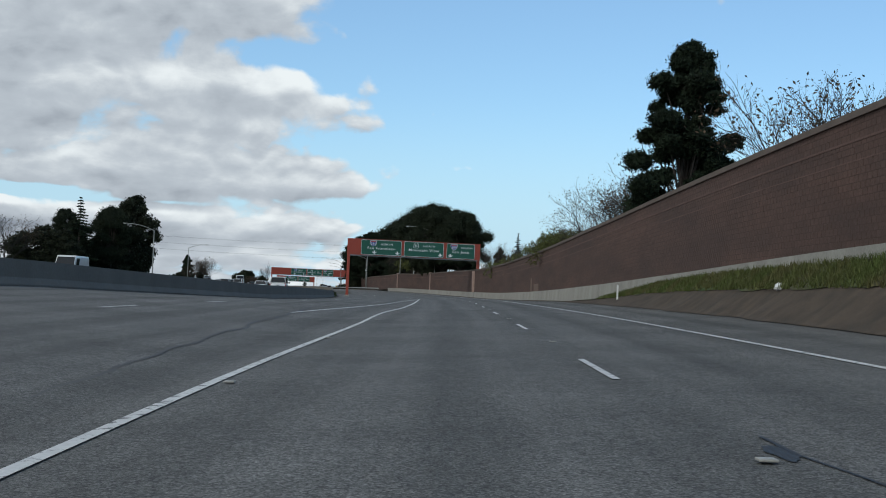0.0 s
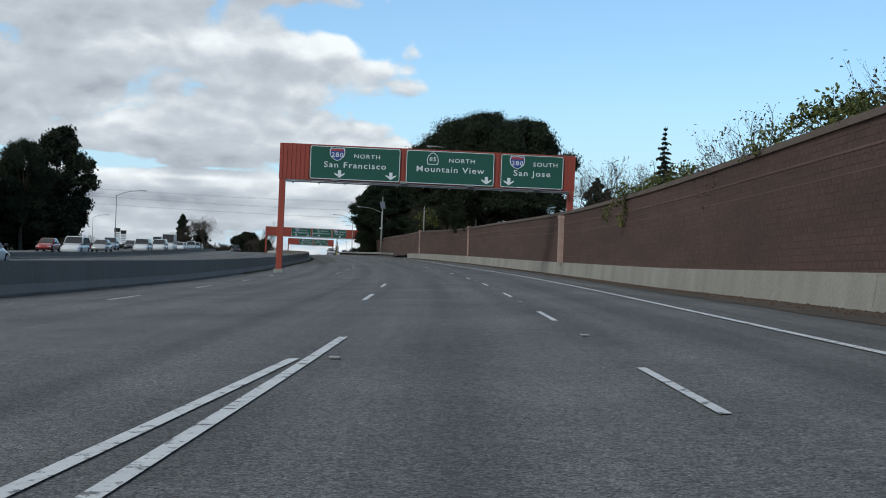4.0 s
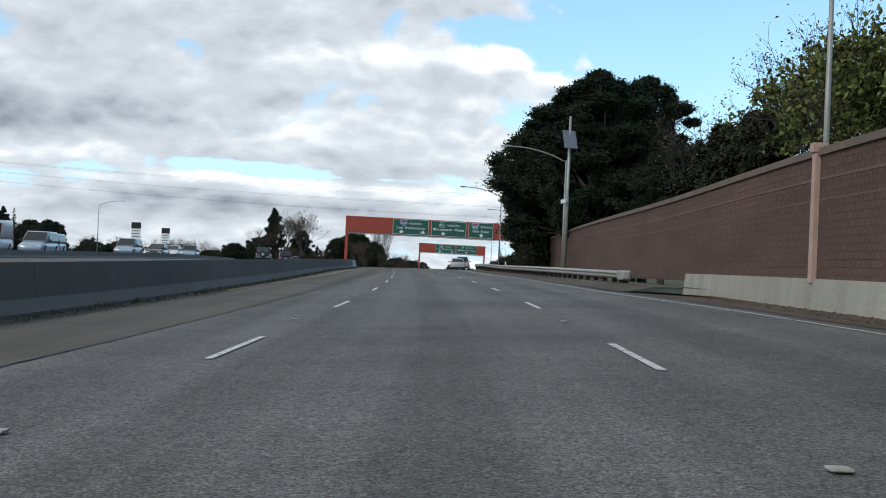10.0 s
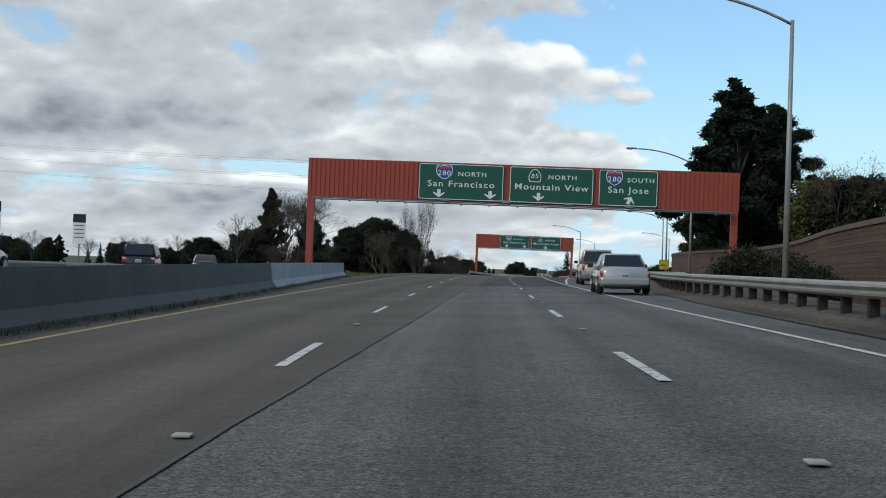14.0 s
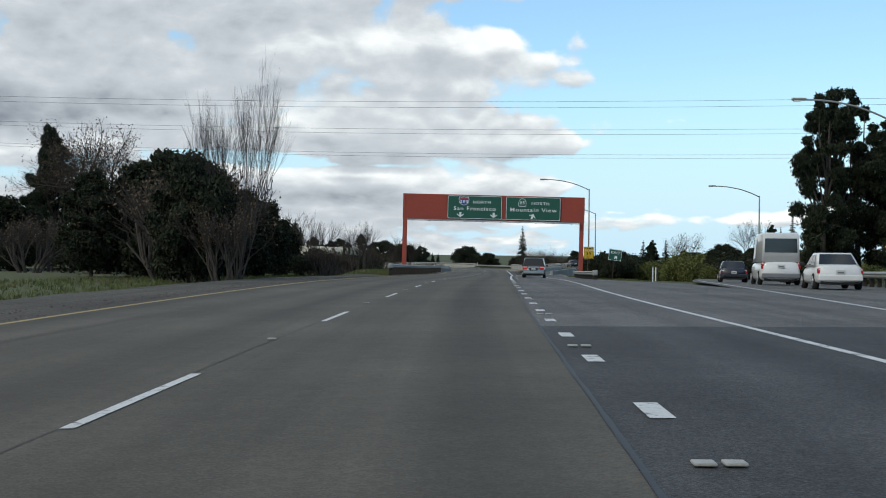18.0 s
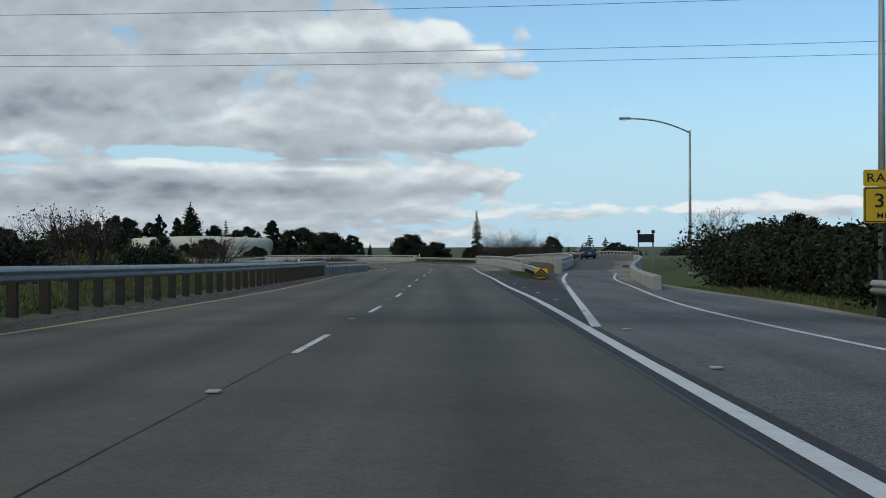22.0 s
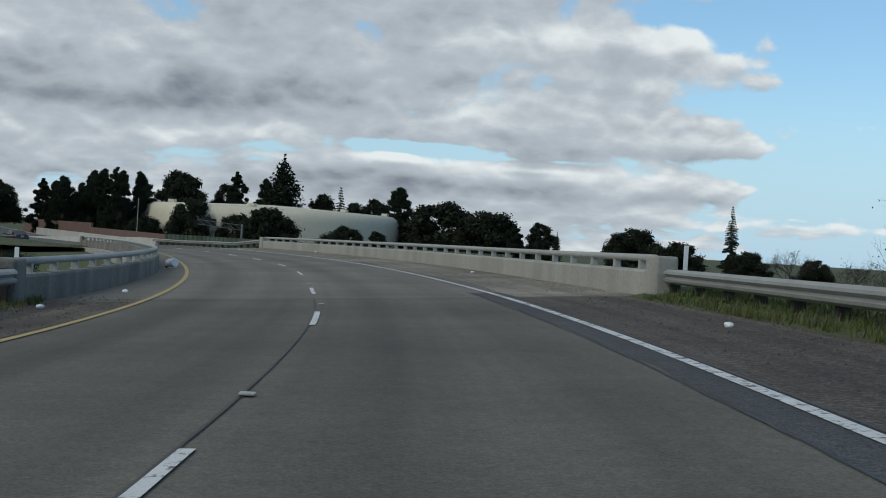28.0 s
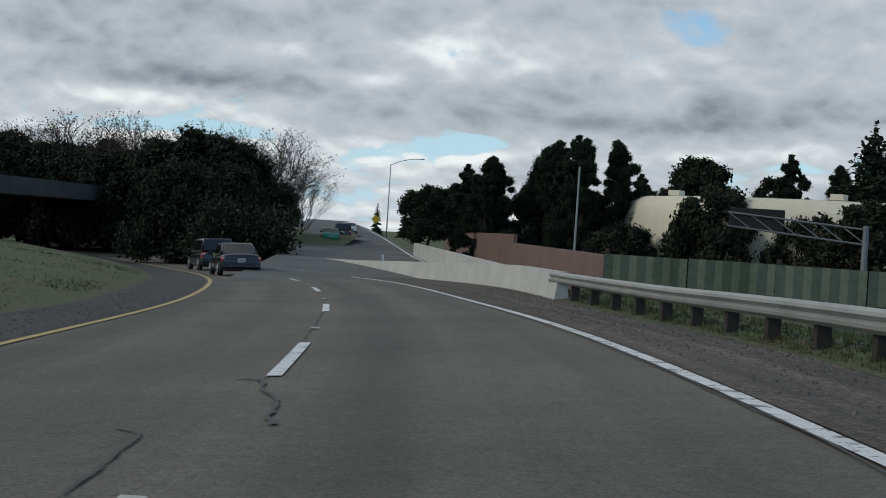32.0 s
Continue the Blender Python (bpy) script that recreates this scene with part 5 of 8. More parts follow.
def shield_outline(w, h):
    pts = [(0, 0.5), (0.25, 0.44), (0.42, 0.5), (0.5, 0.3), (0.5, 0.05), (0.42, -0.2), (0.2, -0.4), (0, -0.5)]
    return [(x * w, z * h) for x, z in pts] + [(-x * w, z * h) for x, z in pts[-2:0:-1]]


def spade_outline(w, h):
    pts = [(0, 0.5), (0.16, 0.46), (0.36, 0.25), (0.47, -0.05), (0.46, -0.35), (0.38, -0.5)]
    return [(x * w, z * h) for x, z in pts] + [(-x * w, z * h) for x, z in pts[::-1][:-1]]


ARROW = [(0, -0.30), (0.36, 0.02), (0.36, 0.12), (0.11, -0.03), (0.11, 0.32), (-0.11, 0.32), (-0.11, -0.03), (-0.36, 0.12), (-0.36, 0.02)]


def guide_sign(parent, x, z, w, h, route, way, town, arrows):
    """A green panel with its border, route shield, words and arrows; arrows: (x, turn)."""
    p = plate("sign_panel", rounded(w, h, 0.16), 0.06, pose(x, -0.34, z), "sign_green", parent, "green direction sign panel")
    V, Fc = [], []
    o, i_ = rounded(w - 0.05, h - 0.05, 0.14), rounded(w - 0.13, h - 0.13, 0.11)
    n = len(o)
    V = [(x + a, -0.374, z + b) for a, b in o] + [(x + a, -0.374, z + b) for a, b in i_]
    mesh_ob("border", V, [(k, (k + 1) % n, n + (k + 1) % n, n + k) for k in range(n)], "sign_white", p)
    sx = x - w * (0.2 if w > 4.5 else 0.24)
    if route == "280":
        zs = z + h * 0.26
        s = plate("route_shield", shield_outline(1.06, 0.92), 0.012, pose(sx, -0.38, zs), "sign_white", p)
        plate("shield_field", [(a * 0.9, b * 0.9) for a, b in shield_outline(1.06, 0.92)], 0.01, pose(sx, -0.389, zs), "sign_blue", s)
        plate("shield_band", [(-0.41, 0.22), (-0.4, 0.36), (0.4, 0.36), (0.41, 0.22)], 0.01, pose(sx, -0.394, zs), "sign_red", s)
        lettering(route, 0.46, pose(sx, -0.406, zs - 0.06), "sign_white", s, "route_number", wide=1.1)
    else:
        s = plate("route_shield", spade_outline(0.86, 0.84), 0.012, pose(sx, -0.38, z + h * 0.26), "sign_white", p)
        plate("shield_field", [(a * 0.88, b * 0.88) for a, b in spade_outline(0.86, 0.84)], 0.01, pose(sx, -0.389, z + h * 0.26), "sign_green", s)
        lettering(route, 0.42, pose(sx, -0.402, z + h * 0.24), "sign_white", s, "route_number", wide=1.05)
    lettering(way, 0.40, pose(x + w * (0.13 if w > 4.5 else 0.21), -0.376, z + h * 0.22), "sign_white", p)
    lettering(town, 0.56, pose(x, -0.376, z - h * 0.06), "sign_white", p)
    for ax, turn in arrows:
        plate("arrow", [(a * 1.0, b * 0.85) for a, b in ARROW], 0.012, pose(x + ax, -0.38, z - h * 0.33, 0, turn, 0), "sign_white", p)


def gantry(s, dl, dr, top, bottom, label, signs, tilt=0.0):
    """Red box-beam gantry with ribbed cladding, a catwalk, lamps and its signs; tilt: how far it leans with the road."""
    m = place(s) @ pose(0, 0, 0, 0, tilt, 0)
    g = empty("sign_gantry", m, label, "sign gantry", "sign gantries")
    inv = m.inverted()
    zl = (inv @ A(s, dl)).z
    ztop, zbot = top + zl, bottom + zl
    bm = bmesh.new()
    box(bm, (dr - dl, 0.42, ztop - zbot), pose((dl + dr) / 2, 0, (ztop + zbot) / 2), 0.02)
    part("beam", bm, "red_steel", g)
    bm = bmesh.new()
    n = int((dr - dl) / 0.3)
    for k in range(n):
        box(bm, (0.14, 0.05, ztop - zbot - 0.06), pose(dl + 0.15 + 0.3 * k, -0.235, (ztop + zbot) / 2))
    part("ribs", bm, "red_steel", g, "ribbed red steel cladding")
    for d in (dl + 0.25, dr - 0.25):
        z0 = (inv @ A(s, d)).z - 0.4
        bm = bmesh.new()
        box(bm, (0.42, 0.46, zbot - z0), pose(d, 0, (zbot + z0) / 2), 0.02)
        post = part("post", bm, "red_steel", g)
        bm = bmesh.new()
        box(bm, (0.7, 0.75, 0.5), pose(d, 0, z0 + 0.4), 0.03)
        part("footing", bm, "concrete", post, "concrete footing")
    # catwalk below the signs
    bm = bmesh.new()
    box(bm, (dr - dl - 0.9, 0.5, 0.07), pose((dl + dr) / 2, -0.62, zbot - 0.06), 0.01)
    for k in range(2):
        tube(bm, 0.03, 0.03, dr - dl - 0.9, pose(dl + 0.45, -0.4 - 0.45 * k, zbot - 0.16, 0, 90, 0), 8)
    part("catwalk", bm, "grey_steel", g, "grey steel catwalk")
    for k in range(int((dr - dl) / 1.8)):
        bm = bmesh.new()
        box(bm, (0.07, 0.62, 0.1), pose(dl + 1.0 + 1.8 * k, -0.55, zbot - 0.22), 0.01)
        part("bracket", bm, "grey_steel", g)
    zc = (ztop + zbot) / 2
    for x0, x1, route, way, town, arrows, lamp in signs:
        guide_sign(g, (x0 + x1) / 2, zc, x1 - x0, (ztop - zbot) * 0.93, route, way, town, arrows)
        for lx in lamp:
            bm = bmesh.new()
            vs = box(bm, (0.5, 0.3, 0.16), pose(lx, -0.95, zbot + 0.06), 0.03)
            tube(bm, 0.025, 0.025, 0.5, pose(lx, -0.95, zbot + 0.0, 90, 0, 180), 6)
            part("sign_lamp", bm, "galvanised", g, "grey flood lamp")
    return g


SF = ("280", "NORTH", "San Francisco")
MV = ("85", "NORTH", "Mountain View")
SJ = ("280", "SOUTH", "San Jose")
gantry(206, -9.9, 10.7, 9.0, 6.5, "rust-red sign gantry with three green signs beside the wall", [
    (-7.8, -1.55, *SF, [(-1.05, 0), (2.5, 0)], [-6.0]),
    (-1.15, 5.0, *MV, [(2.55, 0)], [-1.3, 3.3]),
    (5.45, 9.85, *SJ, [(-1.6, 0)], [7.9])], 0.5)
gantry(489, -12.1, 15.6, 7.8, 5.3, "rust-red sign gantry with three green signs over the lane split", [
    (-4.9, 0.56, *SF, [(-1.4, 0), (1.9, 0)], [-3.1]),
    (0.95, 6.3, *MV, [(-0.8, 0)], [0.75, 4.75]),
    (6.65, 10.4, *SJ, [(0.1, 205)], [8.6])], 0.45)
gantry(656.5, -9.42, 9.1, 8.32, 5.77, "rust-red sign gantry with two green signs before the gore", [
    (-4.85, 0.7, *SF, [(-1.45, 0), (1.95, 0)], [-3.1]),
    (1.1, 6.65, *MV, [(-0.05, 205)], [0.9, 4.85])], 0.85)

# pink pilaster of the wall round the gantry's foot
bm = bmesh.new()
M["stucco_pink"] = material("stucco_pink", (0.46, 0.33, 0.28), 0.9, vary=0.25, scale=1.5, fine=20, bump=0.3)
box(bm, (0.5, 0.5, 3.2), pose(0, 0, 2.9), 0.03)
box(bm, (0.6, 0.6, 0.24), pose(0, 0, 4.42), 0.03)
pil = part("wall_pilaster", bm, "stucco_pink")
pil.matrix_world = place(204.2, wall_line(204.2) - 0.1, -0.48)
tagged(pil, "pale pink stucco pilaster in the sound wall", "pilaster", kind="structure")


def post_sign(name, s, d, z0, foot, w, h, mat, label, words=(), posts=1, turn=0.0, outline=None, ink="sign_black", border=None):
    """A roadside sign; z0: height of the panel's lower edge over its foot."""
    m = place(s, d, foot, turn)
    g = empty(name, m, label, "road sign")
    for k in range(posts):
        x = 0 if posts == 1 else (-0.35 + 0.7 * k) * w
        bm = bmesh.new()
        box(bm, (0.09, 0.09, z0 + h * 0.9 + 0.6), pose(x, 0.06, (z0 + h * 0.9 - 0.6) / 2), 0.008)
        part("post", bm, "wood_post", g)
    p = plate("sign_panel", outline or rounded(w, h, 0.06), 0.03, pose(0, -0.02, z0 + h / 2), mat, g)
    if border:
        o, i_ = rounded(w - 0.04, h - 0.04, 0.05), rounded(w - 0.1, h - 0.1, 0.04)
        n = len(o)
        V = [(a, -0.038, z0 + h / 2 + b) for a, b in o] + [(a, -0.038, z0 + h / 2 + b) for a, b in i_]
        mesh_ob("border", V, [(k, (k + 1) % n, n + (k + 1) % n, n + k) for k in range(n)], border, p)
    for text, size, zz in words:
        lettering(text, size, pose(0, -0.04, z0 + h * zz), ink, p)
    return g, p


g, p = post_sign("exit_sign", 653.3, 11.75, 2.3, -0.55, 1.28, 1.12, "sign_green", "leaning green exit sign with an arrow on a wooden post", [("EXIT", 0.34, 0.70)], 1, ink="sign_white", border="sign_white")
plate("arrow", [(a * 0.6, b * 0.6) for a, b in ARROW], 0.012, pose(0.08, -0.045, 2.3 + 0.34, 0, 225, 0), "sign_white", p)
g.matrix_world = g.matrix_world @ pose(0, 0, 0, 0, 7, 0)
g, p = post_sign("ramp_speed_sign", 672.7, 10.75, 2.33, -0.3, 1.15, 0.92, "sign_yellow", "yellow ramp speed plate on the lamp pole", [("35", 0.5, 0.6), ("MPH", 0.19, 0.2)], 1, border="sign_black")
plate("ramp_plate", rounded(1.15, 0.42, 0.05), 0.03, pose(0, -0.02, 3.47), "sign_yellow", g)
lettering("RAMP", 0.3, pose(0, -0.04, 3.47), "sign_black", g)
g, p = post_sign("curve_speed_sign", 576, 17.4, 1.6, -0.3, 0.9, 0.9, "sign_yellow", "yellow diamond curve sign with a speed plate", [], 1, outline=[(0, 0.62), (0.62, 0), (0, -0.62), (-0.62, 0)])
plate("curve_arrow", [(-0.2, -0.28), (-0.08, -0.28), (-0.08, 0.05), (0.12, 0.16), (0.1, 0.04), (0.3, 0.2), (0.12, 0.38), (0.12, 0.27), (-0.2, 0.14)], 0.012, pose(0, -0.04, 1.85), "sign_black", p)
plate("speed_plate", rounded(0.6, 0.5, 0.04), 0.03, pose(0, -0.02, 0.95), "sign_yellow", g)
lettering("40", 0.34, pose(0, -0.04, 0.95), "sign_black", g)
g, p = post_sign("speed_sign", 508, 13.2, 1.2, -0.3, 0.75, 0.75, "sign_yellow", "yellow advisory speed sign beside the exit ramp", [("40", 0.36, 0.42)], 1, border="sign_black")


def chevron_sign(s, d, foot, w, h, z0, label, turn=0.0, point="right"):
    g, p = post_sign("chevron_sign", s, d, z0, foot, w, h, "sign_yellow", label, turn=turn)
    if point == "up":
        for k in range(3):
            z = z0 + h * (0.98 - 0.3 * k)
            V = []
            t = h * 0.22
            for x, zz in ((-w / 2, -w * 0.42), (0, 0.0), (w / 2, -w * 0.42)):
                V.append((x, max(z0, z + zz)))
            pts = [V[0], V[1], V[2], (w / 2, max(z0, z - w * 0.42 - t)), (0, max(z0, z - t)), (-w / 2, max(z0, z - w * 0.42 - t))]
            plate("chevron", pts, 0.012, pose(0, -0.042, 0), "sign_black", p)
    else:
        pts = [(-0.3 * w, 0.42 * h), (0, 0.42 * h), (0.32 * w, 0), (0, -0.42 * h), (-0.3 * w, -0.42 * h), (0.0, 0)]
        plate("chevron", pts, 0.012, pose(0, -0.042, z0 + h / 2), "sign_black", p)
    return g


chevron_sign(704.3, 4.5, 0.0, 0.64, 0.48, 0.12, "yellow and black chevron panel at the gore", 0, "up")
for s, d, f in ((679, 20.6, -0.55), (686, 23.6, -0.75), (695, 28.6, -1.0)):
    chevron_sign(s, d, f, 0.66, 0.78, 0.55, "yellow and black chevron sign on a post by the ramp bend", -14)

# dark message board beyond the branch
m = place(795, 26.1, -0.1)
g = empty("message_board", m, "black electronic message board on two posts", "message board")
for x in (-0.88, 0.88):
    bm = bmesh.new()
    tube(bm, 0.09, 0.09, 4.2, pose(x, 0.1, -1.5), 10)
    part("post", bm, "grey_steel", g)
    bm = bmesh.new()
    box(bm, (0.36, 0.3, 0.38), pose(x, 0, 2.86), 0.03)
    part("beacon", bm, "sign_black", g, "dark beacon box")
bm = bmesh.new()
box(bm, (1.95, 0.35, 1.0), pose(0, 0, 2.08), 0.03)
part("panel", bm, "sign_black", g)

# tall narrow signs by the far carriageway
for s, d, h in ((560, -62, 4.4), (600, -66, 4.4)):
    p0 = A(s, d)
    g = empty("toll_sign", pose(p0.x, p0.y, 2.6, 0, 0, heading(s)), "tall white and black lane sign on a post", "road sign", "tall lane signs")
    bm = bmesh.new()
    tube(bm, 0.12, 0.12, 4.0, Matrix(), 8)
    part("post", bm, "grey_steel", g)
    plate("sign_panel", rounded(2.0, 3.4, 0.05), 0.08, pose(0, -0.1, 5.2), "sign_white", g)
    plate("header", rounded(2.0, 1.3, 0.05), 0.09, pose(0, -0.1, 7.4), "sign_black", g)
    for k in range(4):
        plate("text_bar", rounded(1.5, 0.18, 0.02), 0.02, pose(0, -0.16, 6.3 - 0.6 * k), "grey_steel", g)


# ---- guard rails, parapets, lamps ----
def pipe(V, Fc, pts, r, n=8):
    """One unbroken tube through the points."""
    b = len(V)
    for i, q in enumerate(pts):
        z = (pts[min(i + 1, len(pts) - 1)] - pts[max(i - 1, 0)]).normalized()
        x = z.cross(Vector((0.1, 0.97, 0.2))).normalized()
        y = z.cross(x)
        V += [q + x * (r * math.cos(2 * math.pi * k / n)) + y * (r * math.sin(2 * math.pi * k / n)) for k in range(n)]
    for i in range(len(pts) - 1):
        Fc += [(b + i * n + k, b + i * n + (k + 1) % n, b + (i + 1) * n + (k + 1) % n, b + (i + 1) * n + k) for k in range(n)]
    Fc += [tuple(b + k for k in range(n - 1, -1, -1)), tuple(b + (len(pts) - 1) * n + k for k in range(n))]


WBEAM = [(0.0, 0.42), (-0.07, 0.47), (-0.08, 0.52), (0.0, 0.57), (-0.08, 0.63), (-0.07, 0.68), (0.0, 0.73), (0.02, 0.73), (-0.045, 0.67), (-0.05, 0.63), (0.03, 0.57), (-0.05, 0.52), (-0.045, 0.48), (0.02, 0.42)]


def guard_rail(s0, s1, off, label, h=0.0, side=1, pitch=1.9, ends=True, fn=A):
    """A W-beam on timber posts; side 1: the lane lies to its left."""
    g = empty("guard_rail", Matrix(), label, "guard rail", "guard rails")
    sec = [(d * side, z + h) for d, z in WBEAM]
    V, Fc = sweep(s0, s1, 1.9, follow(off, sec), fn=fn)
    mesh_ob("beam", V, Fc, "galvanised", g, "galvanised steel beam")
    bm = bmesh.new()
    box(bm, (0.2, 0.16, 1.15), pose(0.17 * side, 0, 0.15), 0.008)
    box(bm, (0.14, 0.15, 0.32), pose(0.08 * side, 0, 0.58), 0.008)
    me = bpy.data.meshes.new("post")
    bm.to_mesh(me)
    bm.free()
    me.materials.append(M["wood_post"])
    n = int((s1 - s0) / pitch)
    for k in range(n + 1):
        s = s0 + 0.1 + (s1 - s0 - 0.2) * k / n
        ob = new("post", me)
        ob.parent = g
        p = fn(s, off(s), h)
        ob.matrix_world = pose(p.x, p.y, p.z, 0, 0, heading(s))
    return g


guard_rail(339.5, 478, line((339.5, 7.75), (348, 7.3), (360, 7.15), (395, 7.05), (436, 7.25), (458, 7.4), (478, 9.0)), "galvanised guard rail on timber posts along the shoulder", fn=lambda s, d, h: A(s, d, h + float(np.interp(s, [395, 425, 478], [0.0, 0.15, 0.0]))))
guard_rail(639, 726, line((639, -8.85), (655, -8.6), (690, -8.0), (726, -7.9)), "galvanised guard rail on timber posts inside the lane", h=0.27, side=-1)
guard_rail(625.5, 668, line((625.5, 8.3), (632, 8.05), (645, 7.95), (656, 8.15), (668, 8.9)), "galvanised guard rail with a box end beside the exit lane", h=-0.06)
guard_rail(705, 727, line((705, 4.5), (716, 4.85), (727, 5.15)), "short galvanised guard rail behind the chevron panel", h=-0.12)
guard_rail(798, 842.5, line((798, 6.1), (820, 6.15), (842.5, 6.35)), "galvanised guard rail on the outside of the bend", h=-0.1)
guard_rail(801, 840, line((801, -6.9), (840, -6.75)), "galvanised guard rail on the inside of the bend", side=-1)
guard_rail(927, 960.5, line((927, 6.1), (940, 5.8), (960.5, 5.35)), "galvanised guard rail between parapet and barrier")
def rail_terminal(s, d, h, turn):
    """A boxed sheet-steel nose round the beam's end, on two posts."""
    g = empty("rail_terminal", place(s, d, h, turn), "battered grey sheet-steel crash terminal at the rail's end", "crash terminal")
    bm = bmesh.new()
    box(bm, (0.42, 1.5, 0.4), pose(0.1, 0.65, 0.56), 0.05)
    box(bm, (0.34, 0.14, 0.34), pose(0.1, -0.14, 0.56), 0.06)
    part("nose", bm, "galvanised", g)
    for y in (0.15, 1.1):
        bm = bmesh.new()
        box(bm, (0.26, 0.22, 0.9), pose(0.1, y, 0.0), 0.012)
        part("post", bm, "wood_post", g)


rail_terminal(624.2, 8.2, -0.04, -2)
rail_terminal(637.8, -9.0, 0.27, 1)
rail_terminal(338.6, 7.7, 0.0, -3)


def parapet(s0, s1, off, label, side=1, mat="concrete", h=0.0, wall=0.58, fn=A, end=True):
    """A bridge parapet: concrete wall, steel posts and a tube rail; side 1: the lane lies to its left."""
    g = empty("bridge_parapet", Matrix(), label, "bridge rail", "bridge parapets")
    sec = [(0.0 * side, -0.5 + h), (0.34 * side, -0.5 + h), (0.32 * side, wall + h), (0.05 * side, wall + h), (0.0, wall - 0.05 + h)]
    V, Fc = sweep(s0, s1, 2.0, follow(off, sec), fn=fn)
    mesh_ob("wall", V, Fc, mat, g)
    rsec = [(side * (0.16 + 0.09 * math.cos(a)), wall + 0.27 + h + 0.085 * math.sin(a)) for a in np.linspace(0, 2 * math.pi, 10, endpoint=False)]
    V, Fc = sweep(s0 + 0.1, s1 - 0.1, 2.0, follow(off, rsec), fn=fn)
    mesh_ob("rail", V, Fc, "rail_paint", g, "round steel top rail", smooth=True)
    bm = bmesh.new()
    vs = box(bm, (0.16, 0.2, 0.34), pose(0.17 * side, 0, wall + 0.12), 0.012)
    for v in vs:
        pass
    box(bm, (0.24, 0.3, 0.03), pose(0.17 * side, 0, wall + 0.012))
    me = bpy.data.meshes.new("rail_post")
    bm.to_mesh(me)
    bm.free()
    me.materials.append(M["rail_paint"])
    n = int((s1 - s0) / 2.4)
    for k in range(n):
        s = s0 + 1.2 + (s1 - s0 - 2.4) * k / max(1, n - 1)
        ob = new("rail_post", me)
        ob.parent = g
        p = fn(s, off(s), h)
        ob.matrix_world = pose(p.x, p.y, p.z, 0, 0, heading(s))
    if end:
        for s in (s0 - 0.45, s1 + 0.45):
            bm = bmesh.new()
            box(bm, (0.5, 0.95, 1.55), pose(0.17 * side, 0, 0.14), 0.06)
            e = part("end_block", bm, mat, g, "concrete end block")
            p = fn(s, off(s), h)
            e.matrix_world = pose(p.x, p.y, p.z, 0, 0, heading(s))
    return g


M["rail_paint"] = material("rail_paint", (0.36, 0.365, 0.34), 0.6, 0.2, vary=0.25, scale=1, fine=12, bump=0.1, tint=(0.25, 0.25, 0.23))
par_r = line((728, 5.15), (746, 5.2), (775, 5.7), (797, 6.1))
parapet(728.5, 797, par_r, "concrete bridge parapet with a round steel rail, outside of the bend")
# inner parapets face away from the sun; that shade is in their material's colour
parapet(728, 800, line((728, -8.1), (760, -7.6), (800, -7.0)), "grey concrete bridge parapet with a steel rail, shade painted into the grey", -1, "concrete_shaded")
parapet(843.5, 925.5, line((843, 6.2), (885, 5.95), (925, 6.0)), "pale concrete bridge parapet with a round steel rail along the bend")
parapet(841, 940, line((841, -6.8), (865, -6.35), (895, -6.9), (940, -6.2)), "blue-grey concrete parapet with a steel rail inside the bend, shade painted in", -1, "concrete_shaded")
structure("bend_barrier", sweep(959.5, 1060, 2, follow(line((959.5, 5.2), (975, 5.55), (1000, 5.9), (1060, 6.0)), [(0, -0.4), (0.5, -0.4), (0.36, 0.75), (0.16, 0.75), (0.1, 0.3)])), "concrete_pale", "pale cracked concrete barrier round the bend", "barrier")

# slabs that carry the decks
for s0, s1 in ((728, 800), (842, 941)):
    structure("bridge_slab", sweep(s0, s1, 4, lambda s: [(left_edge(s) - 1.2, -0.02), (left_edge(s) - 1.2, -1.3), (6.8, -1.3), (6.8, -0.02)]), "concrete", "concrete edge beam and slab of the bridge", "bridge")


# the branch that climbs to the right
branch_left = line((661, 1.9), (678, 3.1), (712, 5.9), (747, 10.2), (778, 14.2), (800, 16.4), (830, 19.0), (870, 23.0), (930, 30.0))
branch_right = line((661, 5.4), (678, 6.2), (694, 7.9), (711, 9.9), (725, 11.9), (747, 15.6), (778, 20.6), (800, 22.4), (830, 24.6), (870, 29.0), (930, 37.0))


def B(s, d=0.0, h=0.0):
    """A place on the branch: past the gore it climbs to a crest and falls out of sight."""
    return A(s, d, h + float(np.interp(s, [600, 722, 745, 778, 797, 830, 870, 930], [0.0, 0.0, -0.03, -0.1, -0.12, -0.7, -2.6, -5.0])))


ribbon("branch_road", 661, 735, lambda s: branch_left(s) + 0.1, lambda s: branch_right(s), "asphalt_exit_old", "grey asphalt branch ramp that climbs away", h=0.008, fn=B)
structure("branch_deck", sweep(735, 860, 4, lambda s: [(branch_left(s) - 0.3, 0.010), (branch_right(s) + 0.3, 0.010), (branch_right(s) + 0.3, -1.6), (branch_left(s) - 0.3, -1.6)], fn=B), "concrete_end", "concrete deck of the branch ramp", "bridge")
BSEC = [(0.0, -0.6), (0.32, -0.6), (0.3, 0.52), (0.04, 0.52), (0.0, 0.47)]
structure("branch_wall", sweep(686, 778, 3, follow(branch_right, BSEC), fn=B), "concrete", "pale weathered concrete wall along the climbing branch", "barrier")
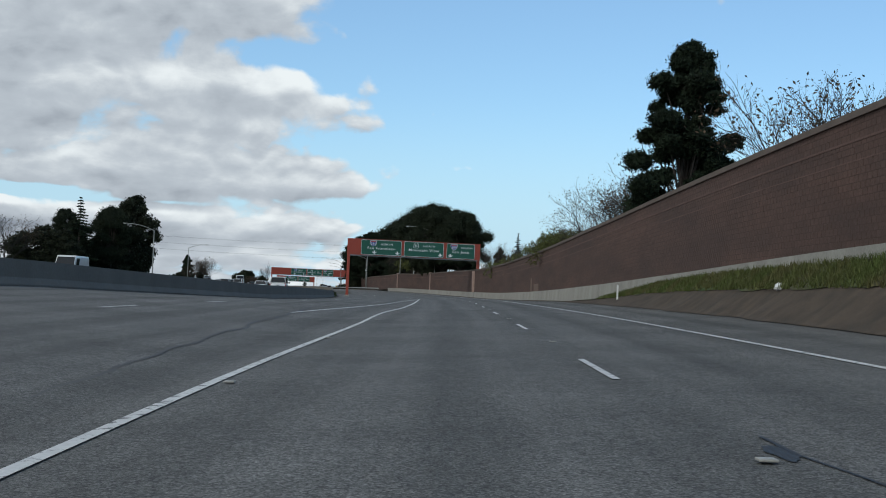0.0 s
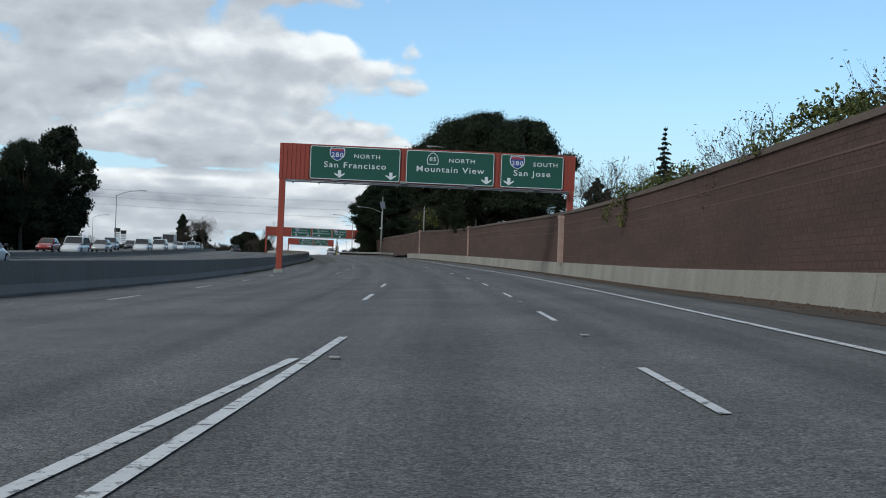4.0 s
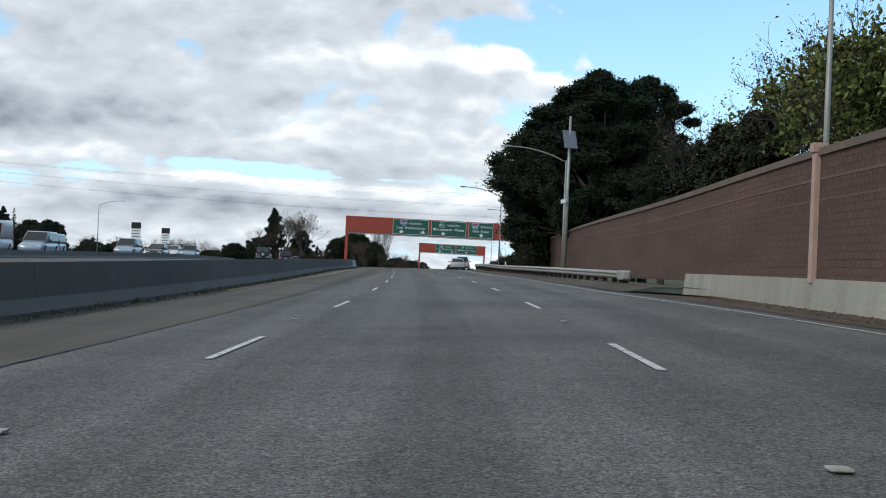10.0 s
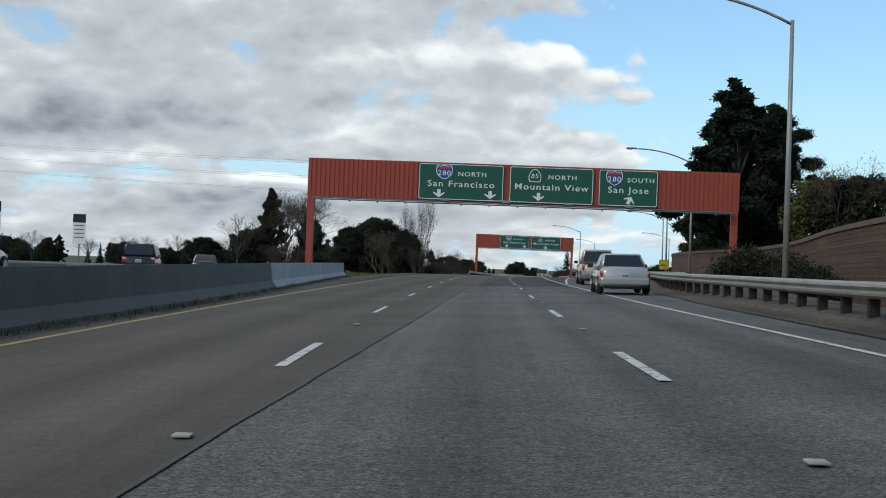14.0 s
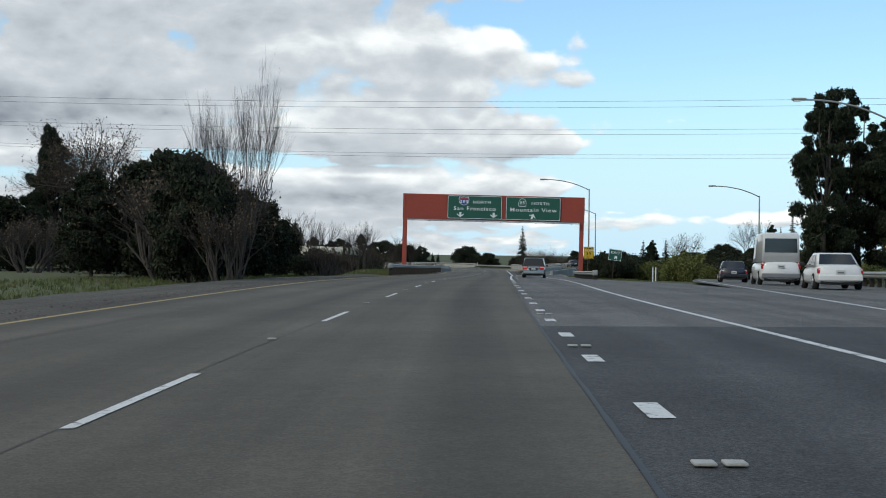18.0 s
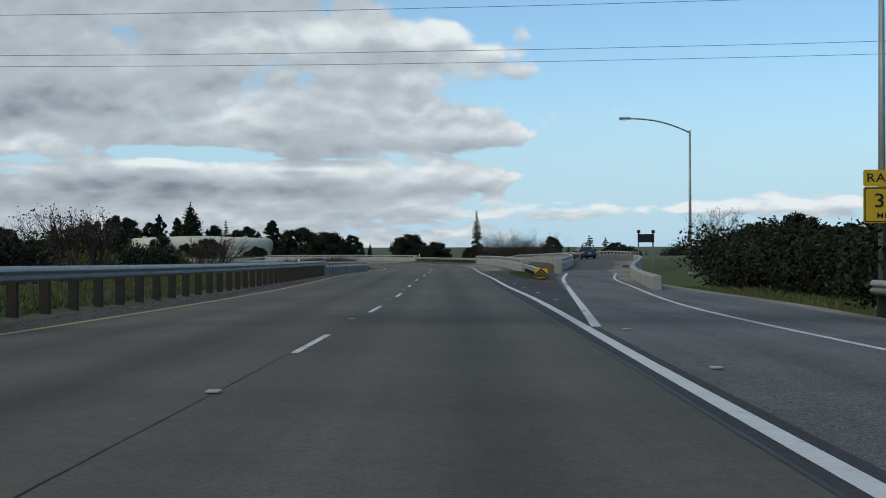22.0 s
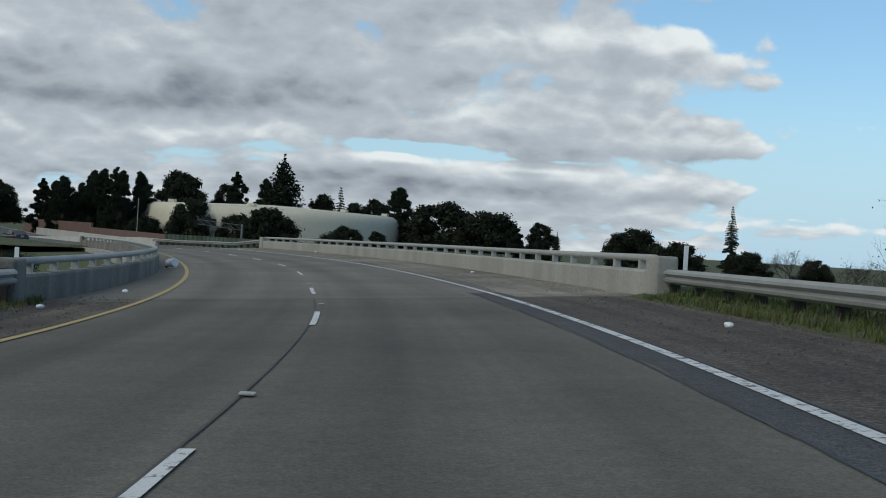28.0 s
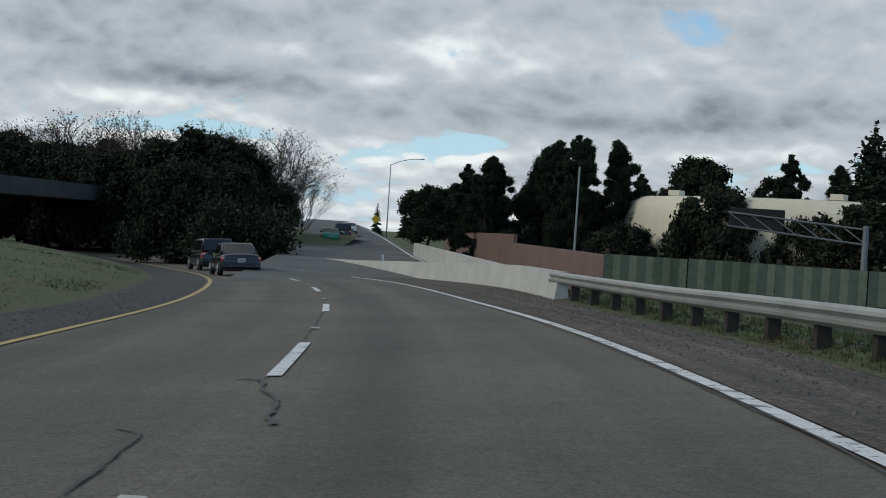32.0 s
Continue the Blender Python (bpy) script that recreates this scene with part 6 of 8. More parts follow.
for s in range(692, 778, 6):
    d = branch_right(s)
    structure("wall_joint", ([B(s, d - 0.004, 0.0), B(s + 0.03, d - 0.004, 0.0), B(s + 0.03, d - 0.004, 0.46), B(s, d - 0.004, 0.46)], [(0, 1, 2, 3)]), "sealant", "dark joint in the branch wall", "joint")
# past the crest the wall's shade is painted in with the darker concrete
parapet(779, 850, branch_right, "concrete parapet with a rail past the crest, shade painted into its colour", 1, "concrete_shaded", fn=B, wall=0.45)
parapet(729, 850, lambda s: branch_left(s) - 0.1, "concrete parapet between the branch and the connector", -1, "concrete", fn=B, wall=0.55)
ribbon("branch_shoulder", 698, 775, lambda s: branch_right(s) - np.interp(s, [698, 730, 775], [0.3, 1.5, 2.4]) + 0.4 * noise.noise(Vector((s * 0.15, 61, 0))), lambda s: branch_right(s), "dust", "dusty brown shoulder along the branch wall", h=0.012, step=2, cuts=3, category="shoulder", fn=B)
ribbon("branch_outer", 656, 699, lambda s: branch_right(s) - 0.2, line((656, 7.6), (662, 7.4), (671, 7.9), (690, 8.3), (699, 8.6)), "asphalt_exit_old", "weathered asphalt shoulder outside the branch", h=0.0105, step=3, cuts=3, category="shoulder")
ribbon("branch_kerb", 656, 699, line((656, 7.55), (662, 7.35), (671, 7.85), (690, 8.25), (699, 8.55)), line((656, 7.9), (662, 7.8), (671, 8.3), (690, 8.75), (699, 9.1)), "dust", "dusty edge of the branch shoulder", h=0.014, step=2, cuts=2, category="shoulder")
ribbon("gore_strip", 600, 728, lambda s: seam(s) + 0.02, lambda s: thick(s) + 0.2, "asphalt_dark", "dark asphalt strip under the broad line", h=0.0085, step=2, cuts=2)
ribbon("gore_pavement", 661, 728, lambda s: thick(s) - 0.1, lambda s: min(branch_left(s) + 0.2, 5.6 + (s - 708) * 0.02), "asphalt_dark", "dark dirty asphalt of the gore", h=0.0105, step=3, cuts=3)
ribbon("gore_litter", 698, 728, lambda s: np.interp(s, [698, 705, 728], [4.4, 4.0, 4.3]) + 0.35 * noise.noise(Vector((s * 0.4, 5, 0))), lambda s: np.interp(s, [698, 705, 728], [4.7, 5.1, 5.6]) + 0.3 * noise.noise(Vector((s * 0.3, 9, 0))), "dirt", "dirt and leaf litter in the gore", h=0.013, step=1, cuts=4, category="litter")
ribbon("deck_dirt", 728, 752, lambda s: 4.0 + 0.9 * noise.noise(Vector((s * 0.25, 15, 0))) + (s - 728) * 0.03, lambda s: par_r(s) - 0.02, "dirt", "moss, weeds and dirt along the parapet's foot", h=0.012, step=0.8, cuts=3, category="weeds")
bm = bmesh.new()
bmesh.ops.create_icosphere(bm, subdivisions=2, radius=0.5)
for v in bm.verts:
    v.co = Vector((v.co.x * 0.5, v.co.y * 1.2, v.co.z * 0.3)) * (1 + 0.5 * noise.noise(v.co * 4))
e = part("tyre_scrap", bm, "sealant")
e.matrix_world = place(741, branch_right(741) - 0.7, 0.05)
tagged(e, "heap of torn black tyre rubber by the branch wall", "litter")

# the exit ramp that leaves to the right
exit_left = line((450, 3.5), (476, 4.3), (492, 4.95), (509, 5.75), (538, 7.9), (600, 13.6), (640, 18.5), (700, 29))
ribbon("exit_ramp", 455, 700, lambda s: exit_left(s) - 0.6, lambda s: exit_left(s) + 7.2, "asphalt", "grey asphalt exit ramp that bears away", h=-0.001)
guard_rail(478, 610, lambda s: exit_left(s) + 6.6, "galvanised guard rail along the exit ramp")

# the opposite carriageway, at the level of the median barrier's foot
opp_r = line((-80, -31), (0, -19.5), (50, -16.6), (100, -13.6), (208, -12.5), (284, -9.5), (396, -8.1), (439, -8.2), (480, -12), (560, -38), (660, -75))


def O(s, d=0.0, h=0.0):
    p, q = A(s, opp_r(s)), A(s, opp_r(s) - d)
    return Vector((q.x, q.y, p.z + h + float(np.interp(s, [0, 120, 420, 500], [0.5, 0.5, 0.35, -0.1]))))


ribbon("far_carriageway", -80, 640, lambda s: 0.0, lambda s: 30.0, "asphalt", "grey asphalt of the far carriageways", step=5, fn=O)
structure("far_barrier", sweep(-80, 560, 5, [(15.3 + d, h * 0.45) for d, h in JERSEY], fn=O), "concrete_median", "low concrete barrier between the far carriageways", "barrier")


def street_lamp(x, y, z, h, reach, turn, label="galvanised street lamp with a curved arm", head=True):
    """A tall tapered pole with a curved mast arm; turn: where the arm points."""
    g = empty("street_lamp", pose(x, y, z, 0, 0, turn), label, "street lamp", "street lamps")
    bm = bmesh.new()
    tube(bm, 0.11, 0.065, h, Matrix(), 12)
    tube(bm, 0.17, 0.17, 0.12, pose(0, 0, 0), 12)
    part("pole", bm, "galvanised", g, smooth=True)
    V, Fc = [], []
    n = 10
    pts = []
    for k in range(n + 1):
        u = k / n
        pts.append(Vector((reach * u, 0, h - 0.15 + 1.9 * (1 - (1 - u) ** 2.2) * (reach / 5.0) * 0.62)))
    pipe(V, Fc, pts, 0.052, 8)
    mesh_ob("arm", V, Fc, "galvanised", g, smooth=True)
    if head:
        bm = bmesh.new()
        box(bm, (0.75, 0.26, 0.14), pose(reach + 0.25, 0, pts[-1].z + 0.02), 0.05)
        hd = part("head", bm, "galvanised", g, "grey cobra-head luminaire")
        bm = bmesh.new()
        box(bm, (0.36, 0.2, 0.05), pose(reach + 0.35, 0, pts[-1].z - 0.07), 0.02)
        part("lens", bm, "sign_white", hd)
    return g


def lamp_at(s, d, h, reach, foot=0.0, turn=180.0, **k):
    p = A(s, d, foot)
    return street_lamp(p.x, p.y, p.z - 0.2, h, reach, heading(s) + turn, **k)


lamp_at(268, 10.6, 12.6, 5.4)
lamp_at(324, 11.0, 11.1, 4.6)
lamp_at(392, 11.7, 9.6, 4.6)
lamp_at(447, 9.9, 9.4, 4.4)
lamp_at(505, 14.8, 9.3, 4.4)
lamp_at(590, 21.0, 8.9, 4.4)
lamp_at(547, 17.6, 9.4, 4.4)
lamp_at(673, 10.75, 10.2, 5.0)
lamp_at(659, 27.3, 8.9, 4.6)
lamp_at(724, 15.6, 9.2, 3.9)
lamp_at(230, -42, 11.5, 4.6)
lamp_at(360, -40, 11.5, 4.6, turn=0.0)
lamp_at(560, -70, 11.0, 4.6, turn=0.0)
street_lamp(-232, 1060, -1.5, 13, 4.5, 20)

# camera pole with a solar panel
p = A(388.2, 11.42, -0.3)
g = empty("camera_pole", pose(p.x, p.y, p.z, 0, 0, heading(390)), "grey steel pole with a solar panel and a camera box", "pole")
bm = bmesh.new()
tube(bm, 0.16, 0.09, 12.8, Matrix(), 12)
part("pole", bm, "galvanised", g, smooth=True)
bm = bmesh.new()
box(bm, (1.1, 0.06, 1.5), pose(0, -0.2, 11.0, -20, 0, 20), 0.01)
part("solar_panel", bm, "grey_steel", g, "tilted grey solar panel")
bm = bmesh.new()
box(bm, (0.35, 0.5, 0.3), pose(-0.3, -0.1, 6.2), 0.03)
part("camera_box", bm, "sign_white", g, "white camera box")
for s in (268.4, 321.9):
    lo, hi = wall_foot(s) - 0.12, wall_top(s) + 0.12
    bm = bmesh.new()
    box(bm, (0.16, 0.3, hi - lo), pose(0, 0, (hi - lo) / 2), 0.015)
    box(bm, (0.42, 0.36, 0.26), pose(0.06, 0, hi - lo - 0.1), 0.02)
    e = part("wall_pilaster", bm, "stucco_pink")
    e.matrix_world = place(s, wall_line(s) - 0.08, lo)
    tagged(e, "narrow pale pilaster with a cap on the sound wall", "pilaster", kind="structure")

# delineators and paddle markers
for s, d in ((74, 9.5), (410, 8.6), (413, 8.8), (640, 14.4), (645, 15.2), (716, -8.6), (843.4, 7.0), (846, -8.0), (1000, 7.5)):
    bm = bmesh.new()
    box(bm, (0.1, 0.03, 1.35), pose(0, 0, 0.45), 0.006)
    e = part("marker_post", bm, "sign_white")
    e.matrix_world = place(s, d)
    tagged(e, "thin white marker post beside the pavement", "marker post", "marker posts")

# overhead power lines
tower_l, tower_r = Vector((-330, 770, 44)), Vector((330, 700, 44))
wires = empty("power_lines", Matrix(), "thin sagging power lines high over the road", "power line")
for k in range(6):
    V, Fc = [], []
    off = Vector((0, 9 * (k % 2), 0)) + Vector((0, 16 * (k // 2), -3.2 * (k // 2)))
    pts = []
    for i in range(31):
        u = i / 30
        q = tower_l.lerp(tower_r, u) + off
        q.z -= 14 * 4 * u * (1 - u)
        pts.append(q)
    pipe(V, Fc, pts, 0.022, 4)
    mesh_ob("wire", V, Fc, "sign_black", wires)
for side, q in (("west", tower_l), ("east", tower_r)):
    g = empty("pylon", pose(q.x, q.y + 16, 0), "grey lattice power pylon", "pylon", "pylons")
    V, Fc = [], []
    for sx in (-1, 1):
        for sy in (-1, 1):
            limb(V, Fc, (sx * 4, sy * 4, -1), (sx * 0.6, sy * 0.6, 46), 0.15, 0.1, 4)
    for k in range(10):
        z0, z1 = 4.6 * k, 4.6 * (k + 1)
        r0, r1 = 4 - 3.4 * z0 / 46, 4 - 3.4 * z1 / 46
        for sx, sy, ex, ey in ((-1, -1, 1, -1), (1, -1, 1, 1), (1, 1, -1, 1), (-1, 1, -1, -1)):
            limb(V, Fc, (sx * r0, sy * r0, z0), (ex * r1, ey * r1, z1), 0.06, 0.06, 3)
            limb(V, Fc, (ex * r0, ey * r0, z0), (sx * r1, sy * r1, z1), 0.06, 0.06, 3)
    mesh_ob("lattice", V, Fc, "grey_steel", g)
    V, Fc = [], []
    for z in (37.5, 41, 44.2):
        limb(V, Fc, (0, -26, z), (0, 26, z), 0.14, 0.14, 4)
    mesh_ob("cross_arms", V, Fc, "grey_steel", g)


# ---- vehicles ----
def paint(name, c, rough=0.28, metal=0.35):
    m = material(name, c, rough, metal, vary=0.06, scale=1.5, fine=9, bump=0, spec=0.5)
    m.node_tree.nodes["Principled BSDF"].inputs["Coat Weight"].default_value = 0.6
    return m


M["car_silver_green"] = paint("car_silver_green", (0.27, 0.3, 0.31), 0.26, 0.55)
M["car_silver"] = paint("car_silver", (0.42, 0.42, 0.42))
M["car_white"] = paint("car_white", (0.68, 0.68, 0.66), 0.35, 0.0)
M["car_black"] = paint("car_black", (0.015, 0.015, 0.02), 0.25, 0.1)
M["car_blue_pale"] = paint("car_blue_pale", (0.30, 0.37, 0.42))
M["car_blue_dark"] = paint("car_blue_dark", (0.012, 0.015, 0.024))
M["car_tan"] = paint("car_tan", (0.40, 0.37, 0.31))
M["car_red"] = paint("car_red", (0.30, 0.03, 0.025))
M["car_green"] = paint("car_green", (0.02, 0.22, 0.12))
M["car_glass"] = material("car_glass", (0.012, 0.014, 0.016), 0.06, vary=0.1, scale=1, fine=5, bump=0, spec=0.6)
M["tyre"] = material("tyre", (0.018, 0.018, 0.018), 0.9, vary=0.2, scale=4, fine=30, bump=0.2)
M["rim"] = material("rim", (0.38, 0.38, 0.39), 0.35, 0.8, vary=0.15, scale=4, fine=30, bump=0)
M["lamp_bright"] = material("lamp_bright", (0.62, 0.02, 0.015), 0.2, vary=0.1, scale=5, fine=40, bump=0, spec=0.6)
M["lamp_red"] = material("lamp_red", (0.42, 0.012, 0.012), 0.25, vary=0.1, scale=5, fine=40, bump=0, spec=0.6)
M["lamp_clear"] = material("lamp_clear", (0.62, 0.62, 0.60), 0.15, vary=0.1, scale=5, fine=40, bump=0, spec=0.6)
M["trim_black"] = material("trim_black", (0.02, 0.02, 0.02), 0.6, vary=0.15, scale=5, fine=40, bump=0)
M["number_plate"] = material("number_plate", (0.55, 0.55, 0.52), 0.5, vary=0.1, scale=5, fine=40, bump=0)


def lathe_body(stations, n=20, p=0.42):
    """A closed body through superellipse sections (y, half width, bottom, top)."""
    V, Fc = [], []
    for y, w, z0, z1 in stations:
        for k in range(n):
            a = 2 * math.pi * (k + 0.5) / n
            c, s = math.cos(a), math.sin(a)
            zz = (z0 + z1) / 2 + (z1 - z0) / 2 * math.copysign(abs(s) ** p, s)
            u = (zz - z0) / (z1 - z0)
            V.append((w * math.copysign(abs(c) ** p, c) * (1 - 0.06 * u * u), y, zz))
    for i in range(len(stations) - 1):
        Fc += [(i * n + k, i * n + (k + 1) % n, (i + 1) * n + (k + 1) % n, (i + 1) * n + k) for k in range(n)]
    Fc.append(tuple(range(n)))
    Fc.append(tuple((len(stations) - 1) * n + k for k in range(n - 1, -1, -1)))
    return V, Fc


def solid(name, VF, mat, parent, label="", smooth=True):
    bm = bmesh.new()
    vs = [bm.verts.new(v) for v in VF[0]]
    for f in VF[1]:
        bm.faces.new([vs[i] for i in f])
    return part(name, bm, mat, parent, label, smooth)


def pane(name, quad, parent, mat="car_glass", lift=0.012):
    """A window or lamp let onto a face; quad: four corners, seen anticlockwise from outside."""
    q = [Vector(v) for v in quad]
    nrm = (q[1] - q[0]).cross(q[3] - q[0]).normalized()
    V = [v + nrm * lift for v in q] + [v - nrm * 0.03 for v in q]
    return mesh_ob(name, V, [(0, 1, 2, 3), (7, 6, 5, 4), (0, 4, 5, 1), (1, 5, 6, 2), (2, 6, 7, 3), (3, 7, 4, 0)], mat, parent)


SHAPES = {
    # length, width, height, belt, cabin base rear/front, roof rear/front, rear top of the body, wheel radius
    "minivan": (5.1, 1.96, 1.74, 1.02, -2.46, 1.55, -2.25, 0.35, 1.02, 0.34),
    "sedan": (4.6, 1.8, 1.44, 0.94, -1.75, 1.25, -0.95, 0.25, 0.98, 0.32),
    "suv": (4.7, 1.88, 1.74, 1.05, -2.25, 1.2, -2.05, 0.35, 1.05, 0.37),
    "pickup": (5.6, 1.98, 1.88, 1.15, -0.7, 1.15, -0.45, 0.4, 1.15, 0.39),
    "van": (6.2, 1.99, 2.6, 1.2, -3.05, 2.3, -3.0, 1.35, 1.2, 0.36),
    "jeep": (4.2, 1.87, 1.85, 1.12, -2.0, 0.6, -1.98, 0.45, 1.12, 0.40),
}


def car(kind, colour, label, m, roof=None, group="traffic"):
    """A vehicle, y ahead, standing on its wheels at the pose m."""
    L, W, H, belt, cb0, cb1, cr0, cr1, rt, wr = SHAPES[kind]
    g = empty("minivan" if kind == "minivan" else "pickup_truck" if kind == "pickup" else "delivery_van" if kind == "van" else "car", m, label, "car" if kind not in ("pickup", "van", "minivan") else {"pickup": "pickup", "van": "van", "minivan": "minivan"}[kind], group)
    w, h2 = W / 2, L / 2
    lo = 0.2 if kind != "jeep" else 0.4
    hood = belt - (0.05 if kind in ("pickup", "jeep") else 0.12)
    st = [(-h2, w * 0.86, lo + 0.14, rt - 0.1), (-h2 + 0.08, w * 0.95, lo + 0.06, rt - 0.03), (-h2 + 0.5, w, lo, rt), (cb0 + 0.5, w, lo - 0.02, belt), (0, w, lo - 0.02, belt),
          (cb1, w, lo - 0.02, belt - 0.02), (h2 - 0.7, w * 0.98, lo, hood), (h2 - 0.15, w * 0.92, lo + 0.05, hood - 0.14), (h2, w * 0.8, lo + 0.14, hood - 0.28)]
    st = sorted(st)
    solid("body", lathe_body(st), colour, g)
    if kind == "pickup":
        bm = bmesh.new()
        box(bm, (W * 0.86, 1.75, 0.04), pose(0, -h2 + 1.1, belt + 0.012), 0.01)
        part("bed_cover", bm, "trim_black", g)
    wb, wt = w * (0.97 if kind in ("minivan", "suv") else 0.93), w * (0.86 if kind in ("van", "jeep") else 0.81 if kind in ("minivan", "suv") else 0.73)
    zb, zr = belt - 0.05, H
    ym = (cr0 + cr1) / 2
    cab = [(cb0, wb, zb), (cr0, wt, zr), (cr1, wt, zr), (cb1, wb, zb)]
    bm = bmesh.new()
    lv = [bm.verts.new((-x, y, z)) for y, x, z in cab]
    rv = [bm.verts.new((x, y, z)) for y, x, z in cab]
    bm.faces.new(lv)
    bm.faces.new(rv[::-1])
    for i in range(4):
        bm.faces.new((lv[i], rv[i], rv[(i + 1) % 4], lv[(i + 1) % 4]))
    bmesh.ops.recalc_face_normals(bm, faces=bm.faces)
    bmesh.ops.bevel(bm, geom=[e for e in bm.edges if max(v.co.z for v in e.verts) > zb + 0.1], offset=0.09, segments=3, affect="EDGES", profile=0.6)
    part("cabin", bm, roof or colour, g, smooth=True)

    def on(sx, u, v):
        y0, y1 = cb0 + (cr0 - cb0) * v, cb1 + (cr1 - cb1) * v
        return (sx * (wb + (wt - wb) * v), y0 + (y1 - y0) * u, zb + (zr - zb) * v)

    cuts = {"minivan": (0.06, 0.32, 0.60, 0.86), "suv": (0.07, 0.3, 0.58, 0.86), "sedan": (0.16, 0.5, 0.86), "pickup": (0.12, 0.48, 0.88), "van": (0.7, 0.93), "jeep": (0.06, 0.42, 0.9)}[kind]
    for sx in (-1, 1):
        for a, b in zip(cuts, cuts[1:]):
            q = [on(sx, a + 0.012, 0.12), on(sx, b - 0.012, 0.12), on(sx, b - 0.012, 0.84), on(sx, a + 0.012, 0.84)]
            pane("side_window", q if sx > 0 else q[::-1], g)
        bm = bmesh.new()
        box(bm, (0.2, 0.1, 0.15), pose(sx * (w + 0.1), cb1 - 0.35, belt + 0.06), 0.03)
        part("mirror", bm, "trim_black", g)
    v0, v1 = (0.1, 0.9) if kind == "minivan" else (0.16, 0.88) if kind != "van" else (0.32, 0.8)
    wrap = 0.95 if kind == "minivan" else 0.88

    def back(xf, v):
        return (xf * (wb + (wt - wb) * v) * wrap, cb0 + (cr0 - cb0) * v, zb + (zr - zb) * v)

    def front(xf, v):
        return (xf * (wb + (wt - wb) * v) * 0.9, cb1 + (cr1 - cb1) * v, zb + (zr - zb) * v)

    pane("rear_window", [back(-1, v0), back(1, v0), back(1, v1), back(-1, v1)], g)
    pane("windscreen", [front(1, 0.1), front(-1, 0.1), front(-1, 0.9), front(1, 0.9)], g)
    # lamps, bumpers, number plate
    tall = kind in ("pickup", "van", "jeep")
    for sx in (-1, 1):
        lw, lh = (0.13, 0.36) if tall else (0.42, 0.27) if kind == "minivan" else (0.38 if kind != "suv" else 0.24, 0.2 if kind != "suv" else 0.34)
        x = sx * (w * 0.955 - lw / 2)
        zc = belt - (0.22 if kind != "minivan" else 0.16)
        bm = bmesh.new()
        rear = -h2 - (0.045 if kind == "minivan" else 0.0)
        box(bm, (lw, 0.2, lh), pose(x, rear + 0.12, zc), 0.03)
        tl = part("tail_light", bm, "lamp_red", g, "red tail light")
        bm = bmesh.new()
        box(bm, (lw * 0.8, 0.02, lh * 0.24), pose(x, rear + 0.022, zc + lh * 0.26), 0.005)
        part("reversing_lens", bm, "lamp_clear", tl)
        if kind == "minivan":
            bm = bmesh.new()
            box(bm, (lw * 0.86, 0.02, lh * 0.34), pose(x, rear + 0.02, zc - lh * 0.2), 0.006)
            part("brake_lens", bm, "lamp_bright", tl, "bright red brake lens")
        bm = bmesh.new()
        box(bm, (0.4, 0.2, 0.17), pose(sx * (w * 0.9 - 0.22), h2 - 0.12, hood - 0.3), 0.04)
        part("headlight", bm, "lamp_clear", g, "clear headlight")
    bm = bmesh.new()
    box(bm, (W * 0.93, 0.24, 0.24), pose(0, -h2 + 0.05, lo + 0.26), 0.05)
    part("rear_bumper", bm, colour if kind not in ("pickup", "van", "jeep") else "grey_steel", g)
    bm = bmesh.new()
    box(bm, (W * 0.8, 0.3, 0.12), pose(0, -h2 + 0.2, lo + 0.08), 0.03)
    part("valance", bm, "trim_black", g)
    bm = bmesh.new()
    box(bm, (0.34, 0.02, 0.17), pose(0, -h2 - 0.03, belt - 0.27), 0.004)
    pl = part("number_plate", bm, "number_plate", g)
    bm = bmesh.new()
    box(bm, (0.24, 0.01, 0.06), pose(0, -h2 - 0.042, belt - 0.28))
    part("plate_bar", bm, "grey_steel", pl)
    bm = bmesh.new()
    box(bm, (W * 0.5, 0.06, 0.16), pose(0, h2 - 0.06, hood - 0.36), 0.02)
    part("grille", bm, "trim_black", g)
    if kind == "minivan":
        plate("plate_recess", [(-0.46, 0.1), (0.46, 0.1), (0.3, -0.13), (-0.3, -0.13)], 0.05, pose(0, -h2 + 0.005, belt - 0.26), "trim_black", g)
        # the tailgate's shut line and its sill
        gate = [(-0.8, -0.02), (-0.72, -0.46), (-0.66, -0.5), (0.66, -0.5), (0.72, -0.46), (0.8, -0.02)]
        for (x0, z0), (x1, z1) in zip(gate, gate[1:]):
            ln, an = math.hypot(x1 - x0, z1 - z0), math.degrees(math.atan2(z1 - z0, x1 - x0))
            bm = bmesh.new()
            box(bm, (ln, 0.02, 0.014), pose((x0 + x1) / 2, -h2 - 0.002, belt + (z0 + z1) / 2, 0, -an, 0))
            part("shut_line", bm, "trim_black", g)
        bm = bmesh.new()
        box(bm, (W * 0.9, 0.06, 0.1), pose(0, -h2 - 0.05, lo + 0.15), 0.02)
        part("bumper_lip", bm, "trim_black", g)
        bm = bmesh.new()
        box(bm, (0.9, 0.03, 0.05), pose(0, -h2 + 0.01, belt - 0.09), 0.01)
        part("tailgate_strip", bm, "rim", g, "chrome tailgate strip")
        for sx in (-1, 1):
            bm = bmesh.new()
            box(bm, (0.05, 1.9, 0.04), pose(sx * (wt - 0.1), -0.95, H + 0.04), 0.012)
            for y in (-1.8, -0.1):
                box(bm, (0.05, 0.16, 0.06), pose(sx * (wt - 0.1), y, H + 0.01), 0.01)
            part("roof_rail", bm, "trim_black", g)
        bm = bmesh.new()
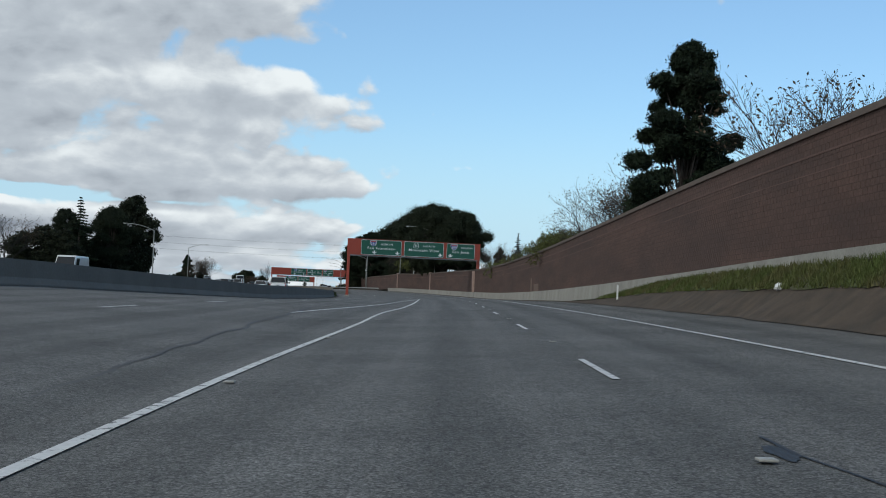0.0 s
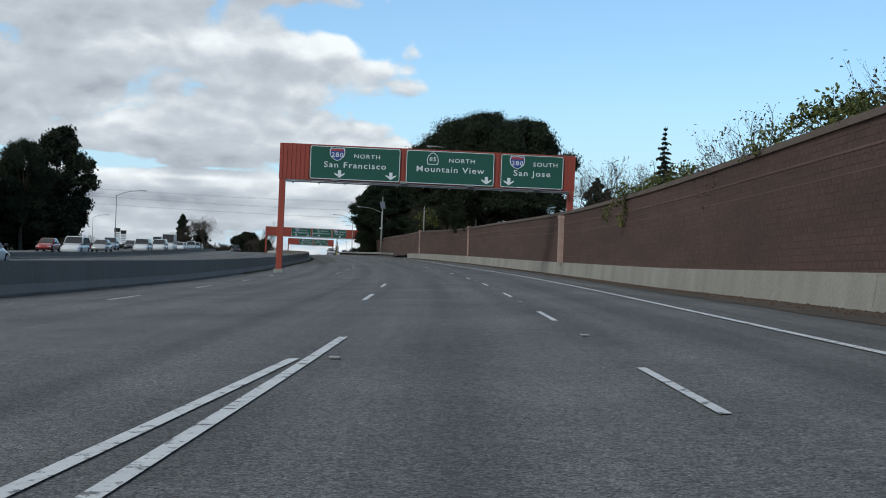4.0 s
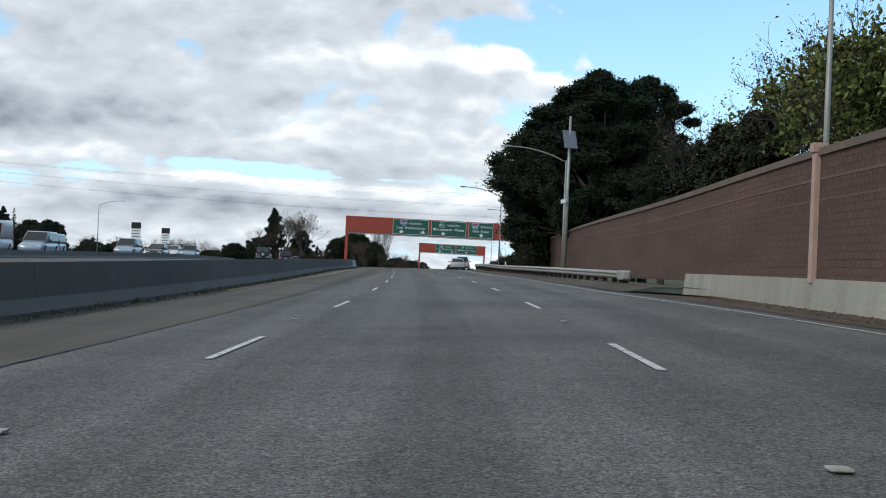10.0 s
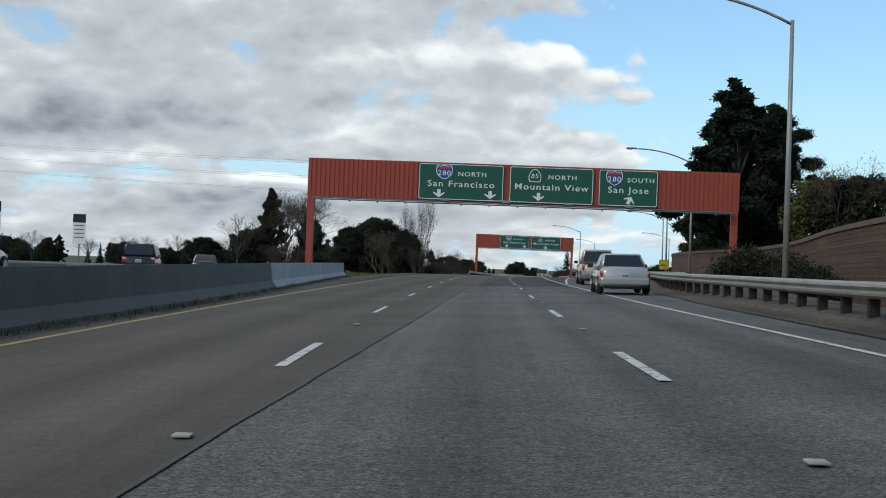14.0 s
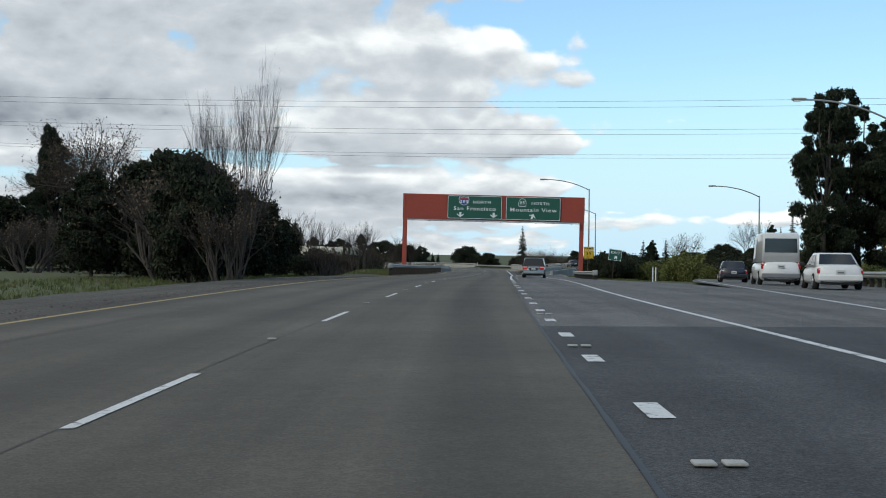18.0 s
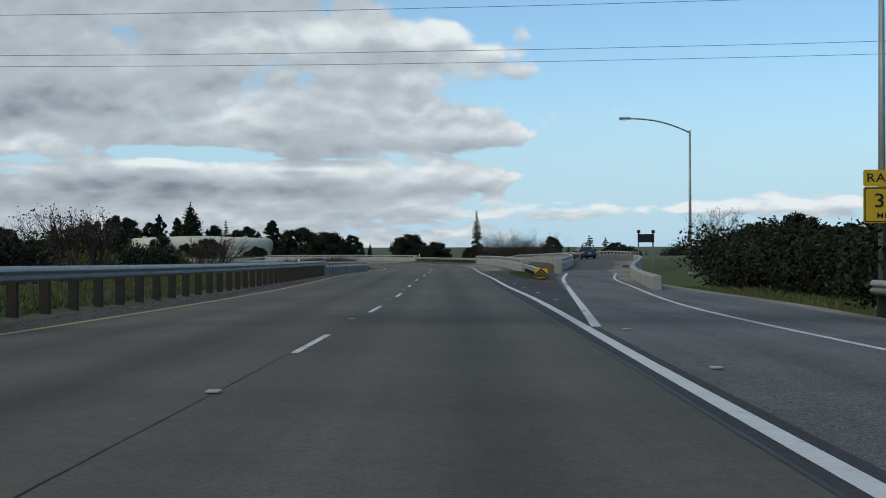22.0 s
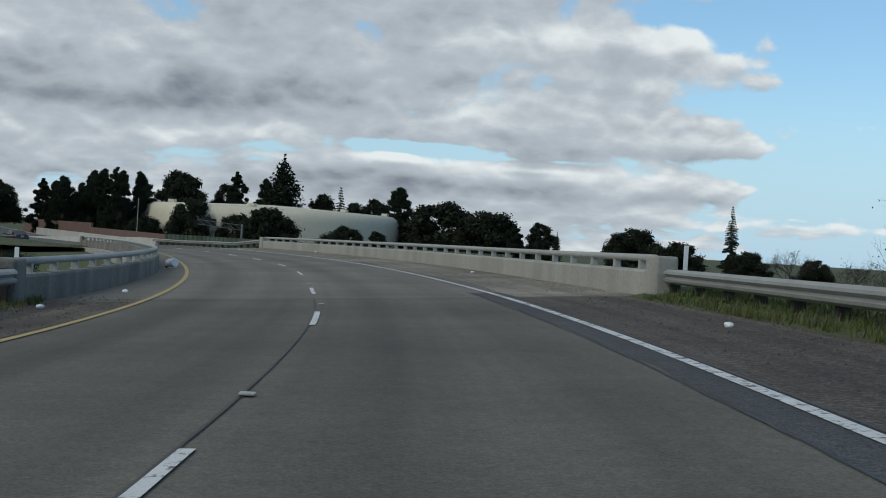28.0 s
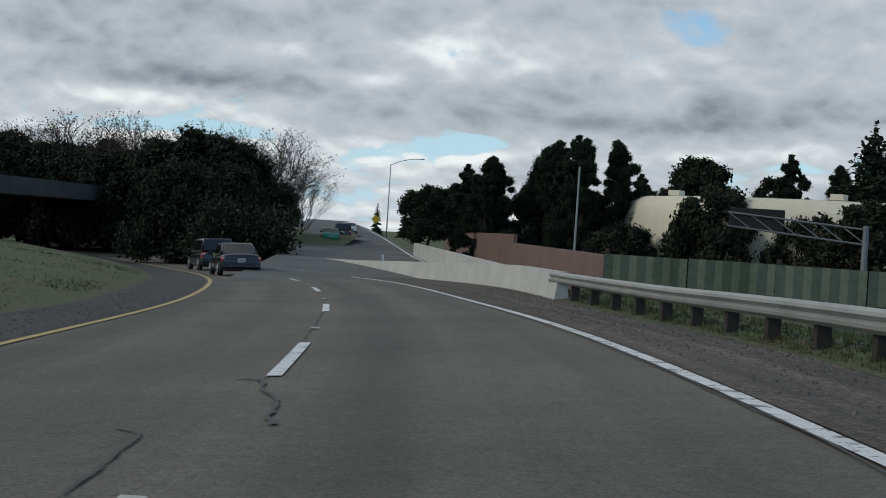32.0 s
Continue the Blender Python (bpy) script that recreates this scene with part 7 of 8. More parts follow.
        box(bm, (1.3, 0.16, 0.045), pose(0, cr0 + 0.03, H - 0.015), 0.02)
        part("spoiler", bm, colour, g)
    if kind == "jeep":
        bm = bmesh.new()
        tube(bm, 0.38, 0.38, 0.24, pose(0, -h2 - 0.02, 1.0, 90, 0, 0), 20)
        sp = part("spare_wheel", bm, "tyre", g)
        bm = bmesh.new()
        tube(bm, 0.2, 0.2, 0.05, pose(0, -h2 - 0.25, 1.0, 90, 0, 0), 16)
        part("spare_rim", bm, "rim", sp)
    # wheels
    for sx in (-1, 1):
        for y in (-h2 + L * 0.19, h2 - L * 0.185):
            bm = bmesh.new()
            tube(bm, wr, wr, 0.22, pose(sx * (w - 0.2), y, wr, 0, 90 * sx, 0), 22)
            bmesh.ops.bevel(bm, geom=[e for e in bm.edges if len(e.link_faces) == 2 and e.calc_face_angle(0) > 1.0], offset=0.03, segments=2, affect="EDGES")
            t = part("tyre", bm, "tyre", g, smooth=True)
            bm = bmesh.new()
            tube(bm, wr * 0.64, wr * 0.6, 0.03, pose(sx * (w + 0.015), y, wr, 0, 90 * sx, 0), 16)
            tube(bm, wr * 0.2, wr * 0.14, 0.03, pose(sx * (w + 0.04), y, wr, 0, 90 * sx, 0), 10)
            part("rim", bm, "rim", t)
    return g


def tilt_place(s, d, h=0.0, turn=0.0, fn=A):
    """A pose that follows the slope of the pavement."""
    p = fn(s, d, h)
    yv = (fn(s + 1, d, h) - fn(s - 1, d, h)).normalized()
    xv = (fn(s, d + 0.5, h) - fn(s, d - 0.5, h)).normalized()
    if xv.cross(yv).z < 0:
        xv = -xv
    zv = xv.cross(yv).normalized()
    xv = yv.cross(zv)
    R = Matrix((xv, yv, zv)).transposed().to_4x4()
    return Matrix.Translation(p) @ R @ pose(0, 0, 0, 0, 0, turn)


car("minivan", "car_silver_green", "silver-green minivan with red tail lights and roof rails", tilt_place(639.2, 3.85, 0.012, -3.0))
car("sedan", "car_silver", "silver sedan seen in the outer lane", tilt_place(452, 5.0, 0.012))
car("pickup", "car_tan", "light tan pickup truck in the outer lane", tilt_place(476, 5.9, 0.012))
car("pickup", "car_silver", "silver pickup truck braking on the exit ramp", tilt_place(532, 12.0, 0.012, -5))
car("sedan", "car_blue_pale", "pale blue sedan braking on the exit ramp", tilt_place(543.5, 11.0, 0.012, -5))
car("sedan", "car_white", "white sedan on the exit ramp", tilt_place(574.5, 14.2, 0.012, -5))
car("van", "car_white", "tall white delivery van on the exit ramp", tilt_place(590, 15.2, 0.012, -6))
car("sedan", "car_black", "black sedan far along the exit ramp", tilt_place(612, 16.8, 0.012, -7))
car("sedan", "car_blue_dark", "dark blue sedan on the curving connector", tilt_place(986, -2.45, 0.012, 3))
car("suv", "car_blue_dark", "dark grey sport utility car on the curving connector", tilt_place(1001, -2.1, 0.012, 3))
car("sedan", "car_black", "black sedan climbing the branch ramp", tilt_place(795, 18.6, 0.012, 6, B))
rngc = random.Random(5)
FAR = [("jeep", "car_black", "black off-road car with a spare wheel", 452, 10.2), ("sedan", "car_black", "black sedan in the far carriageway", 500, 4.5), ("suv", "car_blue_dark", "dark sport utility car in the far carriageway", 478, 8)]
for kind, col, lab, s, d in FAR:
    car(kind, col, lab, tilt_place(s, d, 0.012, 0, O), group="far traffic")
ONCOMING = [("suv", "car_white"), ("sedan", "car_silver"), ("suv", "car_blue_pale"), ("sedan", "car_white"), ("sedan", "car_red"), ("van", "car_white"), ("sedan", "car_black"), ("pickup", "car_silver")]
WORDS = {"car_white": "white", "car_silver": "silver", "car_blue_pale": "pale blue", "car_red": "dark red", "car_black": "black"}
KIND = {"suv": "sport utility car", "sedan": "sedan", "van": "delivery van", "pickup": "pickup truck"}
made = []
for k, (kind, col) in enumerate(ONCOMING):
    made.append(car(kind, col, f"{WORDS[col]} {KIND[kind]} coming along the far carriageway", tilt_place(240 + 31 * k, 19 + 3.6 * (k % 3), 0.012, 180, O), group="far traffic"))
for k in range(16):
    copy_thing(made[rngc.randrange(8)], tilt_place(258 + 17.5 * k + rngc.uniform(-4, 4), 19 + 3.6 * rngc.randrange(3), 0.012, 180, O))
for k in range(3):
    copy_thing(made[(0, 3, 5)[k]], tilt_place((150, 175, 120)[k], (4, 8, 20)[k], 0.012, (0, 0, 180)[k], O))


# ---- planting along the road ----
LOWER = [Vector((-135, 941, 0)), Vector((-178, 990, 0)), Vector((-218, 1035, 0)), Vector((-262, 1083, 0)), Vector((-334, 1161, 0))]


def clear_of_lower_road(x, y, gap=8.0):
    q = Vector((x, y, 0))
    for a, b in zip(LOWER, LOWER[1:]):
        u = max(0.0, min(1.0, (q - a).dot(b - a) / (b - a).length_squared))
        if (a.lerp(b, u) - q).length < gap:
            return False
    return True


random.seed(7)
# behind the sound wall
plant_at("pine", 82.5, 14.7, 17.2, 0.98, 40, 0.5)
for s, d, k, h in ((98, 16, "bare", 11), (109, 13.5, "bare2", 10.8), (115, 16.5, "bare2", 11), (122, 13.5, "bare2", 8.2), (128, 13.0, "half", 7.4), (136, 14, "half", 7.8), (146, 13, "bare", 7.4), (155, 14, "half", 7.0), (163, 12.5, "bare", 7.2), (172, 14, "bare", 6.6), (181, 12.5, "half", 6.4), (190, 13, "bare", 7.0), (62, 16.6, "bare", 11.8), (65, 21.5, "bare2", 11.5), (201, 16, "spruce", 10), (214, 15, "bare", 9), (226, 12.6, "spruce", 8.4), (236, 19, "pine2", 7.5)):
    plant_at(k, s, d, h, 1.0, random.uniform(0, 360))
for s, d, k, h, w in ((246, 20, "pine2", 9, 1.0), (252, 21, "shrub", 6.5, 1.0), (261, 15, "euc2", 17, 1.1), (267, 12.2, "euc", 18, 1.15), (277, 17, "euc", 18, 1.05), (283, 12.0, "euc", 19, 1.2), (272, 11.7, "euc2", 11.5, 0.8), (280, 11.6, "euc2", 11, 0.85), (289, 11.9, "euc2", 11, 0.8), (291, 13.2, "euc_high", 20.5, 1.1), (299, 11.4, "euc_high", 18, 1.35), (306, 12.2, "euc_high", 19, 1.3), (301, 14.5, "euc2", 13, 0.8), (309, 19, "euc_high", 18, 1.0)):
    plant_at(k, s, d, h, w, random.uniform(0, 360))
for s, d, k, h in ((328, 16, "half", 9.5), (336, 20, "half", 11.5), (342, 17, "bare2", 12), (346, 22, "half", 13.0), (352, 16.5, "round", 9), (358, 23, "half", 12.5), (362, 17, "round", 9.5), (368, 17, "bare", 11)):
    plant_at(k, s, d, h, 1.0, random.uniform(0, 360))
for s, d, k, h, w in ((386, 18.5, "pine", 11.5, 1.15), (396, 15.0, "pine", 17.6, 1.35), (407, 14.6, "pine", 18.2, 1.4), (399, 16, "pine_round", 17, 1.2), (402, 20, "pine", 18, 1.3), (394, 20, "euc2", 12, 1.0), (417, 12.6, "pine_round", 17.5, 0.95), (426, 13.6, "pine_round", 18.0, 0.9), (399, 17.5, "pine_round", 17.4, 1.0), (412, 12.6, "oak", 8, 0.75), (422, 12.0, "oak", 7, 0.7), (413, 21, "pine", 16, 1.1)):
    plant_at(k, s, d, h, w, random.uniform(0, 360))
for s, d, k, h in ((462, 11.9, "shrub", 2.6), (455, 12.2, "shrub", 1.8), (468, 13.4, "thicket", 2.2), (449, 11.4, "shrub", 1.3), (480, 21, "oak", 7), (478, 20, "bare2", 8), (493, 22, "light", 8), (530, 24, "shrub", 5), (556, 16.8, "shrub", 2.2), (488, 15.2, "shrub2", 1.4)):
    plant_at(k, s, d, h, 1.0, random.uniform(0, 360))
for s, d, k, h, w in ((592, 31, "redwood", 27, 1.0), (609, 34, "redwood", 30, 1.0), (603, 39, "redwood", 26, 1.1), (647, 31, "euc_tall", 18.5, 0.9), (651, 33.5, "euc_tall", 19.5, 1.0), (656, 36.5, "euc_tall", 18.5, 1.0), (650, 39, "euc_tall", 18, 1.1), (658, 41, "euc", 17, 0.8), (588, 27, "round", 12, 0.9), (652, 40, "euc2", 16, 0.8)):
    plant_at(k, s, d, h, w, random.uniform(0, 360))
for k in range(26):
    s, d = 668 + 4.2 * k, 30 + 6 * (k % 3) + 0.12 * k
    plant_at(random.choice(("shrub", "round", "oak", "shrub2", "cone", "shrub")), s, d, random.uniform(3.0, 5.6), random.uniform(0.9, 1.2), random.uniform(0, 360), 1.5)
for s, d, k, h, w in ((508, 18.6, "pine2", 16.5, 1.2), (516, 19.6, "pine2", 16.5, 1.25), (512, 22.5, "pine", 15, 1.1)):
    plant_at(k, s, d, h, w, random.uniform(0, 360))
# the dark hedge beside the branch
for k in range(17):
    s, d = 674 + 3.2 * k, 13.2 + 0.16 * k + 1.6 * (k % 2) + max(0.0, 3.2 * k - 26) * 0.16
    plant_at(("shrub", "oak", "round", "shrub", "oak")[k % 5], s, d, random.uniform(2.7, 3.9), (1.1, 0.8, 1.0, 1.2, 0.85)[k % 5], random.uniform(0, 360), 0.6)
for s, d, k, h in ((682, 18, "spruce", 5.2), (690, 20, "pine2", 5.4), (699, 23, "spruce", 5.6), (707, 22, "pine2", 5.0), (676, 19, "shrub2", 3.0), (668, 21, "shrub2", 3.4), (664, 27, "shrub", 4.2), (672, 30, "oak", 4.6), (680, 33, "oak", 5.0), (660, 34, "round", 5.4), (690, 35, "pine2", 7.5), (668, 38, "spruce", 7.5), (700, 40, "spruce", 9), (706, 44, "spruce", 8), (716, 38, "bare", 9), (735, 46, "spruce", 8), (664, 24, "shrub2", 2.6), (671, 26, "shrub", 3.2), (683, 28, "oak", 5)):
    plant_at(k, s, d, h, 1.0, random.uniform(0, 360), 0.8)

# the median's grove
for s, d, k, h, w in ((684, -55, "pine2", 18, 0.8), (676, -50, "bare2", 16, 1.0), (668, -44, "bare2", 17, 1.0), (664, -43, "bare", 17, 0.9), (680, -54, "pine", 18, 0.7), (690, -47, "round", 12, 1.0), (655, -40, "shrub", 4.5, 1.4), (645, -44, "thicket", 6, 1.2), (672, -57, "oak", 9, 1.0), (634, -50, "bare", 10, 1.1), (640, -58, "oak", 6, 1.2), (648, -33, "thicket", 6, 1.2),
                      (594, -13.6, "poplar", 13.6, 0.62), (588, -14.8, "oak", 6.6, 0.7), (586, -12.6, "thicket", 4.4, 0.8), (612, -22, "oak", 9.2, 1.0), (620, -23.5, "oak", 9.6, 1.05), (630, -22, "oak", 8.2, 0.95), (638, -20.5, "oak", 7.0, 0.85), (603, -19.5, "thicket", 7.2, 1.1), (596, -16.5, "thicket", 7.2, 1.0), (609, -26.5, "round", 7.4, 0.9), (648, -21, "oak", 5.5, 1.0),
                      (655, -19.3, "vase", 7.2, 1.0), (646, -12.6, "vase", 5.8, 0.85), (657, -9.6, "vase", 4.7, 0.9), (663, -15.5, "vase", 5.2, 1.0), (636, -14.6, "thicket", 3.0, 1.0), (642, -14.8, "thicket", 2.8, 1.0), (649, -14.6, "thicket", 2.4, 1.2), (657, -16.5, "thicket", 2.6, 1.1), (668, -17, "thicket", 2.0, 1.2), (645, -17.0, "shrub", 2.6, 1.1), (672, -24, "bare", 6.0, 0.9), (686, -27, "bare", 7, 1.0), (696, -30, "bare", 7.5, 1.0), (664, -26, "thicket", 6, 1.0), (705, -25, "bare", 6, 0.9), (692, -19, "shrub", 3, 1.1), (700, -17, "thicket", 4.2, 1.0), (712, -20, "shrub2", 2.4, 1.1), (722, -19, "shrub", 2.8, 1.0), (735, -17, "thicket", 3.6, 1.0), (740, -22, "shrub2", 2.6, 1.2), (716, -34, "oak", 6, 1.0)):
    plant_at(k, s, d, h, w, random.uniform(0, 360), 0.3)
# far side of the opposite carriageway
for s, d, k, h, w in ((386, -70, "spruce", 25, 1.3), (398, -62, "euc2", 24, 0.9), (411, -56.4, "round", 28, 0.88), (405, -66, "oak", 14, 1.4), (392, -74, "euc", 22, 1.0), (370, -78, "oak", 16, 1.3), (420, -66, "oak", 14, 1.2), (350, -85, "bare", 18, 1.2), (362, -72, "round", 15, 1.0)):
    plant_at(k, s, d, h, w, random.uniform(0, 360))
for k in range(46):
    s = 430 + 9.0 * k + random.uniform(-4, 4)
    d = -70 - 0.16 * (s - 430) - random.uniform(0, 45)
    kind = random.choice(("oak", "round", "shrub", "oak", "pine2", "spruce", "bare", "round"))
    plant_at(kind, s, d, random.uniform(6, 11) * (1.25 if kind in ("spruce", "pine2") else 1.0), 1.0, random.uniform(0, 360))
for k in range(22):
    s = 120 + 14 * k
    plant_at(random.choice(("oak", "round", "shrub", "spruce")), s, -78 - random.uniform(0, 30), random.uniform(5, 10), 1.1, random.uniform(0, 360))

# round the connector
G0 = -4.0
for x, y, k, h, w in ((-81, 1272, "spruce", 25, 0.9), (-95.6, 988, "cypress", 9.3, 0.85), (-95, 999.6, "cypress", 9.1, 0.85), (-83, 1067, "oak", 9.5, 1.2), (-70, 1075, "oak", 8.5, 1.1), (-131.5, 1043, "pine", 16.2, 1.05), (-122, 1040, "oak", 14.0, 1.25), (-113.5, 1036, "oak", 12.6, 1.2), (-107.5, 1030, "pine2", 10.4, 1.1), (-141, 1066, "pine2", 13, 0.9), (-113, 1085, "round", 12, 1.0),
                      (-190, 1026, "pine", 14.5, 0.8), (-197, 1031, "pine2", 14, 0.9), (-185, 1018, "pine", 14, 0.8), (-200, 1040, "pine", 14, 0.8), (-165, 1070, "cypress", 23, 1.6), (-185, 1066, "round", 18, 0.9), (-176, 1072, "pine2", 19, 0.8), (-193, 1078, "round", 19, 0.9), (-155, 1078, "spruce", 17, 1.0), (-148, 1080, "round", 15, 1.0), (-206, 1088, "pine2", 17, 1.0),
                      (-172, 1014, "pine", 15.5, 0.75), (-180, 1022, "pine", 16, 0.85), (-186, 1030, "pine", 16, 0.8), (-190, 1036, "pine2", 15.5, 0.9), (-196, 1043, "pine", 14, 0.8), (-202, 1052, "pine2", 12, 1.0), (-170, 1017, "pine", 15.6, 0.78), (-176, 1019, "pine2", 16.2, 0.85), (-183, 1025, "pine_round", 15.2, 0.75), (-166, 1012, "oak", 8, 0.9), (-171, 1076, "pine", 18, 0.8), (-181, 1078, "round", 16.5, 0.9), (-159, 1078, "round", 15.5, 1.0), (-150, 1072, "round", 13.8, 1.1), (-188, 1040, "oak", 8, 1.1),
                      (-157, 1010, "oak", 11.4, 0.8), (-150, 1011, "oak", 9.2, 0.7), (-142.5, 1006, "oak", 10.6, 0.95), (-126, 996, "oak", 8.2, 0.9), (-120, 993, "round", 7.6, 0.9), (-113, 990, "oak", 6.8, 0.8), (-108, 988, "shrub", 5.5, 1.2), (-100, 984, "shrub2", 4.6, 1.2)):
    plant(k, x, y, G0, h, w, random.uniform(0, 360))
for x, y, k, h, w in ((-52.5, 876, "bush", 12, 0.9), (-47.5, 880, "bush", 11, 0.9), (-57, 880, "bush", 7.5, 0.9), (-42, 884, "bush", 7.5, 0.9), (-50, 872, "bush", 8.5, 0.8), (-54, 884, "bush", 9, 0.8), (-45, 876, "bush", 8, 0.8), (-38, 893, "shrub", 6, 1.2), (-30, 900, "oak", 7.5, 1.0), (-51, 880, "shrub", 4.5, 1.2)):
    plant(k, x, y, -3.6, h, w, random.uniform(0, 360))
for k in range(34):
    x, y = -40 + 7 * k * 0.9, 1000 + random.uniform(-50, 140) - 1.2 * k
    kind = random.choice(("oak", "round", "shrub", "spruce", "cone", "pine2"))
    if clear_of_lower_road(x, y) and not (x < -130 and y < 1010):
        plant(kind, x, y, G0, random.uniform(6.0, 9.5), 1.1, random.uniform(0, 360))
for x, y, k, h, w in ((-11, 909, "bare", 15.5, 1.1), (-6, 900, "bare2", 10, 1.0), (-14, 925, "cone", 8, 1.0), (8, 880, "spruce", 11, 1.0), (12, 884, "spruce", 10, 1.0), (16, 876, "shrub", 7, 1.0), (-36, 960, "cone", 10, 1.1), (-32, 962, "cone", 9.5, 1.1), (-45, 985, "round", 10, 1.0), (-62, 1040, "bare", 8.5, 1.2), (-58, 1046, "oak", 7, 1.0), (-52, 1040, "bare2", 7, 1.0), (-96, 1110, "oak", 12, 1.2)):
    plant(k, x, y, G0 + 0.5, h, w, random.uniform(0, 360))
# brown brush inside the bend
for k in range(14):
    plant_at("thicket", 806 + 2.6 * k, -8.9 - 2.0 * (k % 3) - random.uniform(0, 0.8), random.uniform(1.7, 2.3), 1.4, random.uniform(0, 360), 0.2)
# the wood's near edge
for x, y, k, h in ((-179, 972, "oak", 7.4), (-180, 978, "oak", 7.6), (-174, 973, "shrub", 5.4), (-184, 982, "oak", 7.0)):
    plant(k, x, y, -1.5, h, 0.9, random.uniform(0, 360))
# dark wood beyond the grassy bank
for k in range(44):
    a = radians(46.2 + 21.5 * (k / 43) + random.uniform(-0.3, 0.3))
    r = 118 + (k % 3) * 11 + random.uniform(-4, 4) + 26 * (k / 43)
    x, y = -109.8 - r * math.sin(a), 910.4 + r * math.cos(a)
    plant(random.choice(("oak", "round", "oak", "oak")), x, y, -1.2, random.uniform(8.4, 11.0), 1.05, random.uniform(0, 360))
for x, y, k, h in ((-201, 998, "bare", 12), (-206, 992, "bare2", 12.5), (-213, 990, "bare", 13), (-198, 1001, "bare", 11), (-214, 988, "bare", 12), (-259, 1035, "bare", 18), (-252, 1041, "bare", 17.5), (-245, 1043, "bare2", 17), (-238, 1042, "bare", 17), (-231, 1039, "poplar", 14), (-285, 1030, "bare", 17), (-276, 1034, "bare", 17), (-300, 1022, "bare2", 15)):
    plant(k, x, y, -1.5, h, 1.15, random.uniform(0, 360))
for k in range(30):
    a = radians(33 + 38 * k / 29)
    r = random.uniform(250, 420)
    if clear_of_lower_road(-118 - r * math.sin(a), 906 + r * math.cos(a)):
        plant(random.choice(("spruce", "pine2", "oak", "round")), -118 - r * math.sin(a), 906 + r * math.cos(a), 0.0, random.uniform(9, 15), 1.1, random.uniform(0, 360))

# brush on the slope inside the bend
for k in range(46):
    s = 799 + 0.98 * k
    plant_at(random.choice(("thicket", "bush", "thicket", "shrub2")), s, -9.0 - random.uniform(0, 16), random.uniform(1.0, 1.7), 1.5, random.uniform(0, 360), 0.2)
for k in range(26):
    s = 800 + 4.6 * k
    plant_at(random.choice(("thicket", "shrub2", "shrub", "thicket")), s, -13 - random.uniform(0, 9), random.uniform(1.2, 2.4), 1.3, random.uniform(0, 360), 1.0)


# ---- water tank ----
def water_tank(x, y, z0, rad, top, label):
    g = empty("water_tank", pose(x, y, z0), label, "tank", "water tanks")
    prof = [(rad, 0), (rad, top - 2.2), (rad - 0.12, top - 1.2), (rad - 0.5, top - 0.45), (rad - 1.2, top), (rad - 1.6, top + 0.05)]
    n = 96
    V, Fc = [], []
    for r, z in prof:
        V += [(r * math.cos(2 * math.pi * k / n), r * math.sin(2 * math.pi * k / n), z) for k in range(n)]
    for i in range(len(prof) - 1):
        Fc += [(i * n + k, i * n + (k + 1) % n, (i + 1) * n + (k + 1) % n, (i + 1) * n + k) for k in range(n)]
    mesh_ob("shell", V, Fc, "tank", g, smooth=True)
    V, Fc = [], []
    rr = rad - 1.5
    for i in range(5):
        r = rr * (1 - i / 5)
        V += [(r * math.cos(2 * math.pi * k / n), r * math.sin(2 * math.pi * k / n), top + 0.05 + 0.9 * (i / 5)) for k in range(n)]
    for i in range(4):
        Fc += [(i * n + k, i * n + (k + 1) % n, (i + 1) * n + (k + 1) % n, (i + 1) * n + k) for k in range(n)]
    Fc.append(tuple(4 * n + k for k in range(n)))
    mesh_ob("roof", V, Fc, "tank", g, smooth=True)
    for k in range(8):
        a = 2 * math.pi * (k + 0.3) / 8
        bm = bmesh.new()
        box(bm, (1.1, 1.1, 0.5), pose((rad - 2.6) * math.cos(a), (rad - 2.6) * math.sin(a), top + 0.35), 0.06)
        part("roof_vent", bm, "tank", g)
    return g


water_tank(-153, 1034, -4.5, 23.2, 10.9, "large round cream-painted water tank with a flat roof")
water_tank(-204, 1092, -4.5, 21.5, 11.4, "second round water tank behind trees")

# green corrugated fence, brown wall and pole by the tank
M["green_sheet"] = material("green_sheet", (0.06, 0.082, 0.048), 0.7, vary=0.45, scale=0.7, fine=5, bump=0.1, tint=(0.13, 0.15, 0.115), streak=(1, 1, 0.15), cell=0.05)
P0, P1 = Vector((-128.5, 943, -2.0)), Vector((-92, 953, -2.0))
fen = empty("sheet_fence", Matrix(), "weathered green corrugated sheet fence", "fence")
for j in range(16):
    V, n = [], 10
    for k in range(n + 1):
        q = P0.lerp(P1, (j + 0.99 * k / n) / 16)
        q.y += 0.07 * (k % 2) + 0.03 * (j % 2)
        top = Vector((0, 0, 3.55 + 0.06 * noise.noise(Vector((j * 3.7, 0, 0)))))
        V += [q, q + top, q + Vector((0, 0.02, 0)), q + top + Vector((0, 0.02, 0))]
    Fc = []
    for k in range(n):
        a, b = 4 * k, 4 * k + 4
        Fc += [(a, b, b + 1, a + 1), (a + 2, a + 3, b + 3, b + 2), (a + 1, b + 1, b + 3, a + 3)]
    mesh_ob("panel", V, Fc, "green_sheet", fen)
for j in range(9):
    q = P0.lerp(P1, j / 8)
    bm = bmesh.new()
    box(bm, (0.12, 0.12, 3.7), pose(q.x, q.y + 0.2, q.z + 1.85), 0.01)
    part("post", bm, "wood_post", fen)


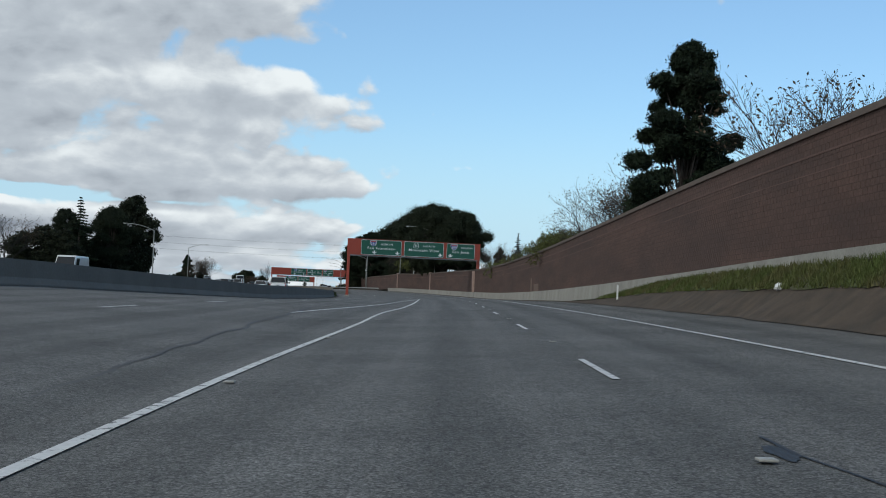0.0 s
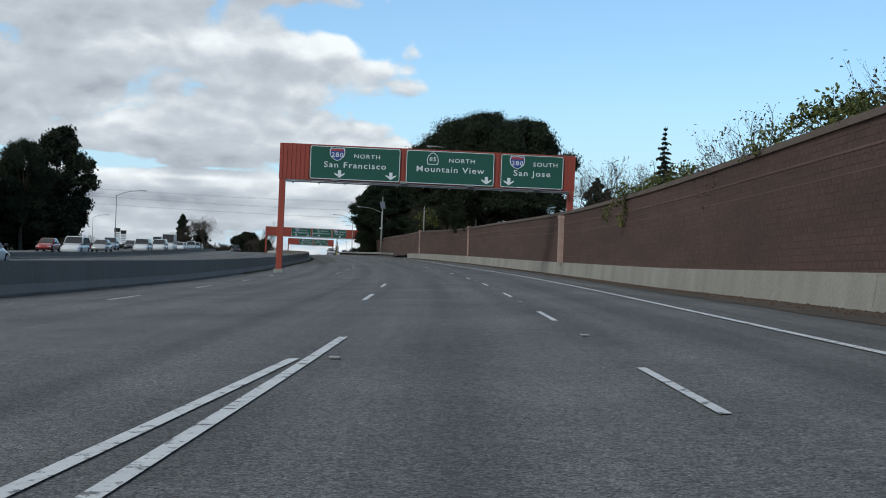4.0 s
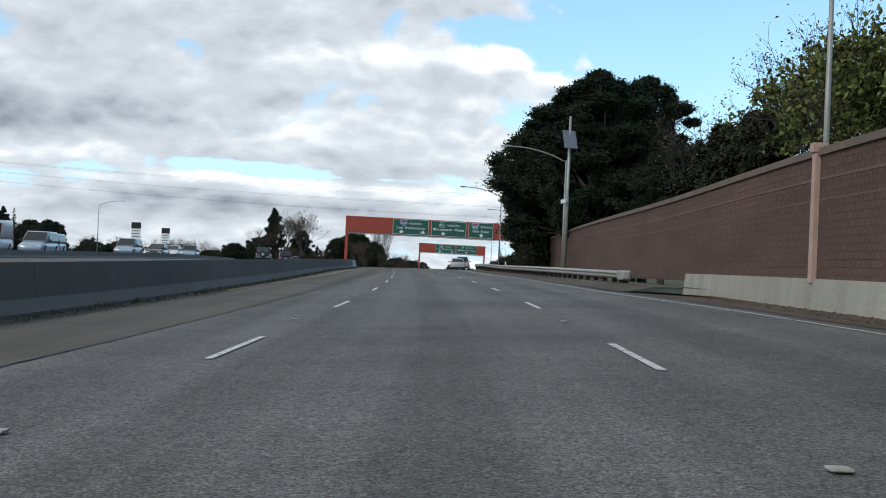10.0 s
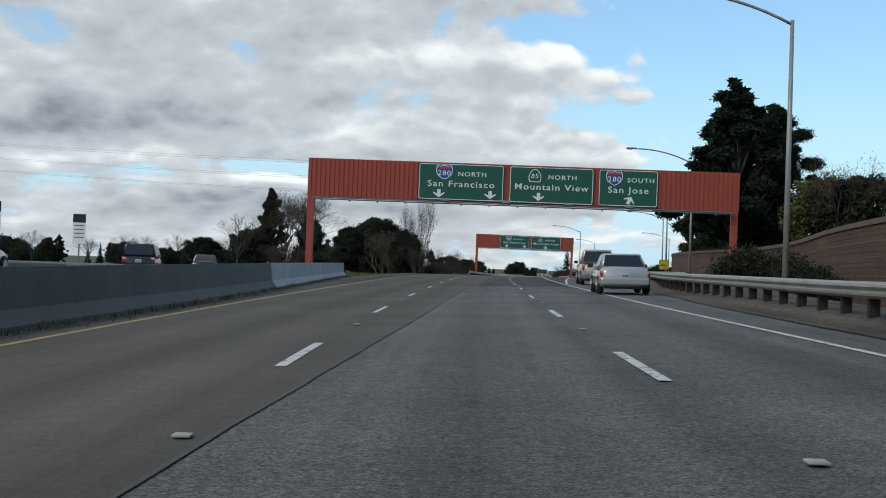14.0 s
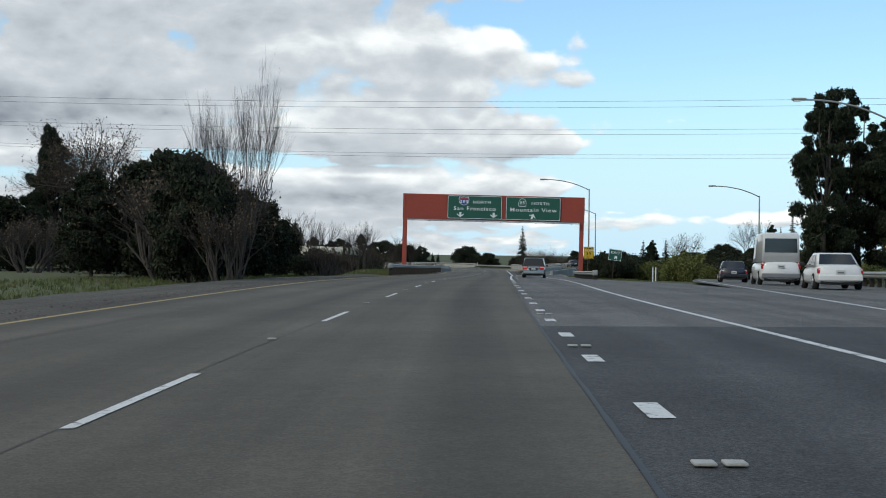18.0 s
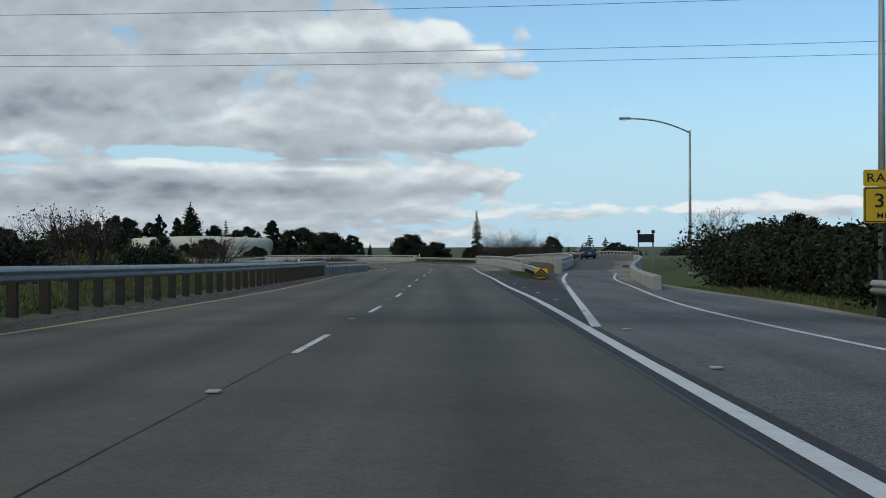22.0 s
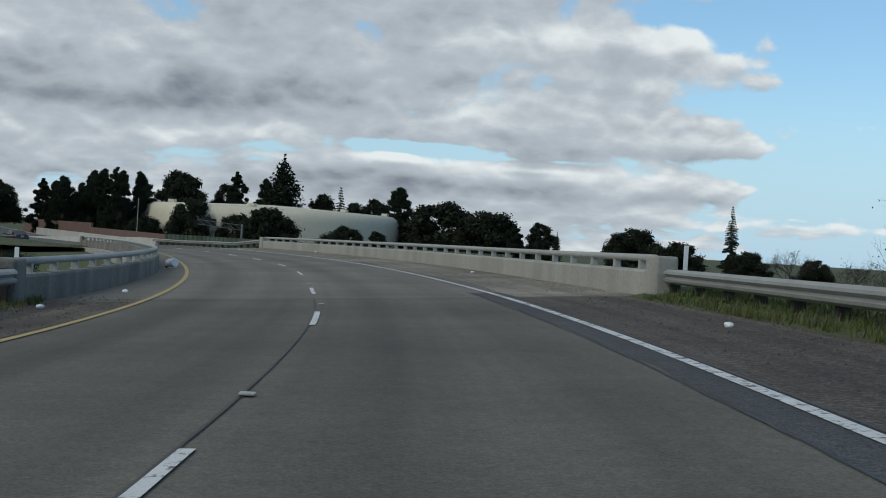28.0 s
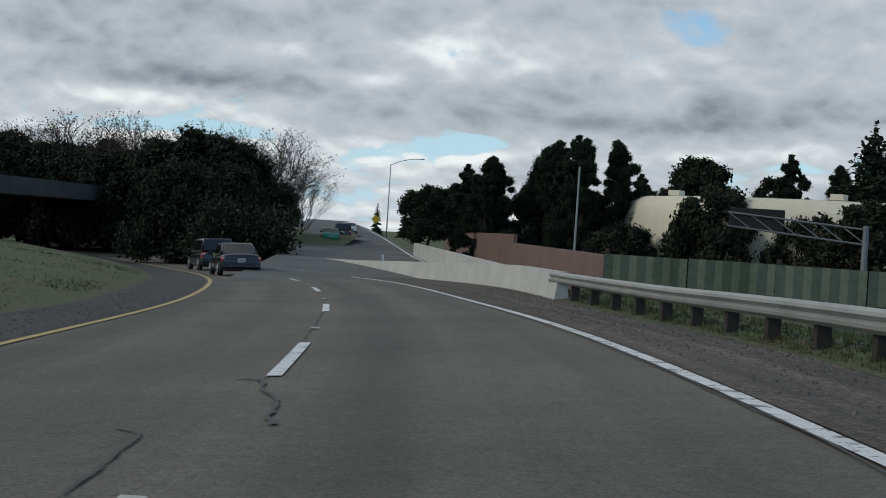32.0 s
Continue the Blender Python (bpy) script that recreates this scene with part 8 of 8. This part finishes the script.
def straight_wall(name, p, q, h, mat, label, t=0.3, category="wall"):
    p, q = Vector(p), Vector(q)
    x = (q - p).normalized()
    yv = Vector((-x.y, x.x, 0)).normalized() * t
    V = [p, q, q + yv, p + yv] + [v + Vector((0, 0, h)) for v in (p, q, q + yv, p + yv)]
    return structure(name, (V, [(3, 2, 1, 0), (4, 5, 6, 7), (0, 1, 5, 4), (1, 2, 6, 5), (2, 3, 7, 6), (3, 0, 4, 7)]), mat, label, category)


M["brown_block"] = material("brown_block", (0.17, 0.105, 0.085), 0.9, vary=0.25, scale=0.4, fine=8, bump=0.2)
straight_wall("brown_wall", (-128.7, 944, -2), (-168, 998, -2), 3.5, "brown_block", "low brown block wall beside the lower road")
straight_wall("brown_wall_far", (-168, 998, -2), (-206, 1040, -2), 4.2, "brown_block", "low brown block wall farther along")
straight_wall("lower_barrier", (-131, 944.5, -2.2), (-176, 995.5, -2.0), 2.95, "concrete_pale", "pale concrete barrier of the lower road")

# lower freeway seen past the barrier
V, LZ2 = [], (-0.35, -0.1, 0.9, 2.1, 3.6)
for i, q in enumerate(LOWER):
    t = (LOWER[min(i + 1, 4)] - LOWER[max(i - 1, 0)]).normalized()
    r = Vector((t.y, -t.x, 0))
    V += [q - r * 5.2 + Vector((0, 0, LZ2[i])), q + r * 5.2 + Vector((0, 0, LZ2[i]))]
structure("lower_freeway", (V, [(2 * i, 2 * i + 1, 2 * i + 3, 2 * i + 2) for i in range(4)]), "asphalt", "grey asphalt of the lower freeway", "road")
W = []
for i, q in enumerate(LOWER):
    t = (LOWER[min(i + 1, 4)] - LOWER[max(i - 1, 0)]).normalized()
    r = Vector((t.y, -t.x, 0))
    e = q + r * 4.5 + Vector((0, 0, LZ2[i] + 0.02))
    W += [e, e + r * 0.18]
structure("line_lower_freeway", (W, [(2 * i, 2 * i + 1, 2 * i + 3, 2 * i + 2) for i in range(4)]), "white_paint", "white edge line of the lower freeway", "lane marking")
for x, y, k, col, lab in ((-196.5, 1008, "sedan", "car_green", "green sedan on the lower freeway"), (-205, 1019.5, "suv", "car_black", "black car on the lower freeway"), (-226, 1045, "sedan", "car_white", "white sedan on the lower freeway")):
    h = float(np.interp(y, [q.y for q in LOWER], LZ2))
    car(k, col, lab, pose(x, y, h + 0.02, 0, 0, 41), group="far traffic")
g, p = post_sign("warning_sign", 1000, 7.5, 1.6, 0, 1.0, 1.0, "sign_yellow", "orange diamond warning sign by the lower freeway", outline=[(0, 0.7), (0.7, 0), (0, -0.7), (-0.7, 0)])
g.matrix_world = pose(-240, 1067, 1.4, 0, 0, 40)

# overpass across the distance
M["concrete_dark"] = material("concrete_dark", (0.085, 0.083, 0.078), 0.9, vary=0.4, scale=0.5, fine=8, bump=0.2)
g = empty("overpass", Matrix(), "dark concrete overpass half hidden by trees", "bridge")
V, Fc = [], []
limb_p, limb_q = Vector((-166, 922, 3.4)), Vector((-224, 1024, 3.6))
for z0, z1, t, nm, mt in ((-0.75, 0.0, 8.0, "deck", "concrete_dark"), (0.0, 0.55, 0.3, "railing", "concrete_dark")):
    x = (limb_q - limb_p).normalized()
    yv = Vector((-x.y, x.x, 0)) * t
    q = [limb_p, limb_q, limb_q + yv, limb_p + yv]
    W = [v + Vector((0, 0, z0)) for v in q] + [v + Vector((0, 0, z1)) for v in q]
    mesh_ob(nm, W, [(3, 2, 1, 0), (4, 5, 6, 7), (0, 1, 5, 4), (1, 2, 6, 5), (2, 3, 7, 6), (3, 0, 4, 7)], mt, g)
for u in (0.2, 0.92):
    q = limb_p.lerp(limb_q, u)
    bm = bmesh.new()
    box(bm, (1.4, 3.4, 6), pose(q.x, q.y + 2, 0.6), 0.08)
    part("pier", bm, "concrete_shaded", g)

# litter on the shoulders
random.seed(11)
for s, d, z in ((41, 10.2, 0.9), (822, -5.9, 0.02), (838, -5.8, 0.02), (846, -5.5, 0.02), (868, -6.0, 0.1), (938, -6.3, 0.0), (930, -5.5, 0.02), (832, 4.6, 0.02), (861, 4.9, 0.02), (905, 5.2, 0.02), (297, -7.6, 0.02), (303, -7.4, 0.02)):
    bm = bmesh.new()
    bmesh.ops.create_icosphere(bm, subdivisions=2, radius=0.07 if s != 41 else 0.22)
    for v in bm.verts:
        v.co *= 1 + 0.5 * noise.noise(v.co * 9 + Vector((s, d, 0)))
        v.co.z *= 0.6
    dark = s in (868, 930, 938, 297, 303)
    e = part("rubbish", bm, "tyre" if dark else "sign_white")
    e.matrix_world = place(s, d, 0.07 + z)
    tagged(e, "scrap of dark rubber on the shoulder" if dark else "crumpled white litter on the shoulder", "litter")

bm = bmesh.new()
tube(bm, 0.15, 0.19, 0.42, pose(0, 0, 0, 80, 0, 40), 16)
tube(bm, 0.2, 0.2, 0.03, pose(0, 0, 0, 80, 0, 40), 16)
e = part("bucket", bm, "sign_white")
e.matrix_world = place(872, -6.0, 0.22)
tagged(e, "white plastic bucket lying against the inner parapet", "bucket")
# thin pole beside the tank and the sign frame behind the fence
bm = bmesh.new()
tube(bm, 0.07, 0.05, 8.4, Matrix(), 10)
box(bm, (0.3, 0.3, 0.16), pose(0, 0, 0.08), 0.02)
e = part("pole", bm, "galvanised", smooth=False)
e.matrix_world = pose(-147, 972, -2.5)
tagged(e, "thin pale pole behind the brown wall", "pole")
g = empty("cantilever_sign", pose(-127.9, 962.4, -1.3, 0, 0, 22) @ Matrix.Diagonal((1.28, 1.28, 1.0, 1)), "dark sign on a grey cantilever truss behind the fence", "road sign")
bm = bmesh.new()
tube(bm, 0.1, 0.09, 4.5, Matrix(), 12)
part("post", bm, "grey_steel", g)
for z0, z1, nm in ((4.35, 4.75, "upper_chord"), (3.75, 4.2, "lower_chord")):
    V, Fc = [], []
    limb(V, Fc, (0, 0, z0), (-4.2, 0, z1), 0.04, 0.04, 6)
    mesh_ob(nm, V, Fc, "grey_steel", g)
for k in range(6):
    V, Fc = [], []
    limb(V, Fc, (-0.7 * k, 0, 3.78 + 0.075 * k), (-0.7 * k - 0.7, 0, 4.42 + 0.067 * k), 0.025, 0.025, 5)
    mesh_ob("brace", V, Fc, "grey_steel", g)
bm = bmesh.new()
box(bm, (1.7, 0.2, 0.9), pose(-3.3, 0.12, 4.5), 0.03)
part("sign_box", bm, "tyre", g, "dark back of a sign")


# ---- grass tufts ----
def grass_tufts(name, label, spots, size, count, mat="grass", seed=1):
    """Blades in clumps along a strip; spots(rng) gives a place."""
    rng = random.Random(seed)
    V, Fc = [], []
    for k in range(count):
        p = spots(rng)
        hgt = size * rng.uniform(0.4, 1.3)
        for j in range(5):
            a = rng.uniform(0, 6.283)
            t = Vector((math.cos(a), math.sin(a), 0))
            o = p + Vector((rng.uniform(-1, 1), rng.uniform(-1, 1), 0)) * size * 0.5
            b = len(V)
            w = t.cross(Vector((0, 0, 1))) * size * 0.09
            V += [o - w, o + w, o + t * hgt * 0.55 + Vector((0, 0, hgt))]
            Fc.append((b, b + 1, b + 2))
    tagged(mesh_ob(name, V, Fc, mat), label, "grass", kind="stuff")


M["blade"] = material("grass_blade", (0.078, 0.115, 0.026), 0.9, vary=0.5, scale=0.5, fine=3, bump=0, tint=(0.11, 0.10, 0.04))


def on_bank(r):
    s, u = r.uniform(20, 76 + 10 * r.random()), r.uniform(0.5, 1.0) ** 0.7
    a, b = right_edge(s) - 0.5, wall_line(s) - 0.17
    return A(s, a + (b - a) * u, bank_top(s) * u ** 1.25 + 0.03 - float(np.interp(s, [95, 125], [0, 0.4])))


def on_median(r):
    s = r.uniform(505, 735)
    return A(s, left_edge(s) - float(np.interp(s, [500, 540, 630, 660], [1.4, 3.0, 3.2, 1.2])) - r.uniform(0, 1) ** 1.5 * 14, -0.33)


def inner_spot(r):
    s, u = r.uniform(934, 1010), r.uniform(0.04, 1) ** 1.2
    d = -6.4 - 30 * u**1.4
    p, q = A(s, max(d, -12.0)), A(s, d)
    return Vector((q.x, q.y, p.z - 0.03 + float(np.interp(s, [934, 950, 980, 1044], [0.2, 1.0, 1.5, 1.6])) * min(1.0, u * 2.6)))


def verge(s, d, h):
    """The verge: level with the shoulder, then a low weedy berm under and behind the rail."""
    e = 5.58 if s > 900 else 6.08
    return A(s, d, h + float(np.interp(abs(d) - e, [0.0, 0.4, 1.0, 2.2, 6], [0.0, 0.13, 0.22, 0.24, 0.08])))


grass_tufts("bank_grass_tufts", "tufts of green grass on the bank", on_bank, 0.2, 6000, "blade", 3)
grass_tufts("median_grass", "green winter grass beside the median shoulder", on_median, 0.22, 9000, "blade", 4)
grass_tufts("branch_grass", "green grass beside the branch", lambda r: A(r.uniform(640, 700), 9.2 + r.uniform(0, 1) ** 1.4 * 6, -0.3), 0.16, 6000, "blade", 11)
grass_tufts("median_weeds", "rough green and brown grass under the inner guard rail", lambda r: (lambda q, u: A(q, left_edge(q) - 1.0 - u, float(np.interp(u, [0, 0.6, 3.0], [0.02, 0.3, 0.38])) * float(np.interp(q, [632, 644], [0.0, 1.0]))))(r.uniform(634, 727), r.uniform(0, 1) ** 1.6 * 3.2), 0.16, 9000, "blade", 12)
grass_tufts("gore_weeds", "low green weeds growing along the gore's rail", lambda r: (lambda q: A(q, 4.75 + (q - 716) * 0.03 + r.gauss(0, 0.32), 0.0))(712 + r.triangular(-8, 20, 16)), 0.075, 5200, "grass", 5)
grass_tufts("rail_grass", "green grass under the guard rail", lambda r: (lambda d: verge(r.uniform(927, 962), d, 0.0))(5.5 + r.uniform(0, 1) ** 1.4 * 2.6), 0.09, 5000, "grass", 6)
grass_tufts("rail_weeds", "rough weeds under the guard rail of the bend", lambda r: (lambda d: verge(r.uniform(799, 842), d, 0.0))(5.8 + r.uniform(0, 1) ** 1.4 * 3.0), 0.15, 6000, "blade", 7)
grass_tufts("inner_weeds", "dark rough weeds under the inner guard rail", lambda r: (lambda d: A(r.uniform(800, 842), -d, float(np.interp(d, [6.75, 7.2, 8.5], [0.0, 0.18, 0.28]))))(6.5 + r.uniform(0, 1) ** 1.3 * 3.0), 0.17, 6000, "blade", 13)
grass_tufts("inner_grass", "long green grass inside the bend", lambda r: inner_spot(r), 0.09, 9000, "grass", 8)
grass_tufts("barrier_weeds", "dry weeds along the median barrier", lambda r: (lambda s: A(s, left_wall(s) + 0.42 + r.uniform(0, 0.25), 0.0))(r.uniform(200, 500)), 0.14, 900, "blade", 9)


ribbon("rail_verge", 797.5, 843.5, lambda s: 5.75 + 0.3 * noise.noise(Vector((s * 0.3, 41, 0))), lambda s: 12.0, "grass", "grass and weeds on the berm behind the guard rail", h=0.012, step=1.0, cuts=10, category="verge", fn=verge)
ribbon("rail_verge_end", 926.8, 962, lambda s: 5.3 + 0.25 * noise.noise(Vector((s * 0.3, 47, 0))), lambda s: 9.5, "grass", "grass on the berm behind the last guard rail", h=0.012, step=1.0, cuts=10, category="verge", fn=verge)
ribbon("median_verge", 632, 729, lambda s: -12.5, lambda s: left_edge(s) - 0.5 + 0.3 * noise.noise(Vector((s * 0.3, 49, 0))), "grass", "weedy grass under the inner guard rail", h=0.012, step=1.5, cuts=8, category="verge", fn=lambda s, d, h: A(s, d, h + float(np.interp(-d + left_edge(s), [0.9, 1.6, 4.0], [-0.02, 0.32, 0.4])) * float(np.interp(s, [632, 644], [0.0, 1.0]))))
ribbon("inner_verge", 799.5, 842.5, lambda s: -12.0, lambda s: -6.4 + 0.3 * noise.noise(Vector((s * 0.3, 43, 0))), "gravel", "brown weedy verge behind the inner guard rail", h=0.012, step=1.5, cuts=9, category="verge", fn=lambda s, d, h: A(s, d, h + float(np.interp(-d, [6.75, 7.2, 8.5], [0.0, 0.2, 0.3]))))


# ---- gravel, leaves and dirt ----
def scatter(name, label, spots, lo, hi, count, mat, seed):
    """Small stones or scraps lying on the ground."""
    rng = random.Random(seed)
    V, Fc = [], []
    for k in range(count):
        p = spots(rng)
        r = rng.uniform(lo, hi)
        a = rng.uniform(0, 6.283)
        b = len(V)
        for j in range(4):
            q = a + j * 1.571 + rng.uniform(-0.4, 0.4)
            V.append(p + Vector((r * math.cos(q) * rng.uniform(0.6, 1.2), r * math.sin(q) * rng.uniform(0.6, 1.2), -0.004)))
        V.append(p + Vector((0, 0, r * rng.uniform(0.4, 0.9))))
        Fc += [(b + j, b + (j + 1) % 4, b + 4) for j in range(4)]
    tagged(mesh_ob(name, V, Fc, mat), label, "gravel", kind="stuff")


M["stones"] = material("stones", (0.13, 0.12, 0.10), 0.95, vary=0.5, scale=3, fine=10, bump=0, tint=(0.05, 0.045, 0.04))
M["pebbles"] = material("pebbles", (0.2, 0.18, 0.145), 0.95, vary=0.5, scale=3, fine=10, bump=0, tint=(0.11, 0.095, 0.075))
M["leaves"] = material("fallen_leaves", (0.11, 0.055, 0.032), 0.95, vary=0.5, scale=2, fine=7, bump=0, tint=(0.05, 0.03, 0.02))
scatter("gore_gravel", "loose stones and scraps in the gore", lambda r: A(r.uniform(690, 728), 3.0 + r.uniform(0, 1) ** 0.7 * 2.2, 0.012), 0.01, 0.045, 900, "stones", 1)
scatter("shoulder_gravel", "loose gravel on the shoulder of the bend", lambda r: (lambda s: A(s, thick(s) + 0.3 + r.uniform(0, 1) ** 0.6 * 3.0, 0.010))(r.uniform(798, 843)), 0.008, 0.035, 2600, "stones", 2)
scatter("bridge_dirt", "dirt and pebbles along the parapet", lambda r: (lambda s: A(s, 5.85 - r.uniform(0, 1) ** 2 * 2.4, 0.010))(r.uniform(846, 924)), 0.008, 0.03, 2400, "pebbles", 3)
scatter("end_gravel", "loose gravel on the shoulder beside the rail", lambda r: (lambda s: A(s, thick(s) + 0.3 + r.uniform(0, 1) ** 0.6 * 2.8, 0.010))(r.uniform(928, 965)), 0.008, 0.035, 2600, "stones", 4)
scatter("inner_gravel", "loose gravel on the inner shoulder", lambda r: (lambda s: A(s, yellow(s) - 0.2 - r.uniform(0, 1) * 1.7, 0.012))(r.choice((r.uniform(797, 845), r.uniform(926, 960)))), 0.008, 0.035, 2000, "stones", 5)
scatter("wall_leaves", "reddish fallen leaves along the wall's foot", lambda r: (lambda s: A(s, wall_line(s) - 0.25 - r.uniform(0, 1) ** 1.6 * 1.6, 0.012))(r.uniform(110, 334)), 0.015, 0.05, 5000, "leaves", 6)
scatter("barrier_gravel", "grit and dead leaves along the median barrier", lambda r: (lambda s: A(s, left_wall(s) + 0.34 + r.uniform(0, 1) ** 2 * 0.7, 0.012))(r.uniform(150, 500)), 0.01, 0.04, 3500, "stones", 7)
scatter("median_gravel", "loose gravel beside the yellow line", lambda r: (lambda s: A(s, yellow(s) - 0.25 - r.uniform(0, 1) * 1.3, 0.012))(r.uniform(480, 735)), 0.01, 0.04, 3500, "stones", 8)
# near-black strip: the barrier's shadow line painted in together with the dirt there
ribbon("barrier_dirt", 100, 503, lambda s: left_wall(s) + 0.28, lambda s: left_wall(s) + 0.5 + 0.12 * noise.noise(Vector((s * 0.6, 51, 0))), "sealant", "dark dirt and painted shadow line along the barrier's foot", h=0.013, step=1.0, cuts=1, category="dirt")
for k in range(19):
    s = 108 + 12.0 * k
    d, h0 = wall_line(s), wall_foot(s)
    V = [A(s, d - 0.226, 0.02), A(s + 0.014, d - 0.226, 0.02), A(s + 0.014, d - 0.106, h0 - 0.01), A(s, d - 0.106, h0 - 0.01)]
    structure("wall_joint", (V, [(0, 1, 2, 3)]), "sealant", "dark joint in the wall's concrete foot", "joint")
for k in range(55):
    s = 110 + 6.1 * k
    d = left_wall(s)
    V = []
    for dd, h in ((0.304, 0.005), (0.304, 0.08), (0.134, 0.33), (0.094, 0.99)):
        V += [A(s, d + dd, h), A(s + 0.025, d + dd, h)]
    structure("barrier_joint", (V, [(2 * i, 2 * i + 1, 2 * i + 3, 2 * i + 2) for i in range(3)]), "sealant", "dark joint in the median barrier", "joint")


# ---- blocks of the sound wall ----
def build_blocks():
    """Courses of split-face blocks, counted down from the coping; those the camera passes nearest are pieces."""
    wide, tall, out, cut = 0.4, 0.2, 0.006, 0.01
    bm = bmesh.new()
    a, b, c = wide / 2 - cut / 2, tall / 2 - cut / 2, 0.006
    ring0 = [bm.verts.new((x, 0.02, z)) for x, z in ((-a, -b), (a, -b), (a, b), (-a, b))]
    ring1 = [bm.verts.new((x, -out, z)) for x, z in ((-a + c, -b + c), (a - c, -b + c), (a - c, b - c), (-a + c, b - c))]
    bm.faces.new(ring1)
    for k in range(4):
        bm.faces.new((ring0[k], ring0[(k + 1) % 4], ring1[(k + 1) % 4], ring1[k]))
    piece = bpy.data.meshes.new("brick")
    bm.to_mesh(piece)
    bm.free()
    piece.materials.append(M["brick"])
    wall = bpy.data.objects["sound_wall"]
    V, Fc = [], []
    for j in range(1480):
        s = 8.0 + wide * j
        if s > 595.5:
            break
        for half in (0, 1):
            s0 = s + half * wide / 2
            p, q = A(s0, wall_line(s0)), A(s0 + wide, wall_line(s0 + wide))
            t0, t1 = wall_top(s0) - 0.2, wall_top(s0 + wide) - 0.2
            low = wall_foot(s0) - 0.1
            x = (q - p)
            x.z = 0
            x.normalize()
            nrm = Vector((-x.y, x.x, 0))
            for i in range(half, 32, 2):
                if t0 - tall * i < low:
                    break
                if 196.0 < s0 < 204.6:
                    m = p.lerp(q, 0.5) + Vector((0, 0, (t0 + t1) / 2 - tall * (i + 0.5)))
                    ob = new("brick", piece)
                    ob.parent = wall
                    ob.matrix_world = Matrix.Translation(m) @ Matrix((-x, -nrm, Vector((0, 0, 1)))).transposed().to_4x4()
                    continue
                k = len(V)
                e = x * (cut / 2)
                for dz0, dz1, o, g in ((-tall * (i + 1) + cut / 2, -tall * i - cut / 2, -0.02, 0.0), (-tall * (i + 1) + cut / 2 + c, -tall * i - cut / 2 - c, out, c)):
                    f = x * g
                    V += [p + e + f + nrm * o + Vector((0, 0, t0 + dz0)), q - e - f + nrm * o + Vector((0, 0, t1 + dz0)), q - e - f + nrm * o + Vector((0, 0, t1 + dz1)), p + e + f + nrm * o + Vector((0, 0, t0 + dz1))]
                Fc.append((k + 4, k + 5, k + 6, k + 7))
                Fc += [(k + a2, k + (a2 + 1) % 4, k + 4 + (a2 + 1) % 4, k + 4 + a2) for a2 in range(4)]
    rest = mesh_ob("brickwork", V, Fc, "brick", wall, "reddish-brown block courses")
    rest["kind"] = "stuff"


build_blocks()
